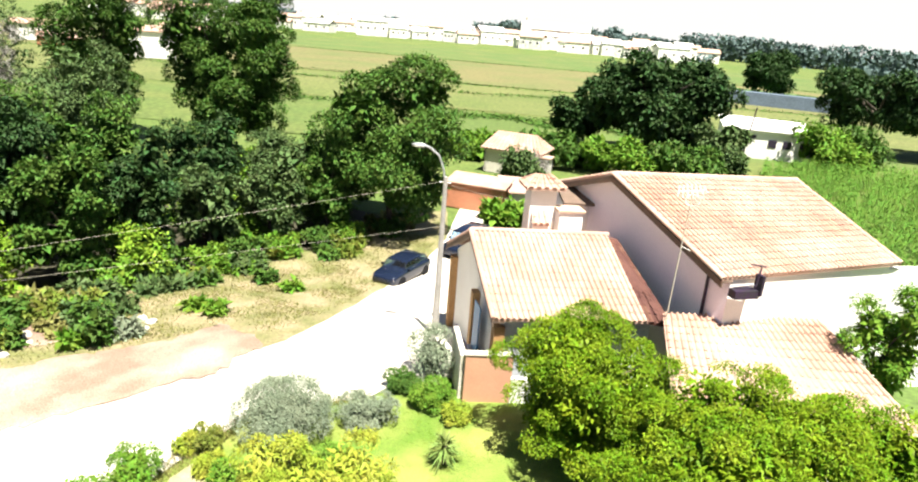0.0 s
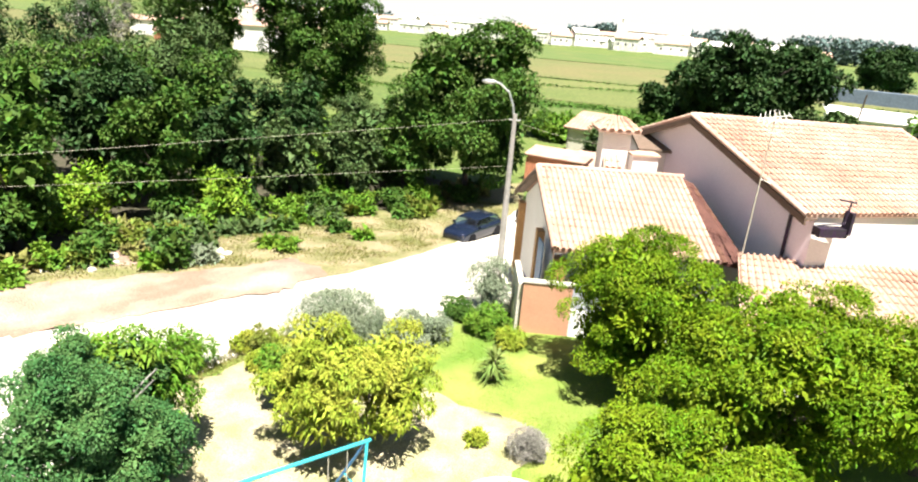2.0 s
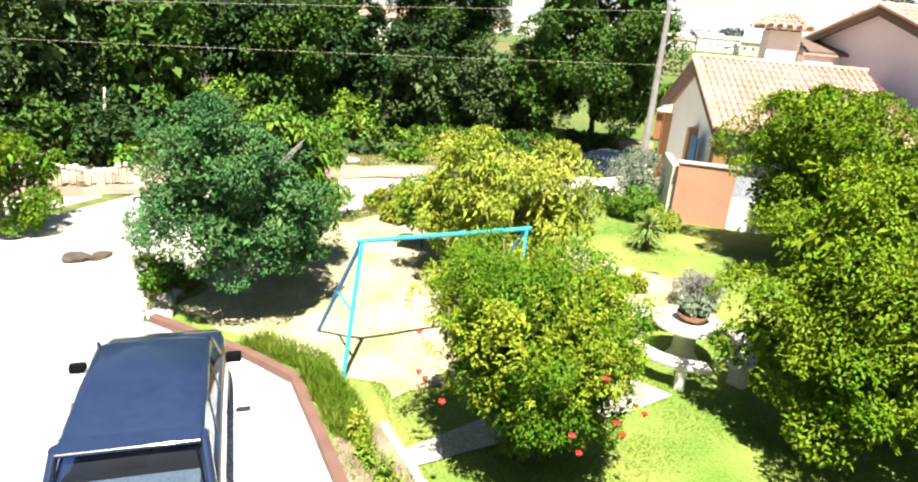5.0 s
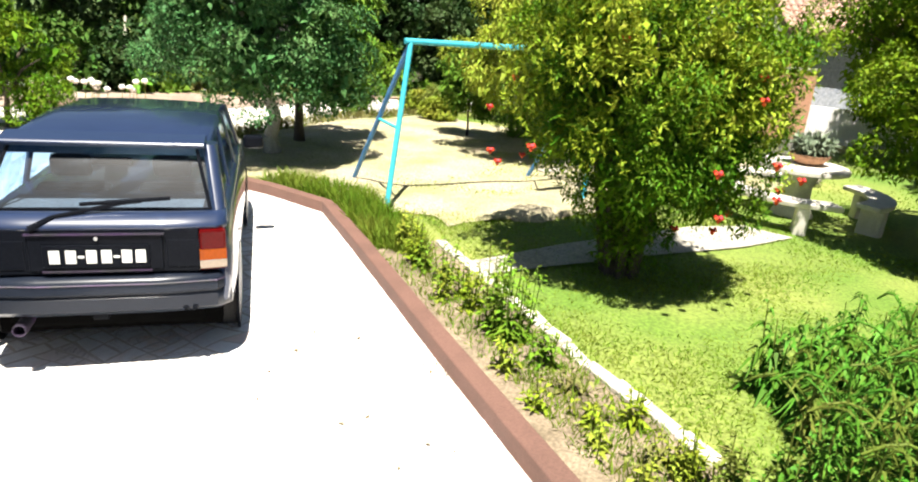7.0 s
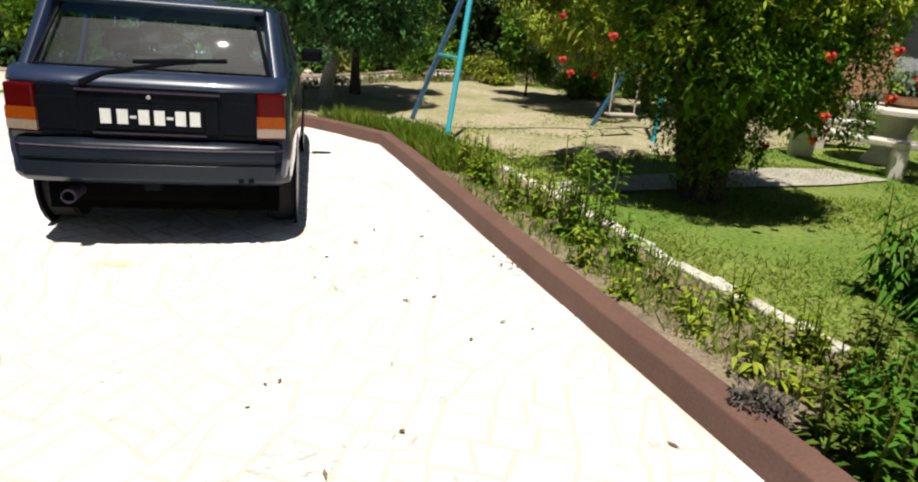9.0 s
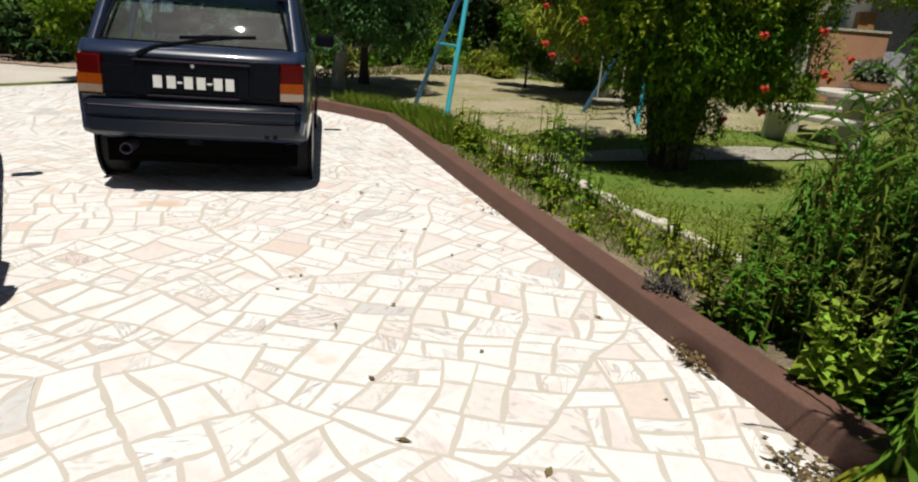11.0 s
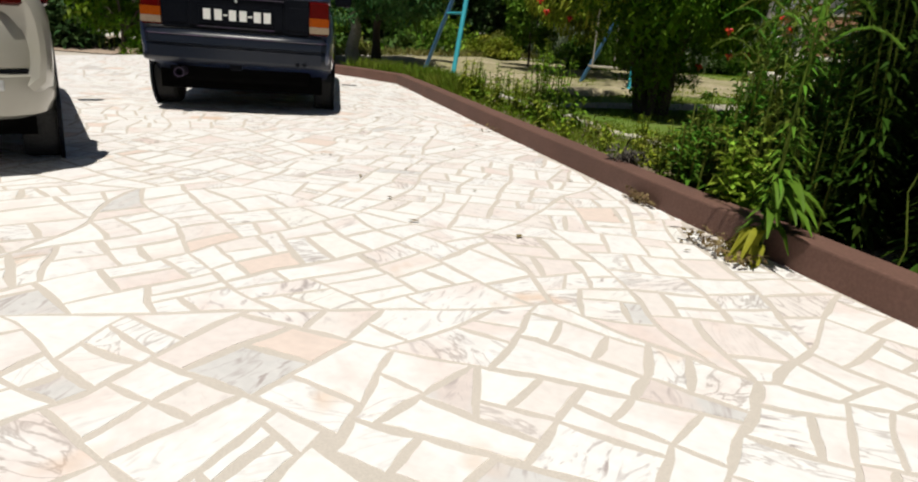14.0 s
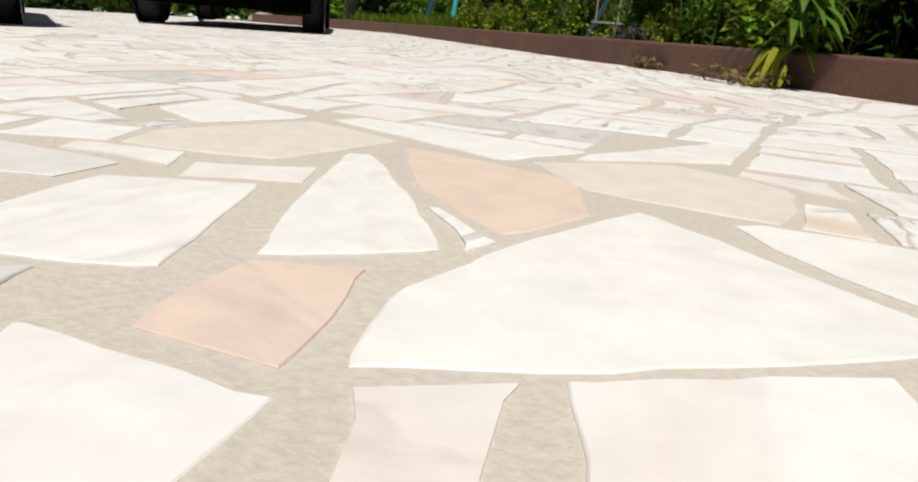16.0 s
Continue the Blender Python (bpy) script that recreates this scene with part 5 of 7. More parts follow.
    way = np.stack([np.cos(az) * np.cos(el), np.sin(az) * np.cos(el), np.sin(el)], 1)
    base = u[:, None] * np.array(top)[None]
    lv = part("foliage", np_mesh("foliage", leaf_arrays(base, way, np.tile([[0, 0, 1.0]], (n, 1)) + 0.2 * unit(n), (0.14 - 0.085 * u) * RNG.uniform(0.8, 1.2, n), (0.024 - 0.012 * u), 0.5), quads(n)), M[mat], t, "narrow green leaves up the stalk")
    lv["kind"] = "stuff"
    for i in range(44 if foot else 0):
        # yellowing leaves low on the yard's side, fresh broad ones higher up behind
        dead = i % 2 == 0
        a = (3.6 + rnd.uniform(-1.3, 1.3)) if dead else rnd.uniform(-1.6, 1.6)
        l, wl = (rnd.uniform(0.09, 0.17), rnd.uniform(0.03, 0.045)) if dead else (rnd.uniform(0.12, 0.24), rnd.uniform(0.03, 0.055))
        z0 = rnd.uniform(0.02, 0.12) if dead else rnd.uniform(0.08, 0.34)
        bm = bmesh.new()
        rows = []
        for k in range(6):
            s = k / 5
            c = Vector((math.cos(a) * l * s, math.sin(a) * l * s, max(0.012, z0 + 0.07 * math.sin(2.6 * s) - (0.16 if dead else 0.08) * s * s)))
            w = wl * math.sin(0.25 + 2.8 * s) * 0.5 + 0.002
            sd = Vector((-math.sin(a), math.cos(a), 0)) * w
            rows.append([bm.verts.new(c - sd + Vector((0, 0, 0.006))), bm.verts.new(c), bm.verts.new(c + sd + Vector((0, 0, 0.006)))])
        for p, q in zip(rows, rows[1:]):
            bm.faces.new((p[0], p[1], q[1], q[0])), bm.faces.new((p[1], p[2], q[2], q[1]))
        part("leaf", bm, M["oldleaf"] if dead else M["bright"], t, "yellowing broad leaf" if dead else "", smooth=True)
    for i in range(9):
        a = i * 2.4
        z = h * (0.72 + 0.03 * i)
        pts = [top * (z / h) + Vector((math.cos(a) * 0.30 * s, math.sin(a) * 0.30 * s, 0.12 * math.sin(2.7 * s))) for s in (0, 0.2, 0.4, 0.6, 0.8, 1.0)]
        bm = bmesh.new()
        for p, q in zip(pts, pts[1:]):
            tube(bm, p, q, 0.006, 0.005, 5)
        for k in range(26):
            s = k / 26 * 4.99
            p = pts[int(s)].lerp(pts[int(s) + 1], s - int(s))
            tube(bm, p, p + Vector((rnd.gauss(0, 0.01), rnd.gauss(0, 0.01), rnd.uniform(0.008, 0.02))), 0.004, 0.001, 4)
        part("plume", bm, M[mat], t)


goldenrod(1.15, 0.93, 1.2, mat="bright")
for i, (x, y, h, m_) in enumerate([(0.86, 2.28, 1.15, "midweed"), (1.02, 2.42, 1.4, "midweed"), (0.98, 2.0, 1.2, "weed"), (1.2, 2.1, 1.5, "weed"), (1.32, 2.5, 1.6, "midweed"), (1.12, 1.72, 1.25, "weed"), (1.4, 1.85, 1.7, "weed"), (0.78, 2.55, 0.95, "weed"), (1.5, 2.2, 1.75, "midweed")]):
    goldenrod(x, y, h, False, m_, 20 + i, "tall thin weed with arching plumes in the bed")
tree("young_tree", -5.45, 12.7, 1.75, 1.25, 0.45, M["bright"], "young fruit tree on a thin trunk on the sandy lawn", 26, 0.22, 3600, 0.1, 0.045, 0.03, lobes=5)
herb("bed_shrub", 0.34, 2.72, 0.3, 0.2, "yellow-green bushy plant by the edging stones", leaf=0.07, lw=0.025, mat="peach", stems=12, dense=90)

bw = thing("bindweed", (1.62, 0.80, gz(1.62, 0.80)), "white bindweed flowers on a thin vine", "plant")
vine = [(0, 0, 0), (0.03, 0.02, 0.2), (-0.02, -0.02, 0.42), (0.02, -0.04, 0.62), (-0.01, -0.03, 0.68)]
bm = bmesh.new()
for a, b in zip(vine, vine[1:]):
    tube(bm, a, b, 0.004, 0.003, 5)
part("vine", bm, M["weed"], bw)
for p in ((-0.01, -0.04, 0.66), (0.02, -0.05, 0.61)):
    bm = lathe(bmesh.new(), [(0.004, 0.0), (0.008, 0.018), (0.020, 0.03), (0.024, 0.031), (0.010, 0.022)], 12)
    bm.transform(Matrix.Translation(p) @ pose(0, 0, 0, 70, 0, 15))
    part("flower", bm, M["bloom"], bw, "white funnel flower", smooth=True)

# dry leaves blown on the paving
n = 32
pts = scatter([(1.2, 0.9), (-3.3, 4.7), (-4.0, 4.2), (-1.5, 0.8), (0.3, -0.6)], n)
lv = np_mesh("fallen_leaves", leaf_arrays(pts + [0, 0, 0.016], unit(n) * [1, 1, 0.1], np.tile([[0, 0, 1.0]], (n, 1)) + 0.3 * unit(n), RNG.uniform(0.03, 0.08, n), RNG.uniform(0.012, 0.03, n), 0.0), quads(n))
tagged(part("fallen_leaves", lv, M["dryleaf"]), "scattered dry brown leaves on the paving", "leaves", kind="stuff")
pts = np.concatenate([scatter([(0.33, 1.66), (0.42, 1.52), (0.55, 1.45), (0.50, 1.56)], 130), scatter([(0.93, 1.1), (1.22, 0.86), (1.12, 0.72), (0.83, 0.98)], 260), scatter([(-1.45, 3.25), (-1.5, 3.1), (-1.2, 2.95), (-1.2, 3.05)], 26)])
pts[:, 2] += RNG.uniform(0, 0.05, len(pts))
lv = np_mesh("leaf_litter", leaf_arrays(pts + [0, 0, 0.016], unit(len(pts)) * [1, 1, 0.5], unit(len(pts)) + [0, 0, 1], RNG.uniform(0.02, 0.05, len(pts)), RNG.uniform(0.01, 0.025, len(pts)), 0.0), quads(len(pts)))
tagged(part("leaf_litter", lv, M["dryleaf"]), "dry litter gathered along the kerb's foot", "leaves", kind="stuff")

# ---- wood beyond the road ----
WOOD = [(-8.2, 47, 12.4, 12.6, 1.4, "wood1", 52000), (-12.2, 44.0, 6.6, 4.2, 0.5, "wood1", 12000), (-15.4, 41.2, 6.6, 4.2, 0.5, "wood2", 12000), (-18.0, 37.6, 6.2, 4.0, 0.5, "wood2", 12000), (-20.4, 33.8, 8.0, 4.2, 0.6, "wood3", 14000),
        (-22.0, 29.8, 7.6, 4.4, 0.8, "wood1", 14000), (-23.2, 21.6, 6.8, 4.2, 0.5, "wood1", 13000), (-26.0, 18.2, 7.0, 4.7, 0.4, "wood2", 13000), (-29.5, 15.2, 7.0, 5.0, 0.3, "wood1", 13000), (-34.5, 13.2, 7.5, 5.0, 0.6, "wood2", 12000),
        (-40.5, 11.0, 8.0, 5.5, 0.6, "wood1", 12000), (-47, 8.8, 8.5, 5.9, 0.6, "wood3", 11000), (-27, 61, 19.5, 12, 1.0, "wood1", 52000), (-45.5, 70, 19, 11, 1.5, "wood1", 32000), (-16.5, 48, 7.0, 6.0, 0.8, "wood2", 11000), (-21.5, 44, 8.0, 6.5, 0.8, "wood3", 13000),
        (-25.5, 38, 9.5, 6.8, 1.0, "wood1", 14000), (-27.5, 32, 9.5, 6.8, 1.0, "wood3", 14000), (-28.5, 26, 9.0, 6.5, 1.0, "wood1", 14000), (-31.5, 21.0, 9.0, 6.5, 0.8, "wood3", 13000), (-37, 18.0, 9.5, 7.0, 0.8, "wood1", 12000), (-44, 16, 10, 8, 0.8, "wood2", 11000), (-53, 15, 10, 9, 0.8, "wood1", 10000),
        (-33, 46, 11, 8, 1.5, "wood2", 14000), (-33, 38, 10.5, 7.5, 1.5, "wood1", 13000), (-35, 30, 11, 8, 1.5, "wood2", 13000), (-42, 25, 11, 8.5, 1.5, "wood1", 12000), (-43, 36, 12, 9, 1.5, "wood3", 12000), (-38, 56, 12, 8.5, 2, "wood2", 13000), (-52, 28, 12, 10, 1.5, "wood2", 10000), (-52, 46, 13, 10, 1.5, "wood1", 11000), (-54, 60, 14, 10, 2, "wood3", 11000), (-63, 75, 15, 11, 2, "wood2", 11000), (-62, 36, 12, 11, 1.5, "wood1", 9000)]
WLABEL = {"wood1": "dark green broadleaf tree in the streamside wood", "wood2": "grey-green willow-like tree in the streamside wood", "wood3": "dark conifer-like tree in the streamside wood"}
for x, y, h, w, th, m_, n in WOOD:
    tree("tree", x, y, h, w, th, M[m_], WLABEL[m_], int(30 + h * 4), 0.09 * w + 0.16, int(n * (1.0 if h > 15 else 0.74)), 0.27, 0.15, 0.1 + h * 0.012, group="trees of the wood", lobes=9)
tree("bare_tree", -50.5, 60, 13.5, 6.5, 2.0, M["lav"], "greyish half-bare tree standing over the wood", 70, 0.55, 6000, 0.22, 0.05, 0.2, group="trees of the wood", lobes=9)
UNDER = [(-19.6, 29.6, 2.2, 1.8, "bright"), (-18.2, 32.6, 3.2, 2.0, "wood1"), (-17.0, 34.6, 2.8, 1.6, "bright"), (-15.4, 37.0, 3.2, 1.7, "wood1"), (-13.8, 39.2, 2.8, 1.5, "bright"), (-12.0, 41.4, 2.4, 1.5, "wood1"), (-10.2, 43.0, 3.2, 1.5, "bright"),
         (-8.0, 45.4, 2.8, 1.2, "wood1"), (-17.0, 44.5, 4.5, 3.4, "bright"), (-22.8, 37.0, 4.5, 3.6, "bright"), (-19.4, 27.0, 1.8, 1.2, "wood2"), (-20.6, 23.6, 1.6, 1.3, "wood1"), (-22, 50, 8, 4.5, "bright"), (-15.0, 51, 8, 3.8, "bright"), (-18.5, 47, 6, 4.5, "bright"), (-20, 41, 4, 4.5, "bright"), (-25, 42, 5, 4.5, "lime"), (-24, 27.5, 3.4, 3.6, "lime"), (-25.5, 23, 3.2, 4.0, "lime"), (-24.5, 25.4, 3.0, 3.0, "lime"), (-22.3, 11.8, 2.6, 1.8, "wood3"), (-25.0, 10.4, 3.4, 2.2, "wood1"), (-29.0, 8.6, 4.0, 2.6, "wood3"), (-23.0, 13.6, 2.6, 2.4, "wood3"), (-22.2, 15.4, 2.6, 2.6, "wood1"), (-21.4, 17.2, 2.4, 2.3, "wood3"), (-24.8, 12.6, 3.0, 2.8, "wood1"), (-27.5, 11.0, 3.4, 3.0, "wood3"), (-24.4, 17.6, 2.8, 2.4, "wood1"), (-26.4, 15.8, 3.4, 3.0, "wood3"), (-23.2, 19.4, 2.8, 2.6, "wood3"), (-29, 13.6, 3.8, 3.2, "wood1"), (-33, 11.8, 4.2, 3.2, "wood3"), (-38, 10.2, 4.5, 3.4, "wood1"), (-43, 8.6, 5, 3.4, "wood3"),
         (-15.9, 22.6, 1.4, 2.1, "wood1"), (-15.0, 23.4, 1.2, 0.8, "grey"), (-16.6, 22.2, 1.0, 0.7, "bright"), (-20.4, 20.6, 1.6, 0.9, "bright"), (-22.6, 17.6, 1.6, 0.8, "wood1"), (-12.6, 26.8, 1.0, 0.6, "bright"), (-27.5, 14.6, 3.0, 1.5, "wood1"), (-31.5, 12.2, 3.2, 1.6, "wood2"), (-37, 9.8, 3.6, 1.8, "wood1"), (-18.4, 25.2, 1.2, 0.9, "bright"), (-14.0, 27.5, 0.9, 0.5, "bright"), (-10.6, 32, 1.0, 0.5, "bright"), (-12.8, 33.5, 1.4, 0.7, "wood1"), (-24.6, 13.6, 1.1, 0.9, "grey")]
rnd = random.Random(77)
for (x0, y0), (x1, y1) in zip(EDGE_OF_WOOD[2:-1], EDGE_OF_WOOD[3:]):
    for k in range(3):
        u = rnd.random()
        UNDER.append((x0 + (x1 - x0) * u + rnd.uniform(-0.5, 1.6), y0 + (y1 - y0) * u + rnd.uniform(-1.0, 0.6), rnd.uniform(1.4, 3.6), rnd.uniform(0.35, 1.2), rnd.choice(("bright", "wood1", "weed", "wood2", "drygrass"))))
UNDER += [(-19.0, 31.4, 2.6, 3.4, "lime"), (-24.6, 24.6, 3.0, 3.4, "lime"), (-16.6, 40.4, 2.2, 3.0, "bright"), (-30.4, 18.2, 3.0, 3.4, "lime"), (-25.4, 21.0, 2.0, 2.2, "bright"), (-19.6, 45.0, 7.0, 5.0, "lime"), (-14.4, 47.5, 5.0, 4.6, "lime"), (-38.0, 14.5, 3.0, 3.0, "bright")]
for x, y, w, h, m_ in UNDER:
    shrub("undergrowth_shrub", x, y, w, h, M[m_], "leafy undergrowth shrub at the wood's edge", int(450 * w), 0.25, 0.125, 30, "undergrowth", lobes=5)
log = thing("leaning_pole", (-22.4, 17.8, gz(-22.4, 17.8)), "pale bare pole leaning at the wood's edge", "pole")
part("shaft", tube(bmesh.new(), (0.2, -0.1, 0), (-1.0, 1.2, 2.6), 0.06, 0.05, 8), M["rope"], log)
for i in range(46):
    rnd = random.Random(i + 50)
    u = rnd.uniform(0, 1)
    x, y = -18.2 - 6.0 * u + rnd.gauss(0, 0.25), 22.2 - 6.2 * u + rnd.gauss(0, 0.35)
    if i < 16:
        x, y = -14.5 - 5 * u, 25.6 - 3.2 * u + rnd.gauss(0, 0.4)
    bm = bmesh.new()
    bmesh.ops.create_icosphere(bm, subdivisions=2, radius=1)
    for v in bm.verts:
        v.co *= 1 + 0.35 * noise.noise(v.co * 1.4 + Vector((i * 3.3, 0, 0)))
    r = rnd.uniform(0.12, 0.3)
    ob = part("rock", bm, M["rock"])
    ob.matrix_world = pose(x, y, gz(x, y) + r * 0.2, 0, 0, rnd.uniform(0, 360)) @ Matrix.Diagonal((r * 1.2, r, r * 0.7, 1))
    tagged(ob, "pale rounded rock at the roadside", "rock", "roadside rocks")
for i in range(9):
    rnd = random.Random(i + 400)
    x, y = -7.7 - 1.3 * i / 9 + rnd.gauss(0, 0.08), 6.6 + 1.5 * (i / 9) + rnd.gauss(0, 0.1)
    bm = bmesh.new()
    bmesh.ops.create_icosphere(bm, subdivisions=2, radius=1)
    for v in bm.verts:
        v.co *= 1 + 0.35 * noise.noise(v.co * 1.4 + Vector((i * 5.3, 2, 0)))
    r = rnd.uniform(0.1, 0.2)
    ob = part("rock", bm, M["rock"])
    ob.matrix_world = pose(x, y, gz(x, y) + r * 0.2, 0, 0, rnd.uniform(0, 360)) @ Matrix.Diagonal((r * 1.2, r, r * 0.8, 1))
    tagged(ob, "weathered rock edging the garden corner", "rock", "garden rocks")

for x, y, r, rz_ in ((-11.8, 8.2, 0.2, 20), (-11.4, 8.5, 0.15, 80)):
    bm = bmesh.new()
    bmesh.ops.create_icosphere(bm, subdivisions=2, radius=1)
    for v in bm.verts:
        v.co *= 1 + 0.6 * noise.noise(v.co * 1.6 + Vector((x, 0, 0)))
    ob = part("root_stump", bm, M["bark"])
    ob.matrix_world = pose(x, y, gz(x, y) + r * 0.3, 0, 0, rz_) @ Matrix.Diagonal((r * 1.8, r, r * 0.7, 1))
    tagged(ob, "brown tree root lying on the pale yard", "root", "roots on the yard")

# white flowers on stalks in front of the wood
for i in range(26):
    rnd = random.Random(i + 900)
    u = i / 25
    x, y = -21.3 + 3.2 * u + rnd.gauss(0, 0.15), 12.0 + 3.1 * u + rnd.gauss(0, 0.2)
    t = thing("white_flower", (x, y, gz(x, y)), "white flower head on a thin stalk by the wood", "flower", "white flowers")
    h = rnd.uniform(0.45, 0.8)
    part("stalk", tube(bmesh.new(), (0, 0, -0.05), (0.02, 0, h), 0.012, 0.008, 5), M["weed"], t)
    bm = bmesh.new()
    bmesh.ops.create_icosphere(bm, subdivisions=2, radius=0.11, matrix=Matrix.Translation((0.02, 0, h)) @ Matrix.Diagonal((1, 1, 0.75, 1)))
    for v in bm.verts:
        v.co += Vector((0, 0, 0.03 * noise.noise(v.co * 20)))
    part("bloom", bm, M["bloom"], t)

# ---- middle distance ----
tree("oak_tree", 19, 91, 13.4, 19, 1.0, M["wood3"], "large dark evergreen oak standing alone in the fields", 230, 1.3, 34000, 0.58, 0.36, 0.6, group="field trees", lobes=9)
tree("oak_tree", 8.6, 97, 6.5, 6.5, 0.8, M["wood3"], "dark evergreen tree beside the large oak", 50, 1.0, 9000, 0.5, 0.3, 0.3, group="field trees")
tree("oak_tree", 26.0, 82, 5.6, 5.5, 0.6, M["wood2"], "dusty green tree beside the large oak", 50, 1.2, 9000, 0.5, 0.3, 0.3, group="field trees")
tree("oak_tree", 58, 112, 14.5, 18, 3, M["wood3"], "tall dark tree with bare lower trunks", 110, 1.6, 16000, 0.6, 0.34, 0.5, group="field trees")
tree("oak_tree", 71, 108, 16.5, 20, 3, M["wood3"], "tall dark tree with bare lower trunks", 110, 1.8, 16000, 0.6, 0.34, 0.5, group="field trees")
tree("oak_tree", 75, 210, 14, 15, 2, M["wood3"], "dark round tree behind the long grey wall", 60, 2.2, 9000, 0.9, 0.5, 0.4, group="field trees")
for x, y, w, h, m_ in [(6, 78, 9, 4.0, "wood1"), (13, 76, 10, 4.2, "bright"), (20, 74, 10, 4.5, "wood1"), (25, 77, 6, 4.4, "wood2"), (1.8, 66, 4, 3.5, "wood2"), (44, 92, 12, 6, "bright"), (-4, 80, 8, 3, "bright"), (50, 98, 8, 6, "wood1"), (0.5, 52, 4, 1.5, "bright"), (4, 50, 6, 1.4, "bright")]:
    shrub("field_shrub", x, y, w, h, M[m_], "rough bushes at the field's edge", int(500 * w), 0.5, 0.26, 40, "field shrubs", lobes=5)

# ruined sheds
sz = gz(0, 69)
sd = thing("stone_shed", (1.3, 72.5, sz), "old stone shed with faded orange tile roof", "shed", rz=-16)
bm = bmesh.new()
for a, b in (((-3.1, -2.3), (3.1, -2.3)), ((3.1, -2.3), (3.1, 2.3)), ((3.1, 2.3), (-3.1, 2.3)), ((-3.1, 2.3), (-3.1, -2.3))):
    upright(bm, a, b, 0, 2.7, 0.3)
part("wall", bm, M["cream"], sd)
tiled_slope("roof", (-2.4, 0, 4.3), (2.0, 0, 4.3), (-3.5, -2.7, 2.7), (3.5, -2.7, 2.7), sd, M["tile"], 0.3, 0.5)
tiled_slope("roof", (2.0, 0, 4.3), (2.02, 0.02, 4.3), (3.5, -2.7, 2.7), (3.5, 2.7, 2.7), sd, M["tile"], 0.004, 0.5)
tiled_slope("roof", (-2.4, 0, 4.3), (-2.42, 0.02, 4.3), (-3.5, -2.7, 2.7), (-3.5, 2.7, 2.7), sd, M["tile"], 0.004, 0.5)
tiled_slope("roof", (-2.4, 0, 4.3), (2.0, 0, 4.3), (-3.5, 2.7, 2.7), (3.5, 2.7, 2.7), sd, M["tile"], 0.3, 0.5)
part("porch", box(bmesh.new(), (1.5, 1.4, 2.5), at=(3.7, -2.6, 0)), M["stone"], sd)
part("porch_roof", box(bmesh.new(), (1.8, 1.7, 0.14), at=(3.7, -2.6, 2.5)), M["tile"], sd)
part("doorway", box(bmesh.new(), (0.7, 0.06, 1.9), at=(3.7, -3.33, 0)), M["darkwood"], sd)
shrub("shed_bush", 3.2, 69.0, 3.4, 2.8, M["lav"], "dry greyish bush against the stone shed", 2200, 0.4, 0.12, 30)
bs = thing("brick_shed", (-1.9, 55.5, gz(0, 55)), "half-ruined red brick shed with collapsed tiles", "shed", rz=-14)
part("wall", box(bmesh.new(), (5.0, 2.4, 2.2)), M["brick"], bs)
part("roof", slab_quad(bmesh.new(), (-2.7, 1.4, 2.7), (2.8, 1.4, 2.7), (2.8, -1.4, 2.3), (-2.7, -1.4, 2.3), 0.1), M["tile"], bs)
bs2 = thing("brick_shed", (2.6, 57, gz(0, 55)), "low ruined shed with tumbled roof tiles", "shed", rz=20)
part("wall", box(bmesh.new(), (4.5, 3, 1.8)), M["cream"], bs2)
part("roof", slab_quad(bmesh.new(), (-2.6, 1.8, 2.6), (2.6, 1.8, 2.2), (2.6, -1.8, 1.8), (-2.6, -1.8, 1.9), 0.1), M["tile"], bs2)

# white farm building, long grey wall, cars of the village road
wb = thing("farm_building", (37.2, 100, gz(0, 99)), "flat white farm building with small dark windows", "house", rz=-8)
part("wall", box(bmesh.new(), (12, 7, 4.2)), M["white"], wb)
part("roof", slab_quad(bmesh.new(), (-6.4, 3.9, 5.3), (6.4, 3.9, 5.1), (6.4, -3.9, 4.3), (-6.4, -3.9, 4.3), 0.15), M["white"], wb)
for x in (0.6, 2.6, 4.8):
    part("window", box(bmesh.new(), (1.1, 0.1, 1.1), at=(x, -3.52, 1.9)), M["iron"], wb)
part("door", box(bmesh.new(), (2.2, 0.1, 0.5), at=(-2.8, -3.52, 3.0)), M["iron"], wb)
gwl = thing("long_wall", (72, 190, gz(0, 190)), "long low grey warehouse wall in the fields", "wall", rz=-18)
part("wall", box(bmesh.new(), (40, 5, 3.6)), material("blue_grey_sheet", (0.12, 0.16, 0.21), (0.09, 0.12, 0.16), 0.7, scale=0.5, fine=4), gwl)
for x, y, w, h in ((36, 235, 10, 3), (50, 228, 14, 2.5), (44, 216, 12, 1.2)):
    t = thing("greenhouse", (x, y, gz(0, 200)), "low pale farm shed in the fields", "shed", rz=-10)
    part("wall", box(bmesh.new(), (w, 5, h)), M["white"], t)
    part("roof", box(bmesh.new(), (w + 0.6, 5.6, 0.25), at=(0, 0, h)), M["tile"], t)
up2 = thing("field_pole", (30.5, 88, gz(0, 88)), "thin wooden pole standing in the field", "pole", rz=0)
part("shaft", tube(bmesh.new(), (0, 0, -0.2), (0.8, 0, 8.0), 0.14, 0.1, 8), M["bark"], up2)
# buildings behind the wood
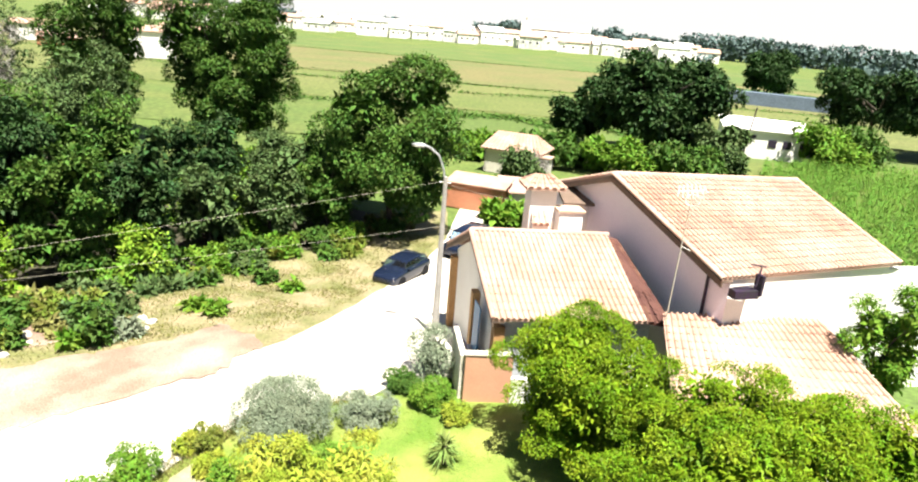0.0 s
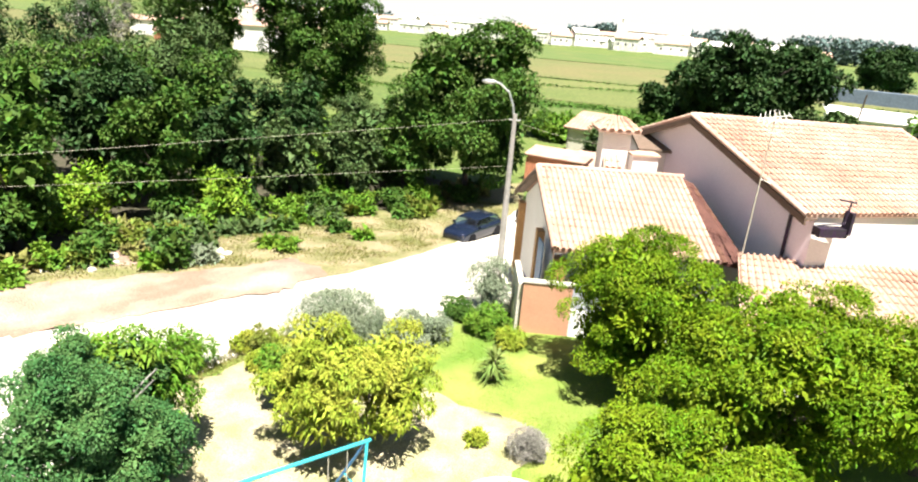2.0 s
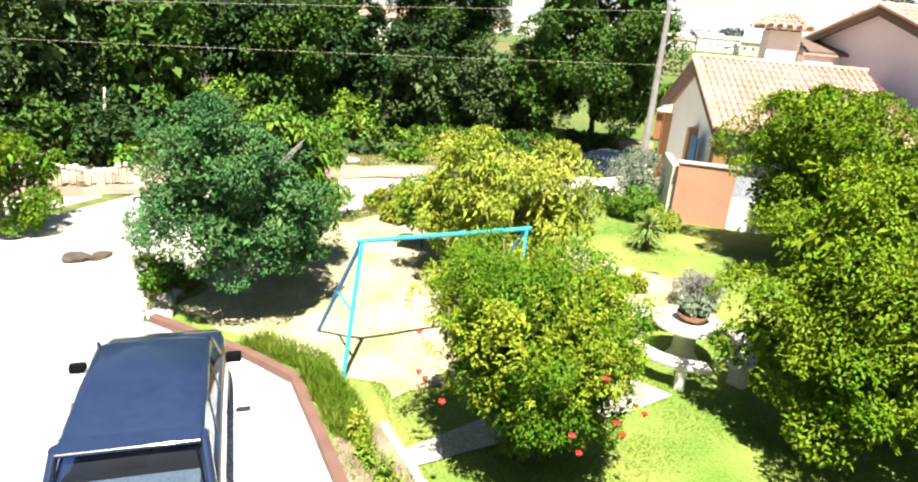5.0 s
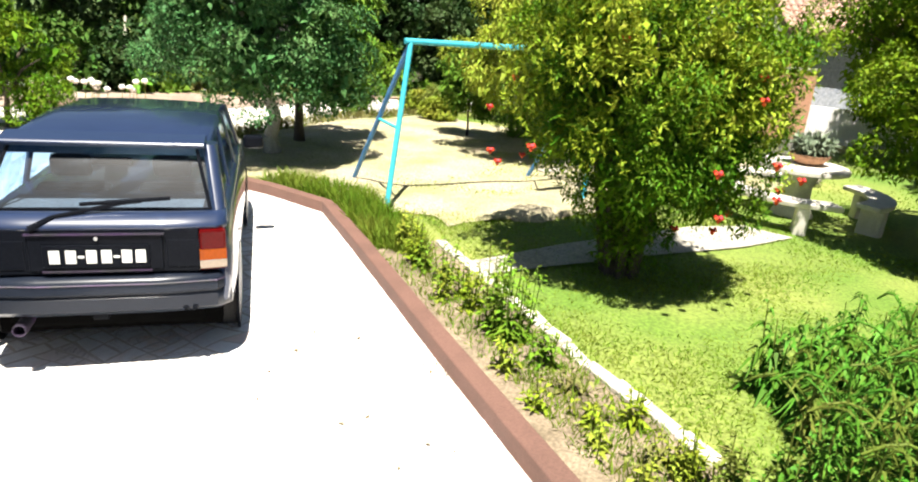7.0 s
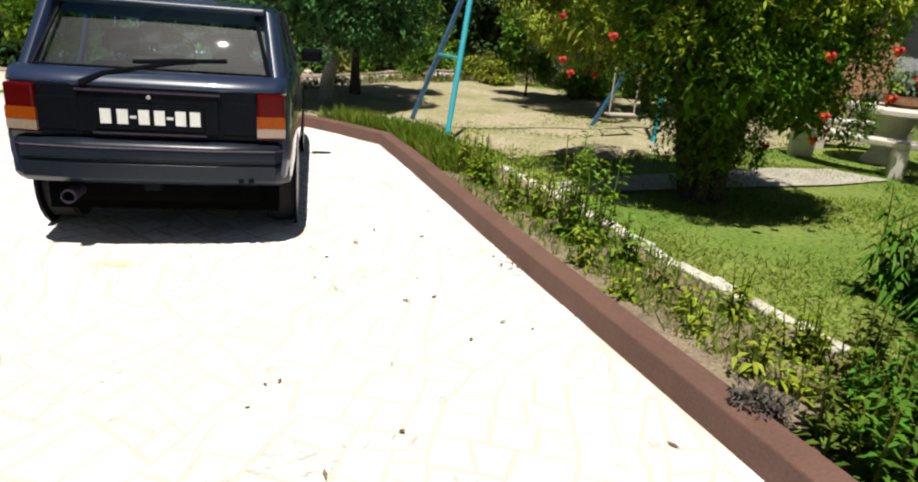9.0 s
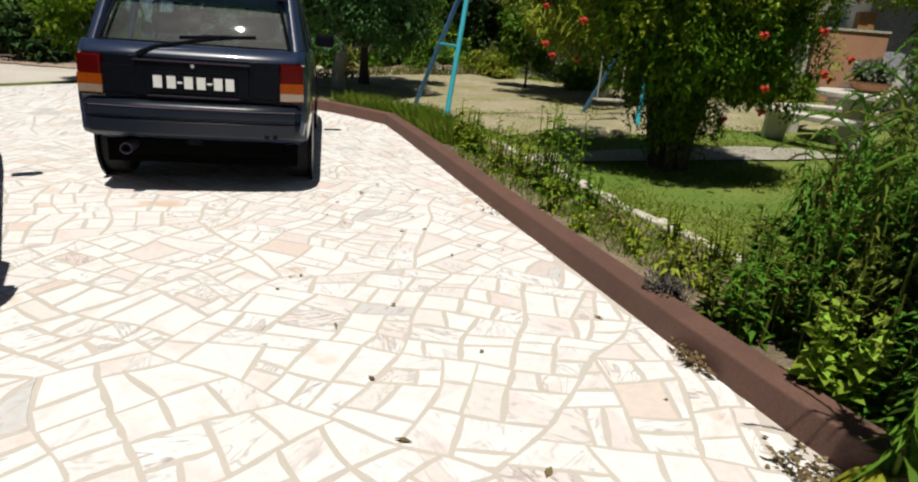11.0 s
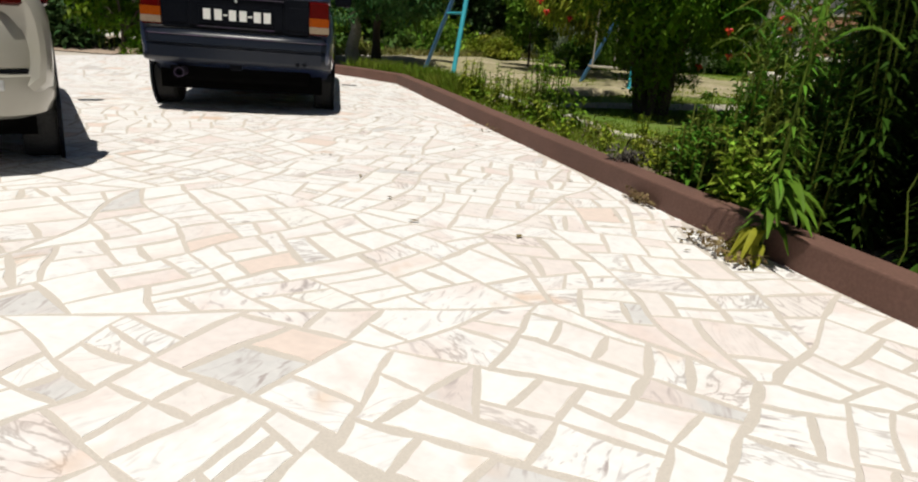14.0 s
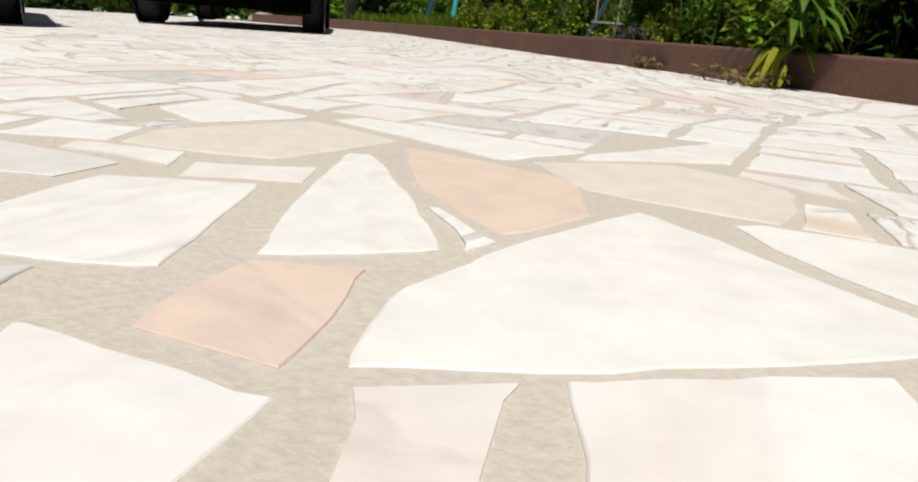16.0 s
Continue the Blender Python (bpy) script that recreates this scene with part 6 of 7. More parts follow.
for x, y, w, d_, h, m_, lb in ((-100, 178, 12, 8, 7, "white", "white house wall glimpsed behind the wood"), (-152, 205, 16, 6, 5, "white", "white house behind the wood"), (-135, 190, 11, 5, 2.6, "brick", "red lorry body parked behind the wood"), (-120, 240, 20, 9, 6, "white", "white house behind the wood")):
    t = thing("far_house", (x, y, gz(0, 200)), lb, "house", rz=28)
    part("wall", box(bmesh.new(), (w, d_, h)), M[m_], t)
    part("roof", slab_quad(bmesh.new(), (-w / 2 - 0.4, 0, h + 1.4), (w / 2 + 0.4, 0, h + 1.4), (w / 2 + 0.4, -d_ / 2 - 0.5, h), (-w / 2 - 0.4, -d_ / 2 - 0.5, h), 0.2), M["tile"], t)

# maize field beside the house
MAIZE = [(19.5, 34), (75, 50), (80, 92), (33, 86), (24, 62)]
pts = scatter(MAIZE, 7500)
n = 9
b_ = np.repeat(pts, n, 0) + np.stack([np.zeros(len(pts) * n), np.zeros(len(pts) * n), np.tile(np.linspace(0.3, 1.9, n), len(pts))], 1)
az = RNG.uniform(0, 6.28, len(b_))
wy = np.stack([np.cos(az), np.sin(az), RNG.uniform(0.5, 1.4, len(b_))], 1)
wy /= np.linalg.norm(wy, axis=1)[:, None]
tagged(part("maize_field", np_mesh("maize_field", leaf_arrays(b_, wy, np.tile([[0, 0, 1.0]], (len(b_), 1)) + 0.2 * unit(len(b_)), RNG.uniform(0.6, 1.0, len(b_)), np.full(len(b_), 0.11), 0.5), quads(len(b_))), M["corn"]),
       "dense standing green maize field", "crop", kind="stuff")
# hedge lines and tufts between the fields
HEDGES = [((-70, 128), (60, 112)), ((-20, 120), (30, 108)), ((-120, 170), (80, 150)), ((-380, 206), (120, 170)), ((-470, 331), (170, 272)), ((60, 262), (210, 205))]
hp = []
for (x0, y0), (x1, y1) in HEDGES:
    m_ = 3000
    u = RNG.uniform(0, 1, m_)
    q = np.stack([x0 + (x1 - x0) * u, y0 + (y1 - y0) * u + RNG.normal(0, 1.6, m_) + 3 * np.sin(u * 21)], 1)
    hp.append(np.concatenate([q, (gz_np(q[:, 0], q[:, 1]) + RNG.uniform(0.0, 0.35, m_))[:, None]], 1))
hp = np.concatenate(hp)
tagged(part("hedge_row", np_mesh("hedge_row", leaf_arrays(hp, unit(len(hp)) * [1, 1, 0.4], unit(len(hp)) * 0.5 + [0, 0, 1.0], RNG.uniform(0.4, 0.9, len(hp)), RNG.uniform(0.3, 0.6, len(hp)), 0.0), quads(len(hp))), M["wood1"]),
       "low rough strips of weeds between the fields", "hedge", kind="stuff")

# ---- village and woods on the horizon ----
rnd = random.Random(21)
vz = gz(0, 600)


def village_house(x, y, w, d_, h, roofed, rz):
    t = thing("village_house", (x, y, vz), "small white village house far across the fields", "house", "village houses", rz=rz)
    part("wall", box(bmesh.new(), (w, d_, h)), M["village"], t)
    bm = bmesh.new()
    r0, r1 = (-w / 2 - 0.5, 0, h + d_ * 0.25), (w / 2 + 0.5, 0, h + d_ * 0.25)
    slab_quad(bm, r0, r1, (w / 2 + 0.5, -d_ / 2 - 0.5, h), (-w / 2 - 0.5, -d_ / 2 - 0.5, h), 0.3)
    slab_quad(bm, r0, r1, (w / 2 + 0.5, d_ / 2 + 0.5, h), (-w / 2 - 0.5, d_ / 2 + 0.5, h), 0.3)
    part("roof", bm, M["tile"] if roofed else M["village"], t)
    for k in range(3):
        part("window", box(bmesh.new(), (1.4, 0.2, 1.5), at=(-w * 0.3 + k * w * 0.3, -d_ / 2 - 0.02, h * 0.45)), M["iron"], t)


for i in range(190):
    u = (i % 95) / 94
    x = -330 + 470 * u + rnd.gauss(0, 7)
    y = (600 if i < 95 else 520) + 70 * math.sin(u * 3) + rnd.uniform(-40, 60)
    village_house(x, y, rnd.uniform(10, 26), rnd.uniform(8, 14), rnd.uniform(5, 12), rnd.random() < 0.4, rnd.uniform(-25, 25))
chz = thing("church", (2, 680, vz), "pale village church with a square bell tower", "church", rz=-6)
part("nave", box(bmesh.new(), (56, 18, 16), at=(34, 0, 0)), M["village"], chz)
part("tower", box(bmesh.new(), (10, 10, 26)), M["village"], chz)
part("spire", lathe(bmesh.new(), [(6.5, 26), (4, 29), (0.4, 33)], 4), M["cream"], chz)
part("roof", slab_quad(bmesh.new(), (6, 0, 22), (62, 0, 22), (62, -9.6, 16), (6, -9.6, 16), 0.4), M["cream"], chz)
for k in range(5):
    part("window", box(bmesh.new(), (2, 0.3, 5), at=(13 + k * 10, -9.1, 6)), M["iron"], chz)


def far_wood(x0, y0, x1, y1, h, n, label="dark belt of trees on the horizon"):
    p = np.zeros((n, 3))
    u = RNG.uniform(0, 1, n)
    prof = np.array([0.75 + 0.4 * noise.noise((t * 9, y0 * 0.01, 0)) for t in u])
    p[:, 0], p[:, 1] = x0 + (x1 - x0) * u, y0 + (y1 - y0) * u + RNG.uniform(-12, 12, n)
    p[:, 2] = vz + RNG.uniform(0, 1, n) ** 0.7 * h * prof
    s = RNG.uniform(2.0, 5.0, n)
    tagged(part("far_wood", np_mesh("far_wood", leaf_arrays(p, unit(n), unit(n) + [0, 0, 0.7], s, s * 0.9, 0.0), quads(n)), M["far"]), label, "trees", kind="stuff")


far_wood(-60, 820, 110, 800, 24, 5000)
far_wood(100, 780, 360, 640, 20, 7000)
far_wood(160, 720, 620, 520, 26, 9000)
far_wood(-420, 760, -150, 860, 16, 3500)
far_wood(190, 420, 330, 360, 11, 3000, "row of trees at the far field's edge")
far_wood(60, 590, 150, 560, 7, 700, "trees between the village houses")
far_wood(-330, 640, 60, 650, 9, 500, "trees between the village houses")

# ---- cars ----


def wheel(name, x, y, r, w, parent, rim_mat):
    t = part(name, lathe(bmesh.new(), [(r * 0.62, -w / 2), (r * 0.95, -w / 2), (r, -w * 0.35), (r, w * 0.35), (r * 0.95, w / 2), (r * 0.62, w / 2)], 28), M["rubber"], parent)
    t.matrix_local = pose(x, y, r, 0, 90, 0)
    bm = lathe(bmesh.new(), [(r * 0.63, -w * 0.42), (r * 0.6, -w * 0.3), (r * 0.2, -w * 0.36), (r * 0.2, w * 0.36), (r * 0.6, w * 0.3), (r * 0.63, w * 0.42)], 20)
    part("rim", bm, rim_mat, t)
    return t


def car(name, at, rz, label, paint, L, W, H, belt, wheel_r, rear_glass, front_cut, roof_rear, hood, style):
    """A car that faces +y, its rear bumper at y = 0. belt: height of the window line; roof from roof_rear to L - front_cut."""
    t = thing(name, at, label, "car", rz=rz)
    hw = W / 2
    # lower body: sections along the length
    half = ((0.80, 0.0), (0.92, 0.03), (0.98, 0.12), (0.997, 0.32), (1.0, 0.52), (0.992, 0.70), (0.97, 0.85), (0.935, 0.95), (0.87, 1.0))
    secs = []
    for y, wk, z0, z1 in ((0.035, 0.86, 0.50, belt - 0.10), (0.0, 0.92, 0.46, belt - 0.07), (0.015, 0.95, 0.43, belt - 0.045), (0.07, 0.975, 0.41, belt - 0.02), (0.18, 0.99, 0.38, belt - 0.005), (0.42, 1.0, 0.30, belt), (0.9, 1.0, 0.2, belt), (L * 0.5, 1.0, 0.2, belt - 0.01),
                          (L - hood - 0.15, 1.0, 0.2, belt - 0.02), (L - hood * 0.5, 0.99, 0.2, belt - 0.07), (L - 0.25, 0.96, 0.22, belt - 0.14), (L - 0.09, 0.91, 0.27, belt - 0.20), (L - 0.02, 0.85, 0.34, belt - 0.27), (L, 0.78, 0.42, belt - 0.32)):
        w = hw * wk
        right = [(w * fx, y, z0 + (z1 - z0) * fz) for fx, fz in half]
        secs.append([(-x, yy, z) for x, yy, z in right] + right[::-1])
    body = part("body", loft(bmesh.new(), secs), paint, t, smooth="soft")
    # greenhouse
    ry, fy = roof_rear, L - front_cut
    b0, b1 = rear_glass, L - hood - 0.1
    wt, wb = hw * 0.79, hw * 0.91
    zt = H - 0.04
    lo = {"rl": (-wb * 0.97, b0, belt - 0.02), "rr": (wb * 0.97, b0, belt - 0.02), "fl": (-wb, b1, belt - 0.04), "fr": (wb, b1, belt - 0.04)}
    hi = {"rl": (-wt, ry, zt), "rr": (wt, ry, zt), "fl": (-wt * 0.98, fy, zt - 0.02), "fr": (wt * 0.98, fy, zt - 0.02)}
    bm = bmesh.new()
    rs = []
    for y, w, z in ((ry - 0.02, wt * 0.98, zt - 0.02), (ry + 0.05, wt * 1.0, zt + 0.015), ((ry + fy) / 2, wt * 1.02, H), (fy - 0.1, wt * 1.0, zt + 0.005), (fy + 0.02, wt * 0.97, zt - 0.035)):
        rs.append([(-w, y, z - 0.07), (-w * 0.985, y, z - 0.04), (-w * 0.94, y, z - 0.015), (-w * 0.8, y, z), (-w * 0.4, y, z + 0.01), (0, y, z + 0.014), (w * 0.4, y, z + 0.01), (w * 0.8, y, z), (w * 0.94, y, z - 0.015), (w * 0.985, y, z - 0.04), (w, y, z - 0.07), (0, y, z - 0.07)])
    loft(bm, rs)
    part("roof", bm, paint, t, smooth="soft")

    def pillar(a, b, r):
        bm = bmesh.new()
        a, b = Vector(a), Vector(b)
        d = b - a
        s = Vector((r * 0.75, 0, 0))
        u = Vector((0, r * 1.3, 0))
        ring = [s * (1.15 * math.cos(math.tau * (i + 0.5) / 12)) + u * (1.05 * math.sin(math.tau * (i + 0.5) / 12)) for i in range(12)]
        loft(bm, [[a + q for q in ring], [b + q for q in ring]])
        part("pillar", bm, paint, t, smooth="soft")

    for k in ("rl", "rr", "fl", "fr"):
        pillar(lo[k], hi[k], 0.058 if k[0] == "r" else 0.028)
    mids = [0.36, 0.68] if style == "estate" else [0.5]
    for u in mids:
        for s in (("rl", "fl"), ("rr", "fr")):
            pillar(Vector(lo[s[0]]).lerp(Vector(lo[s[1]]), u), Vector(hi[s[0]]).lerp(Vector(hi[s[1]]), u), 0.025)

    def pane(nm, q, bulge=0.012):
        """A curved pane: a grid over the four corners that swells outwards."""
        a, b, c, d = (Vector(p) for p in q)
        out = (b - a).cross(d - a).normalized()
        if out.dot((a + c) / 2 - Vector((0, L * 0.5, belt))) < 0:
            out = -out
        bm = bmesh.new()
        g_ = [[bm.verts.new(a.lerp(b, i / 10).lerp(d.lerp(c, i / 10), j / 6) + out * bulge * math.sin(math.pi * i / 10) ** 0.7 * math.sin(math.pi * j / 6) ** 0.7) for i in range(11)] for j in range(7)]
        for j in range(6):
            for i in range(10):
                bm.faces.new((g_[j][i], g_[j][i + 1], g_[j + 1][i + 1], g_[j + 1][i]))
        bmesh.ops.solidify(bm, geom=bm.faces[:], thickness=0.005)
        g = part(nm, bm, M["glass"], t, smooth="soft")
        g.visible_shadow = False

    pane("rear_window", (lo["rl"], lo["rr"], hi["rr"], hi["rl"]), 0.014), pane("windscreen", (lo["fl"], lo["fr"], hi["fr"], hi["fl"]))
    pane("side_window", (lo["rl"], lo["fl"], hi["fl"], hi["rl"])), pane("side_window", (lo["rr"], lo["fr"], hi["fr"], hi["rr"]))
    # seats inside
    for sx in (-0.34, 0.34):
        for sy in ((b0 + b1) / 2 + 0.35, (b0 + b1) / 2 - 0.55):
            bm = box(bmesh.new(), (0.5, 0.16, 0.46), pose(sx, sy, belt - 0.42, 12, 0, 0))
            box(bm, (0.27, 0.1, 0.17), pose(sx, sy - 0.1, belt + 0.10, 12, 0, 0))
            part("seat", bm, M["seat"], t, bevel=0.04)
    bm = bmesh.new()
    ring = [Vector((0.185 * math.cos(math.tau * i / 20), 0.05 * math.sin(math.tau * i / 20), 0.18 * math.sin(math.tau * i / 20))) for i in range(21)]
    for p, q in zip(ring, ring[1:]):
        tube(bm, p, q, 0.016, n=6)
    bm.transform(Matrix.Translation((-0.34, b1 - 0.55, belt + 0.0)))
    part("steering_wheel", bm, M["black"], t)
    for x in (-hw + 0.1, hw - 0.1):
        wheel("wheel", x, 0.72 if style == "estate" else 0.62, wheel_r, 0.19, t, M["steel"])
        wheel("wheel", x, L - 0.85, wheel_r, 0.19, t, M["steel"])
    # underbody near black in place of the shade beneath, black discs for the arches
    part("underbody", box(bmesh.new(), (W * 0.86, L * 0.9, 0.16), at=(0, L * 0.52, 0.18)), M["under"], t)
    for x in (-hw, hw):
        for y in ((0.72 if style == "estate" else 0.62), L - 0.85):
            bm = bmesh.new()
            bmesh.ops.create_cone(bm, cap_ends=True, segments=24, radius1=wheel_r + 0.06, radius2=wheel_r + 0.06, depth=0.02, matrix=pose(x * 0.992, y, wheel_r + 0.02, 0, 90, 0))
            part("wheel_arch", bm, M["black"], t)
    for s in (-1, 1):
        bm = box(bmesh.new(), (0.2, 0.12, 0.13), pose(s * (hw + 0.09), b1 - 0.28, belt - 0.02))
        part("wing_mirror", bm, M["black"], t, bevel=0.03)
        part("headlamp", box(bmesh.new(), (0.36, 0.06, 0.15), pose(s * (hw - 0.3), L - 0.06, belt - 0.42)), M["lampclear"], t, bevel=0.02)
    return t, body


CAR_RZ = math.degrees(math.atan2(0.652, 0.759))
u_, f_ = Vector((0.759, 0.652, 0)), Vector((-0.652, 0.759, 0))
rear = Vector((-3.32, 2.06, 0)) - f_ * 0.06 + u_ * 0.015
rear.z = gz(rear.x, rear.y)
kad, kbody = car("estate_car", rear, CAR_RZ, "blue-black older estate car parked on the paving", M["carblack"], 4.2, 1.63, 1.50, 1.01, 0.285, 0.17, 1.55, 0.52, 1.05, "estate")
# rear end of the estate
# added near-black box, stands in for the shade under the tail
part("under_tail_box", box(bmesh.new(), (1.2, 0.7, 0.16), at=(0, 0.5, 0.26)), M["under"], kad, bevel=0.04)
for s in (-1, 1):
    lamp = part("tail_lamp", box(bmesh.new(), (0.165, 0.12, 0.275), pose(s * 0.672, 0.030, 0.722, 0, 0, s * 10)), M["lampred"], kad, "red tail lamp", bevel=0.015)
    part("indicator", box(bmesh.new(), (0.167, 0.12, 0.07), pose(s * 0.6712, 0.026, 0.795, 0, 0, s * 10)), M["lamporange"], lamp, "amber lens")
    part("reverse_lens", box(bmesh.new(), (0.167, 0.12, 0.055), pose(s * 0.6712, 0.026, 0.738, 0, 0, s * 10)), M["lampclear"], lamp, "clear lens")
part("tailgate_panel", box(bmesh.new(), (1.19, 0.05, 0.295), at=(0, 0.0, 0.71)), M["black"], kad, "black tailgate panel", bevel=0.01)
for s in (-1, 1):
    part("panel_insert", box(bmesh.new(), (0.20, 0.012, 0.19), at=(s * 0.5, -0.024, 0.745)), M["black"], kad, bevel=0.006)
part("plate_recess", box(bmesh.new(), (0.76, 0.03, 0.25), at=(0, -0.022, 0.735)), M["black"], kad, bevel=0.008)
for x, w, z in ((0, 0.78, 0.972), (0, 0.62, 0.73)):
    part("recess_trim", box(bmesh.new(), (w, 0.03, 0.011), at=(x, -0.034, z)), M["iron"], kad, "thin dull trim line")
plate = part("number_plate", box(bmesh.new(), (0.60, 0.015, 0.145), at=(0, -0.042, 0.762)), M["black"], kad, "black number plate with plain white bars", bevel=0.003)
for x in (-0.235, -0.145, -0.03, 0.055, 0.17, 0.25):
    part("bar", box(bmesh.new(), (0.058, 0.004, 0.085), at=(x, -0.052, 0.792)), M["platewhite"], plate)
for x in (-0.088, 0.112):
    part("bar", box(bmesh.new(), (0.035, 0.004, 0.014), at=(x, -0.052, 0.827)), M["platewhite"], plate)
part("tailgate_lock", lathe(bmesh.new(), [(0.012, 0.0), (0.012, 0.012), (0.008, 0.014)], 12), M["steel"], kad).matrix_local = pose(0, -0.038, 0.95, 90, 0, 0)
SPAN = ((-0.79, 0.25), (-0.785, 0.05), (-0.70, -0.05), (-0.35, -0.09), (0.35, -0.09), (0.70, -0.05), (0.785, 0.05), (0.79, 0.25))
RIM = ((0.12, 0.42), (0.05, 0.435), (0.015, 0.47), (0.01, 0.56), (0.022, 0.572), (0.022, 0.58), (0.0, 0.592), (0.0, 0.65), (0.012, 0.672), (0.03, 0.69), (0.08, 0.70), (0.14, 0.70), (0.16, 0.42))
bm = loft(bmesh.new(), [[(x, yo + yy, z) for yy, z in RIM] for x, yo in SPAN])
bump = part("rear_bumper", bm, M["bumper"], kad, "dark wraparound rear bumper", smooth="soft")
bm = loft(bmesh.new(), [[(x, yo - 0.003, 0.65), (x, yo - 0.005, 0.655), (x, yo + 0.003, 0.661), (x, yo + 0.02, 0.655)] for x, yo in SPAN[1:-1]])
part("bumper_strip", bm, M["iron"], bump, "dull metal trim strip")
part("tow_bracket", box(bmesh.new(), (0.1, 0.08, 0.07), at=(-0.02, 0.02, 0.385)), M["black"], bump, bevel=0.015)
for x in (0.5, 0.56):
    part("tow_loop", box(bmesh.new(), (0.035, 0.03, 0.03), at=(x, -0.055, 0.455)), M["black"], bump, bevel=0.008)
bm = lathe(bmesh.new(), [(0.033, 0.5), (0.033, 0.02), (0.035, 0.0), (0.041, 0.0), (0.042, 0.02), (0.042, 0.5)], 18)
bm.transform(pose(-0.48, -0.05, 0.345, -90, 0, 0))
part("exhaust_pipe", bm, M["iron"], kad, "dark exhaust pipe", smooth="soft")
# black disc added inside the pipe in place of its hollow's shade
part("pipe_mouth_dark", tube(bmesh.new(), (-0.48, 0.02, 0.345), (-0.48, 0.05, 0.345), 0.038), M["black"], kad)
# wiper: hub on the sill, arm lying across the glass, blade along it
bm = tube(bmesh.new(), (-0.36, -0.035, 1.01), (-0.24, 0.03, 1.07), 0.022, 0.016, 8)
tube(bm, (-0.24, 0.03, 1.07), (0.16, 0.10, 1.145), 0.013, n=6)
tube(bm, (-0.10, 0.085, 1.135), (0.42, 0.125, 1.165), 0.013, n=6), tube(bm, (0.05, 0.09, 1.14), (0.25, 0.105, 1.155), 0.021, 0.016, 6)
part("rear_wiper", bm, M["black"], kad)
bm = loft(bmesh.new(), [[(x, 0.40, 1.435), (x, 0.385, 1.46), (x, 0.40, 1.478), (x, 0.62, 1.5), (x, 0.62, 1.46)] for x in (-0.62, 0.62)])
part("roof_spoiler", bm, M["carblack"], kad, "dark lip over the rear window", bevel=0.008)
SILL = ((0.03, 0.985), (-0.012, 1.0), (-0.006, 1.022), (0.022, 1.05), (0.06, 1.075), (0.11, 1.088), (0.2, 1.04))
bm = loft(bmesh.new(), [[(x, yo + yy, z) for yy, z in SILL] for x, yo in ((-0.765, 0.06), (-0.70, 0.01), (-0.4, -0.012), (0.4, -0.012), (0.70, 0.01), (0.765, 0.06))])
part("tailgate_sill", bm, M["carblack"], kad, "glinting rounded sill under the rear window", smooth=True)
# rubber seal round the rear window
bm = bmesh.new()
for a_, b_ in (((-0.66, 0.15, 1.085), (0.66, 0.15, 1.085)), ((0.66, 0.15, 1.085), (0.56, 0.46, 1.445)), ((-0.66, 0.15, 1.085), (-0.56, 0.46, 1.445)), ((-0.56, 0.46, 1.445), (0.56, 0.46, 1.445))):
    tube(bm, a_, b_, 0.012, n=6)
part("window_seal", bm, M["black"], kad)
# shelf colour raised to stand in for glare low in the rear window
part("rear_shelf", box(bmesh.new(), (1.2, 0.36, 0.03), at=(0, 0.46, 1.02)), M["bluegrey"], kad, "grey parcel shelf, paler for the glare behind the glass")

# beige car beside it
ub, fb = Vector((0.46, 0.888, 0)), Vector((-0.888, 0.46, 0))
bc = Vector((-2.15, -0.2, 0)) - ub * 0.80 + Vector((0.03, 0.0, 0))
bc.z = gz(bc.x, bc.y)
bg_, bgb = car("hatchback_car", bc, math.degrees(math.atan2(0.888, 0.46)), "beige metallic hatchback parked on the paving", M["carbeige"], 4.1, 1.68, 1.52, 0.98, 0.30, 0.16, 1.5, 0.5, 0.95, "hatch")
SIDE = ((0.845, 0.78), (0.845, 0.45), (0.832, 0.26), (0.80, 0.12), (0.735, 0.02), (0.63, -0.045), (0.46, -0.085), (0.25, -0.105), (0.0, -0.11))
PLAN = [(-x, y) for x, y in SIDE] + list(SIDE[::-1][1:])


def wrapped(line, ring):
    """A band that follows the car's tail in plan: ring holds (inward offset, height) pairs."""
    secs = []
    for i, p in enumerate(line):
        a, b = line[max(0, i - 1)], line[min(len(line) - 1, i + 1)]
        d = Vector((b[0] - a[0], b[1] - a[1])).normalized()
        n = Vector((-d.y, d.x))
        secs.append([(p[0] + n.x * o, p[1] + n.y * o, z) for o, z in ring])
    return loft(bmesh.new(), secs)


bmp = part("rear_bumper", wrapped(PLAN, ((0.10, 0.30), (0.035, 0.325), (0.006, 0.39), (0.0, 0.46), (0.004, 0.515), (0.024, 0.53), (0.026, 0.55), (0.012, 0.565), (0.012, 0.64), (0.028, 0.73), (0.055, 0.80), (0.10, 0.85), (0.2, 0.86), (0.2, 0.30))), M["carbeige"], bg_, "beige moulded rear bumper", smooth="soft")
# black strip set in the groove, painting the shade of the crease
part("bumper_crease", wrapped(PLAN[1:-1], ((0.020, 0.531), (0.018, 0.549), (0.05, 0.549), (0.05, 0.531))), M["black"], bmp, "black strip for the shade in the bumper's crease")
for corner, lens in ((PLAN[2:6], PLAN[2:5]), (PLAN[-6:-2], PLAN[-5:-2])):
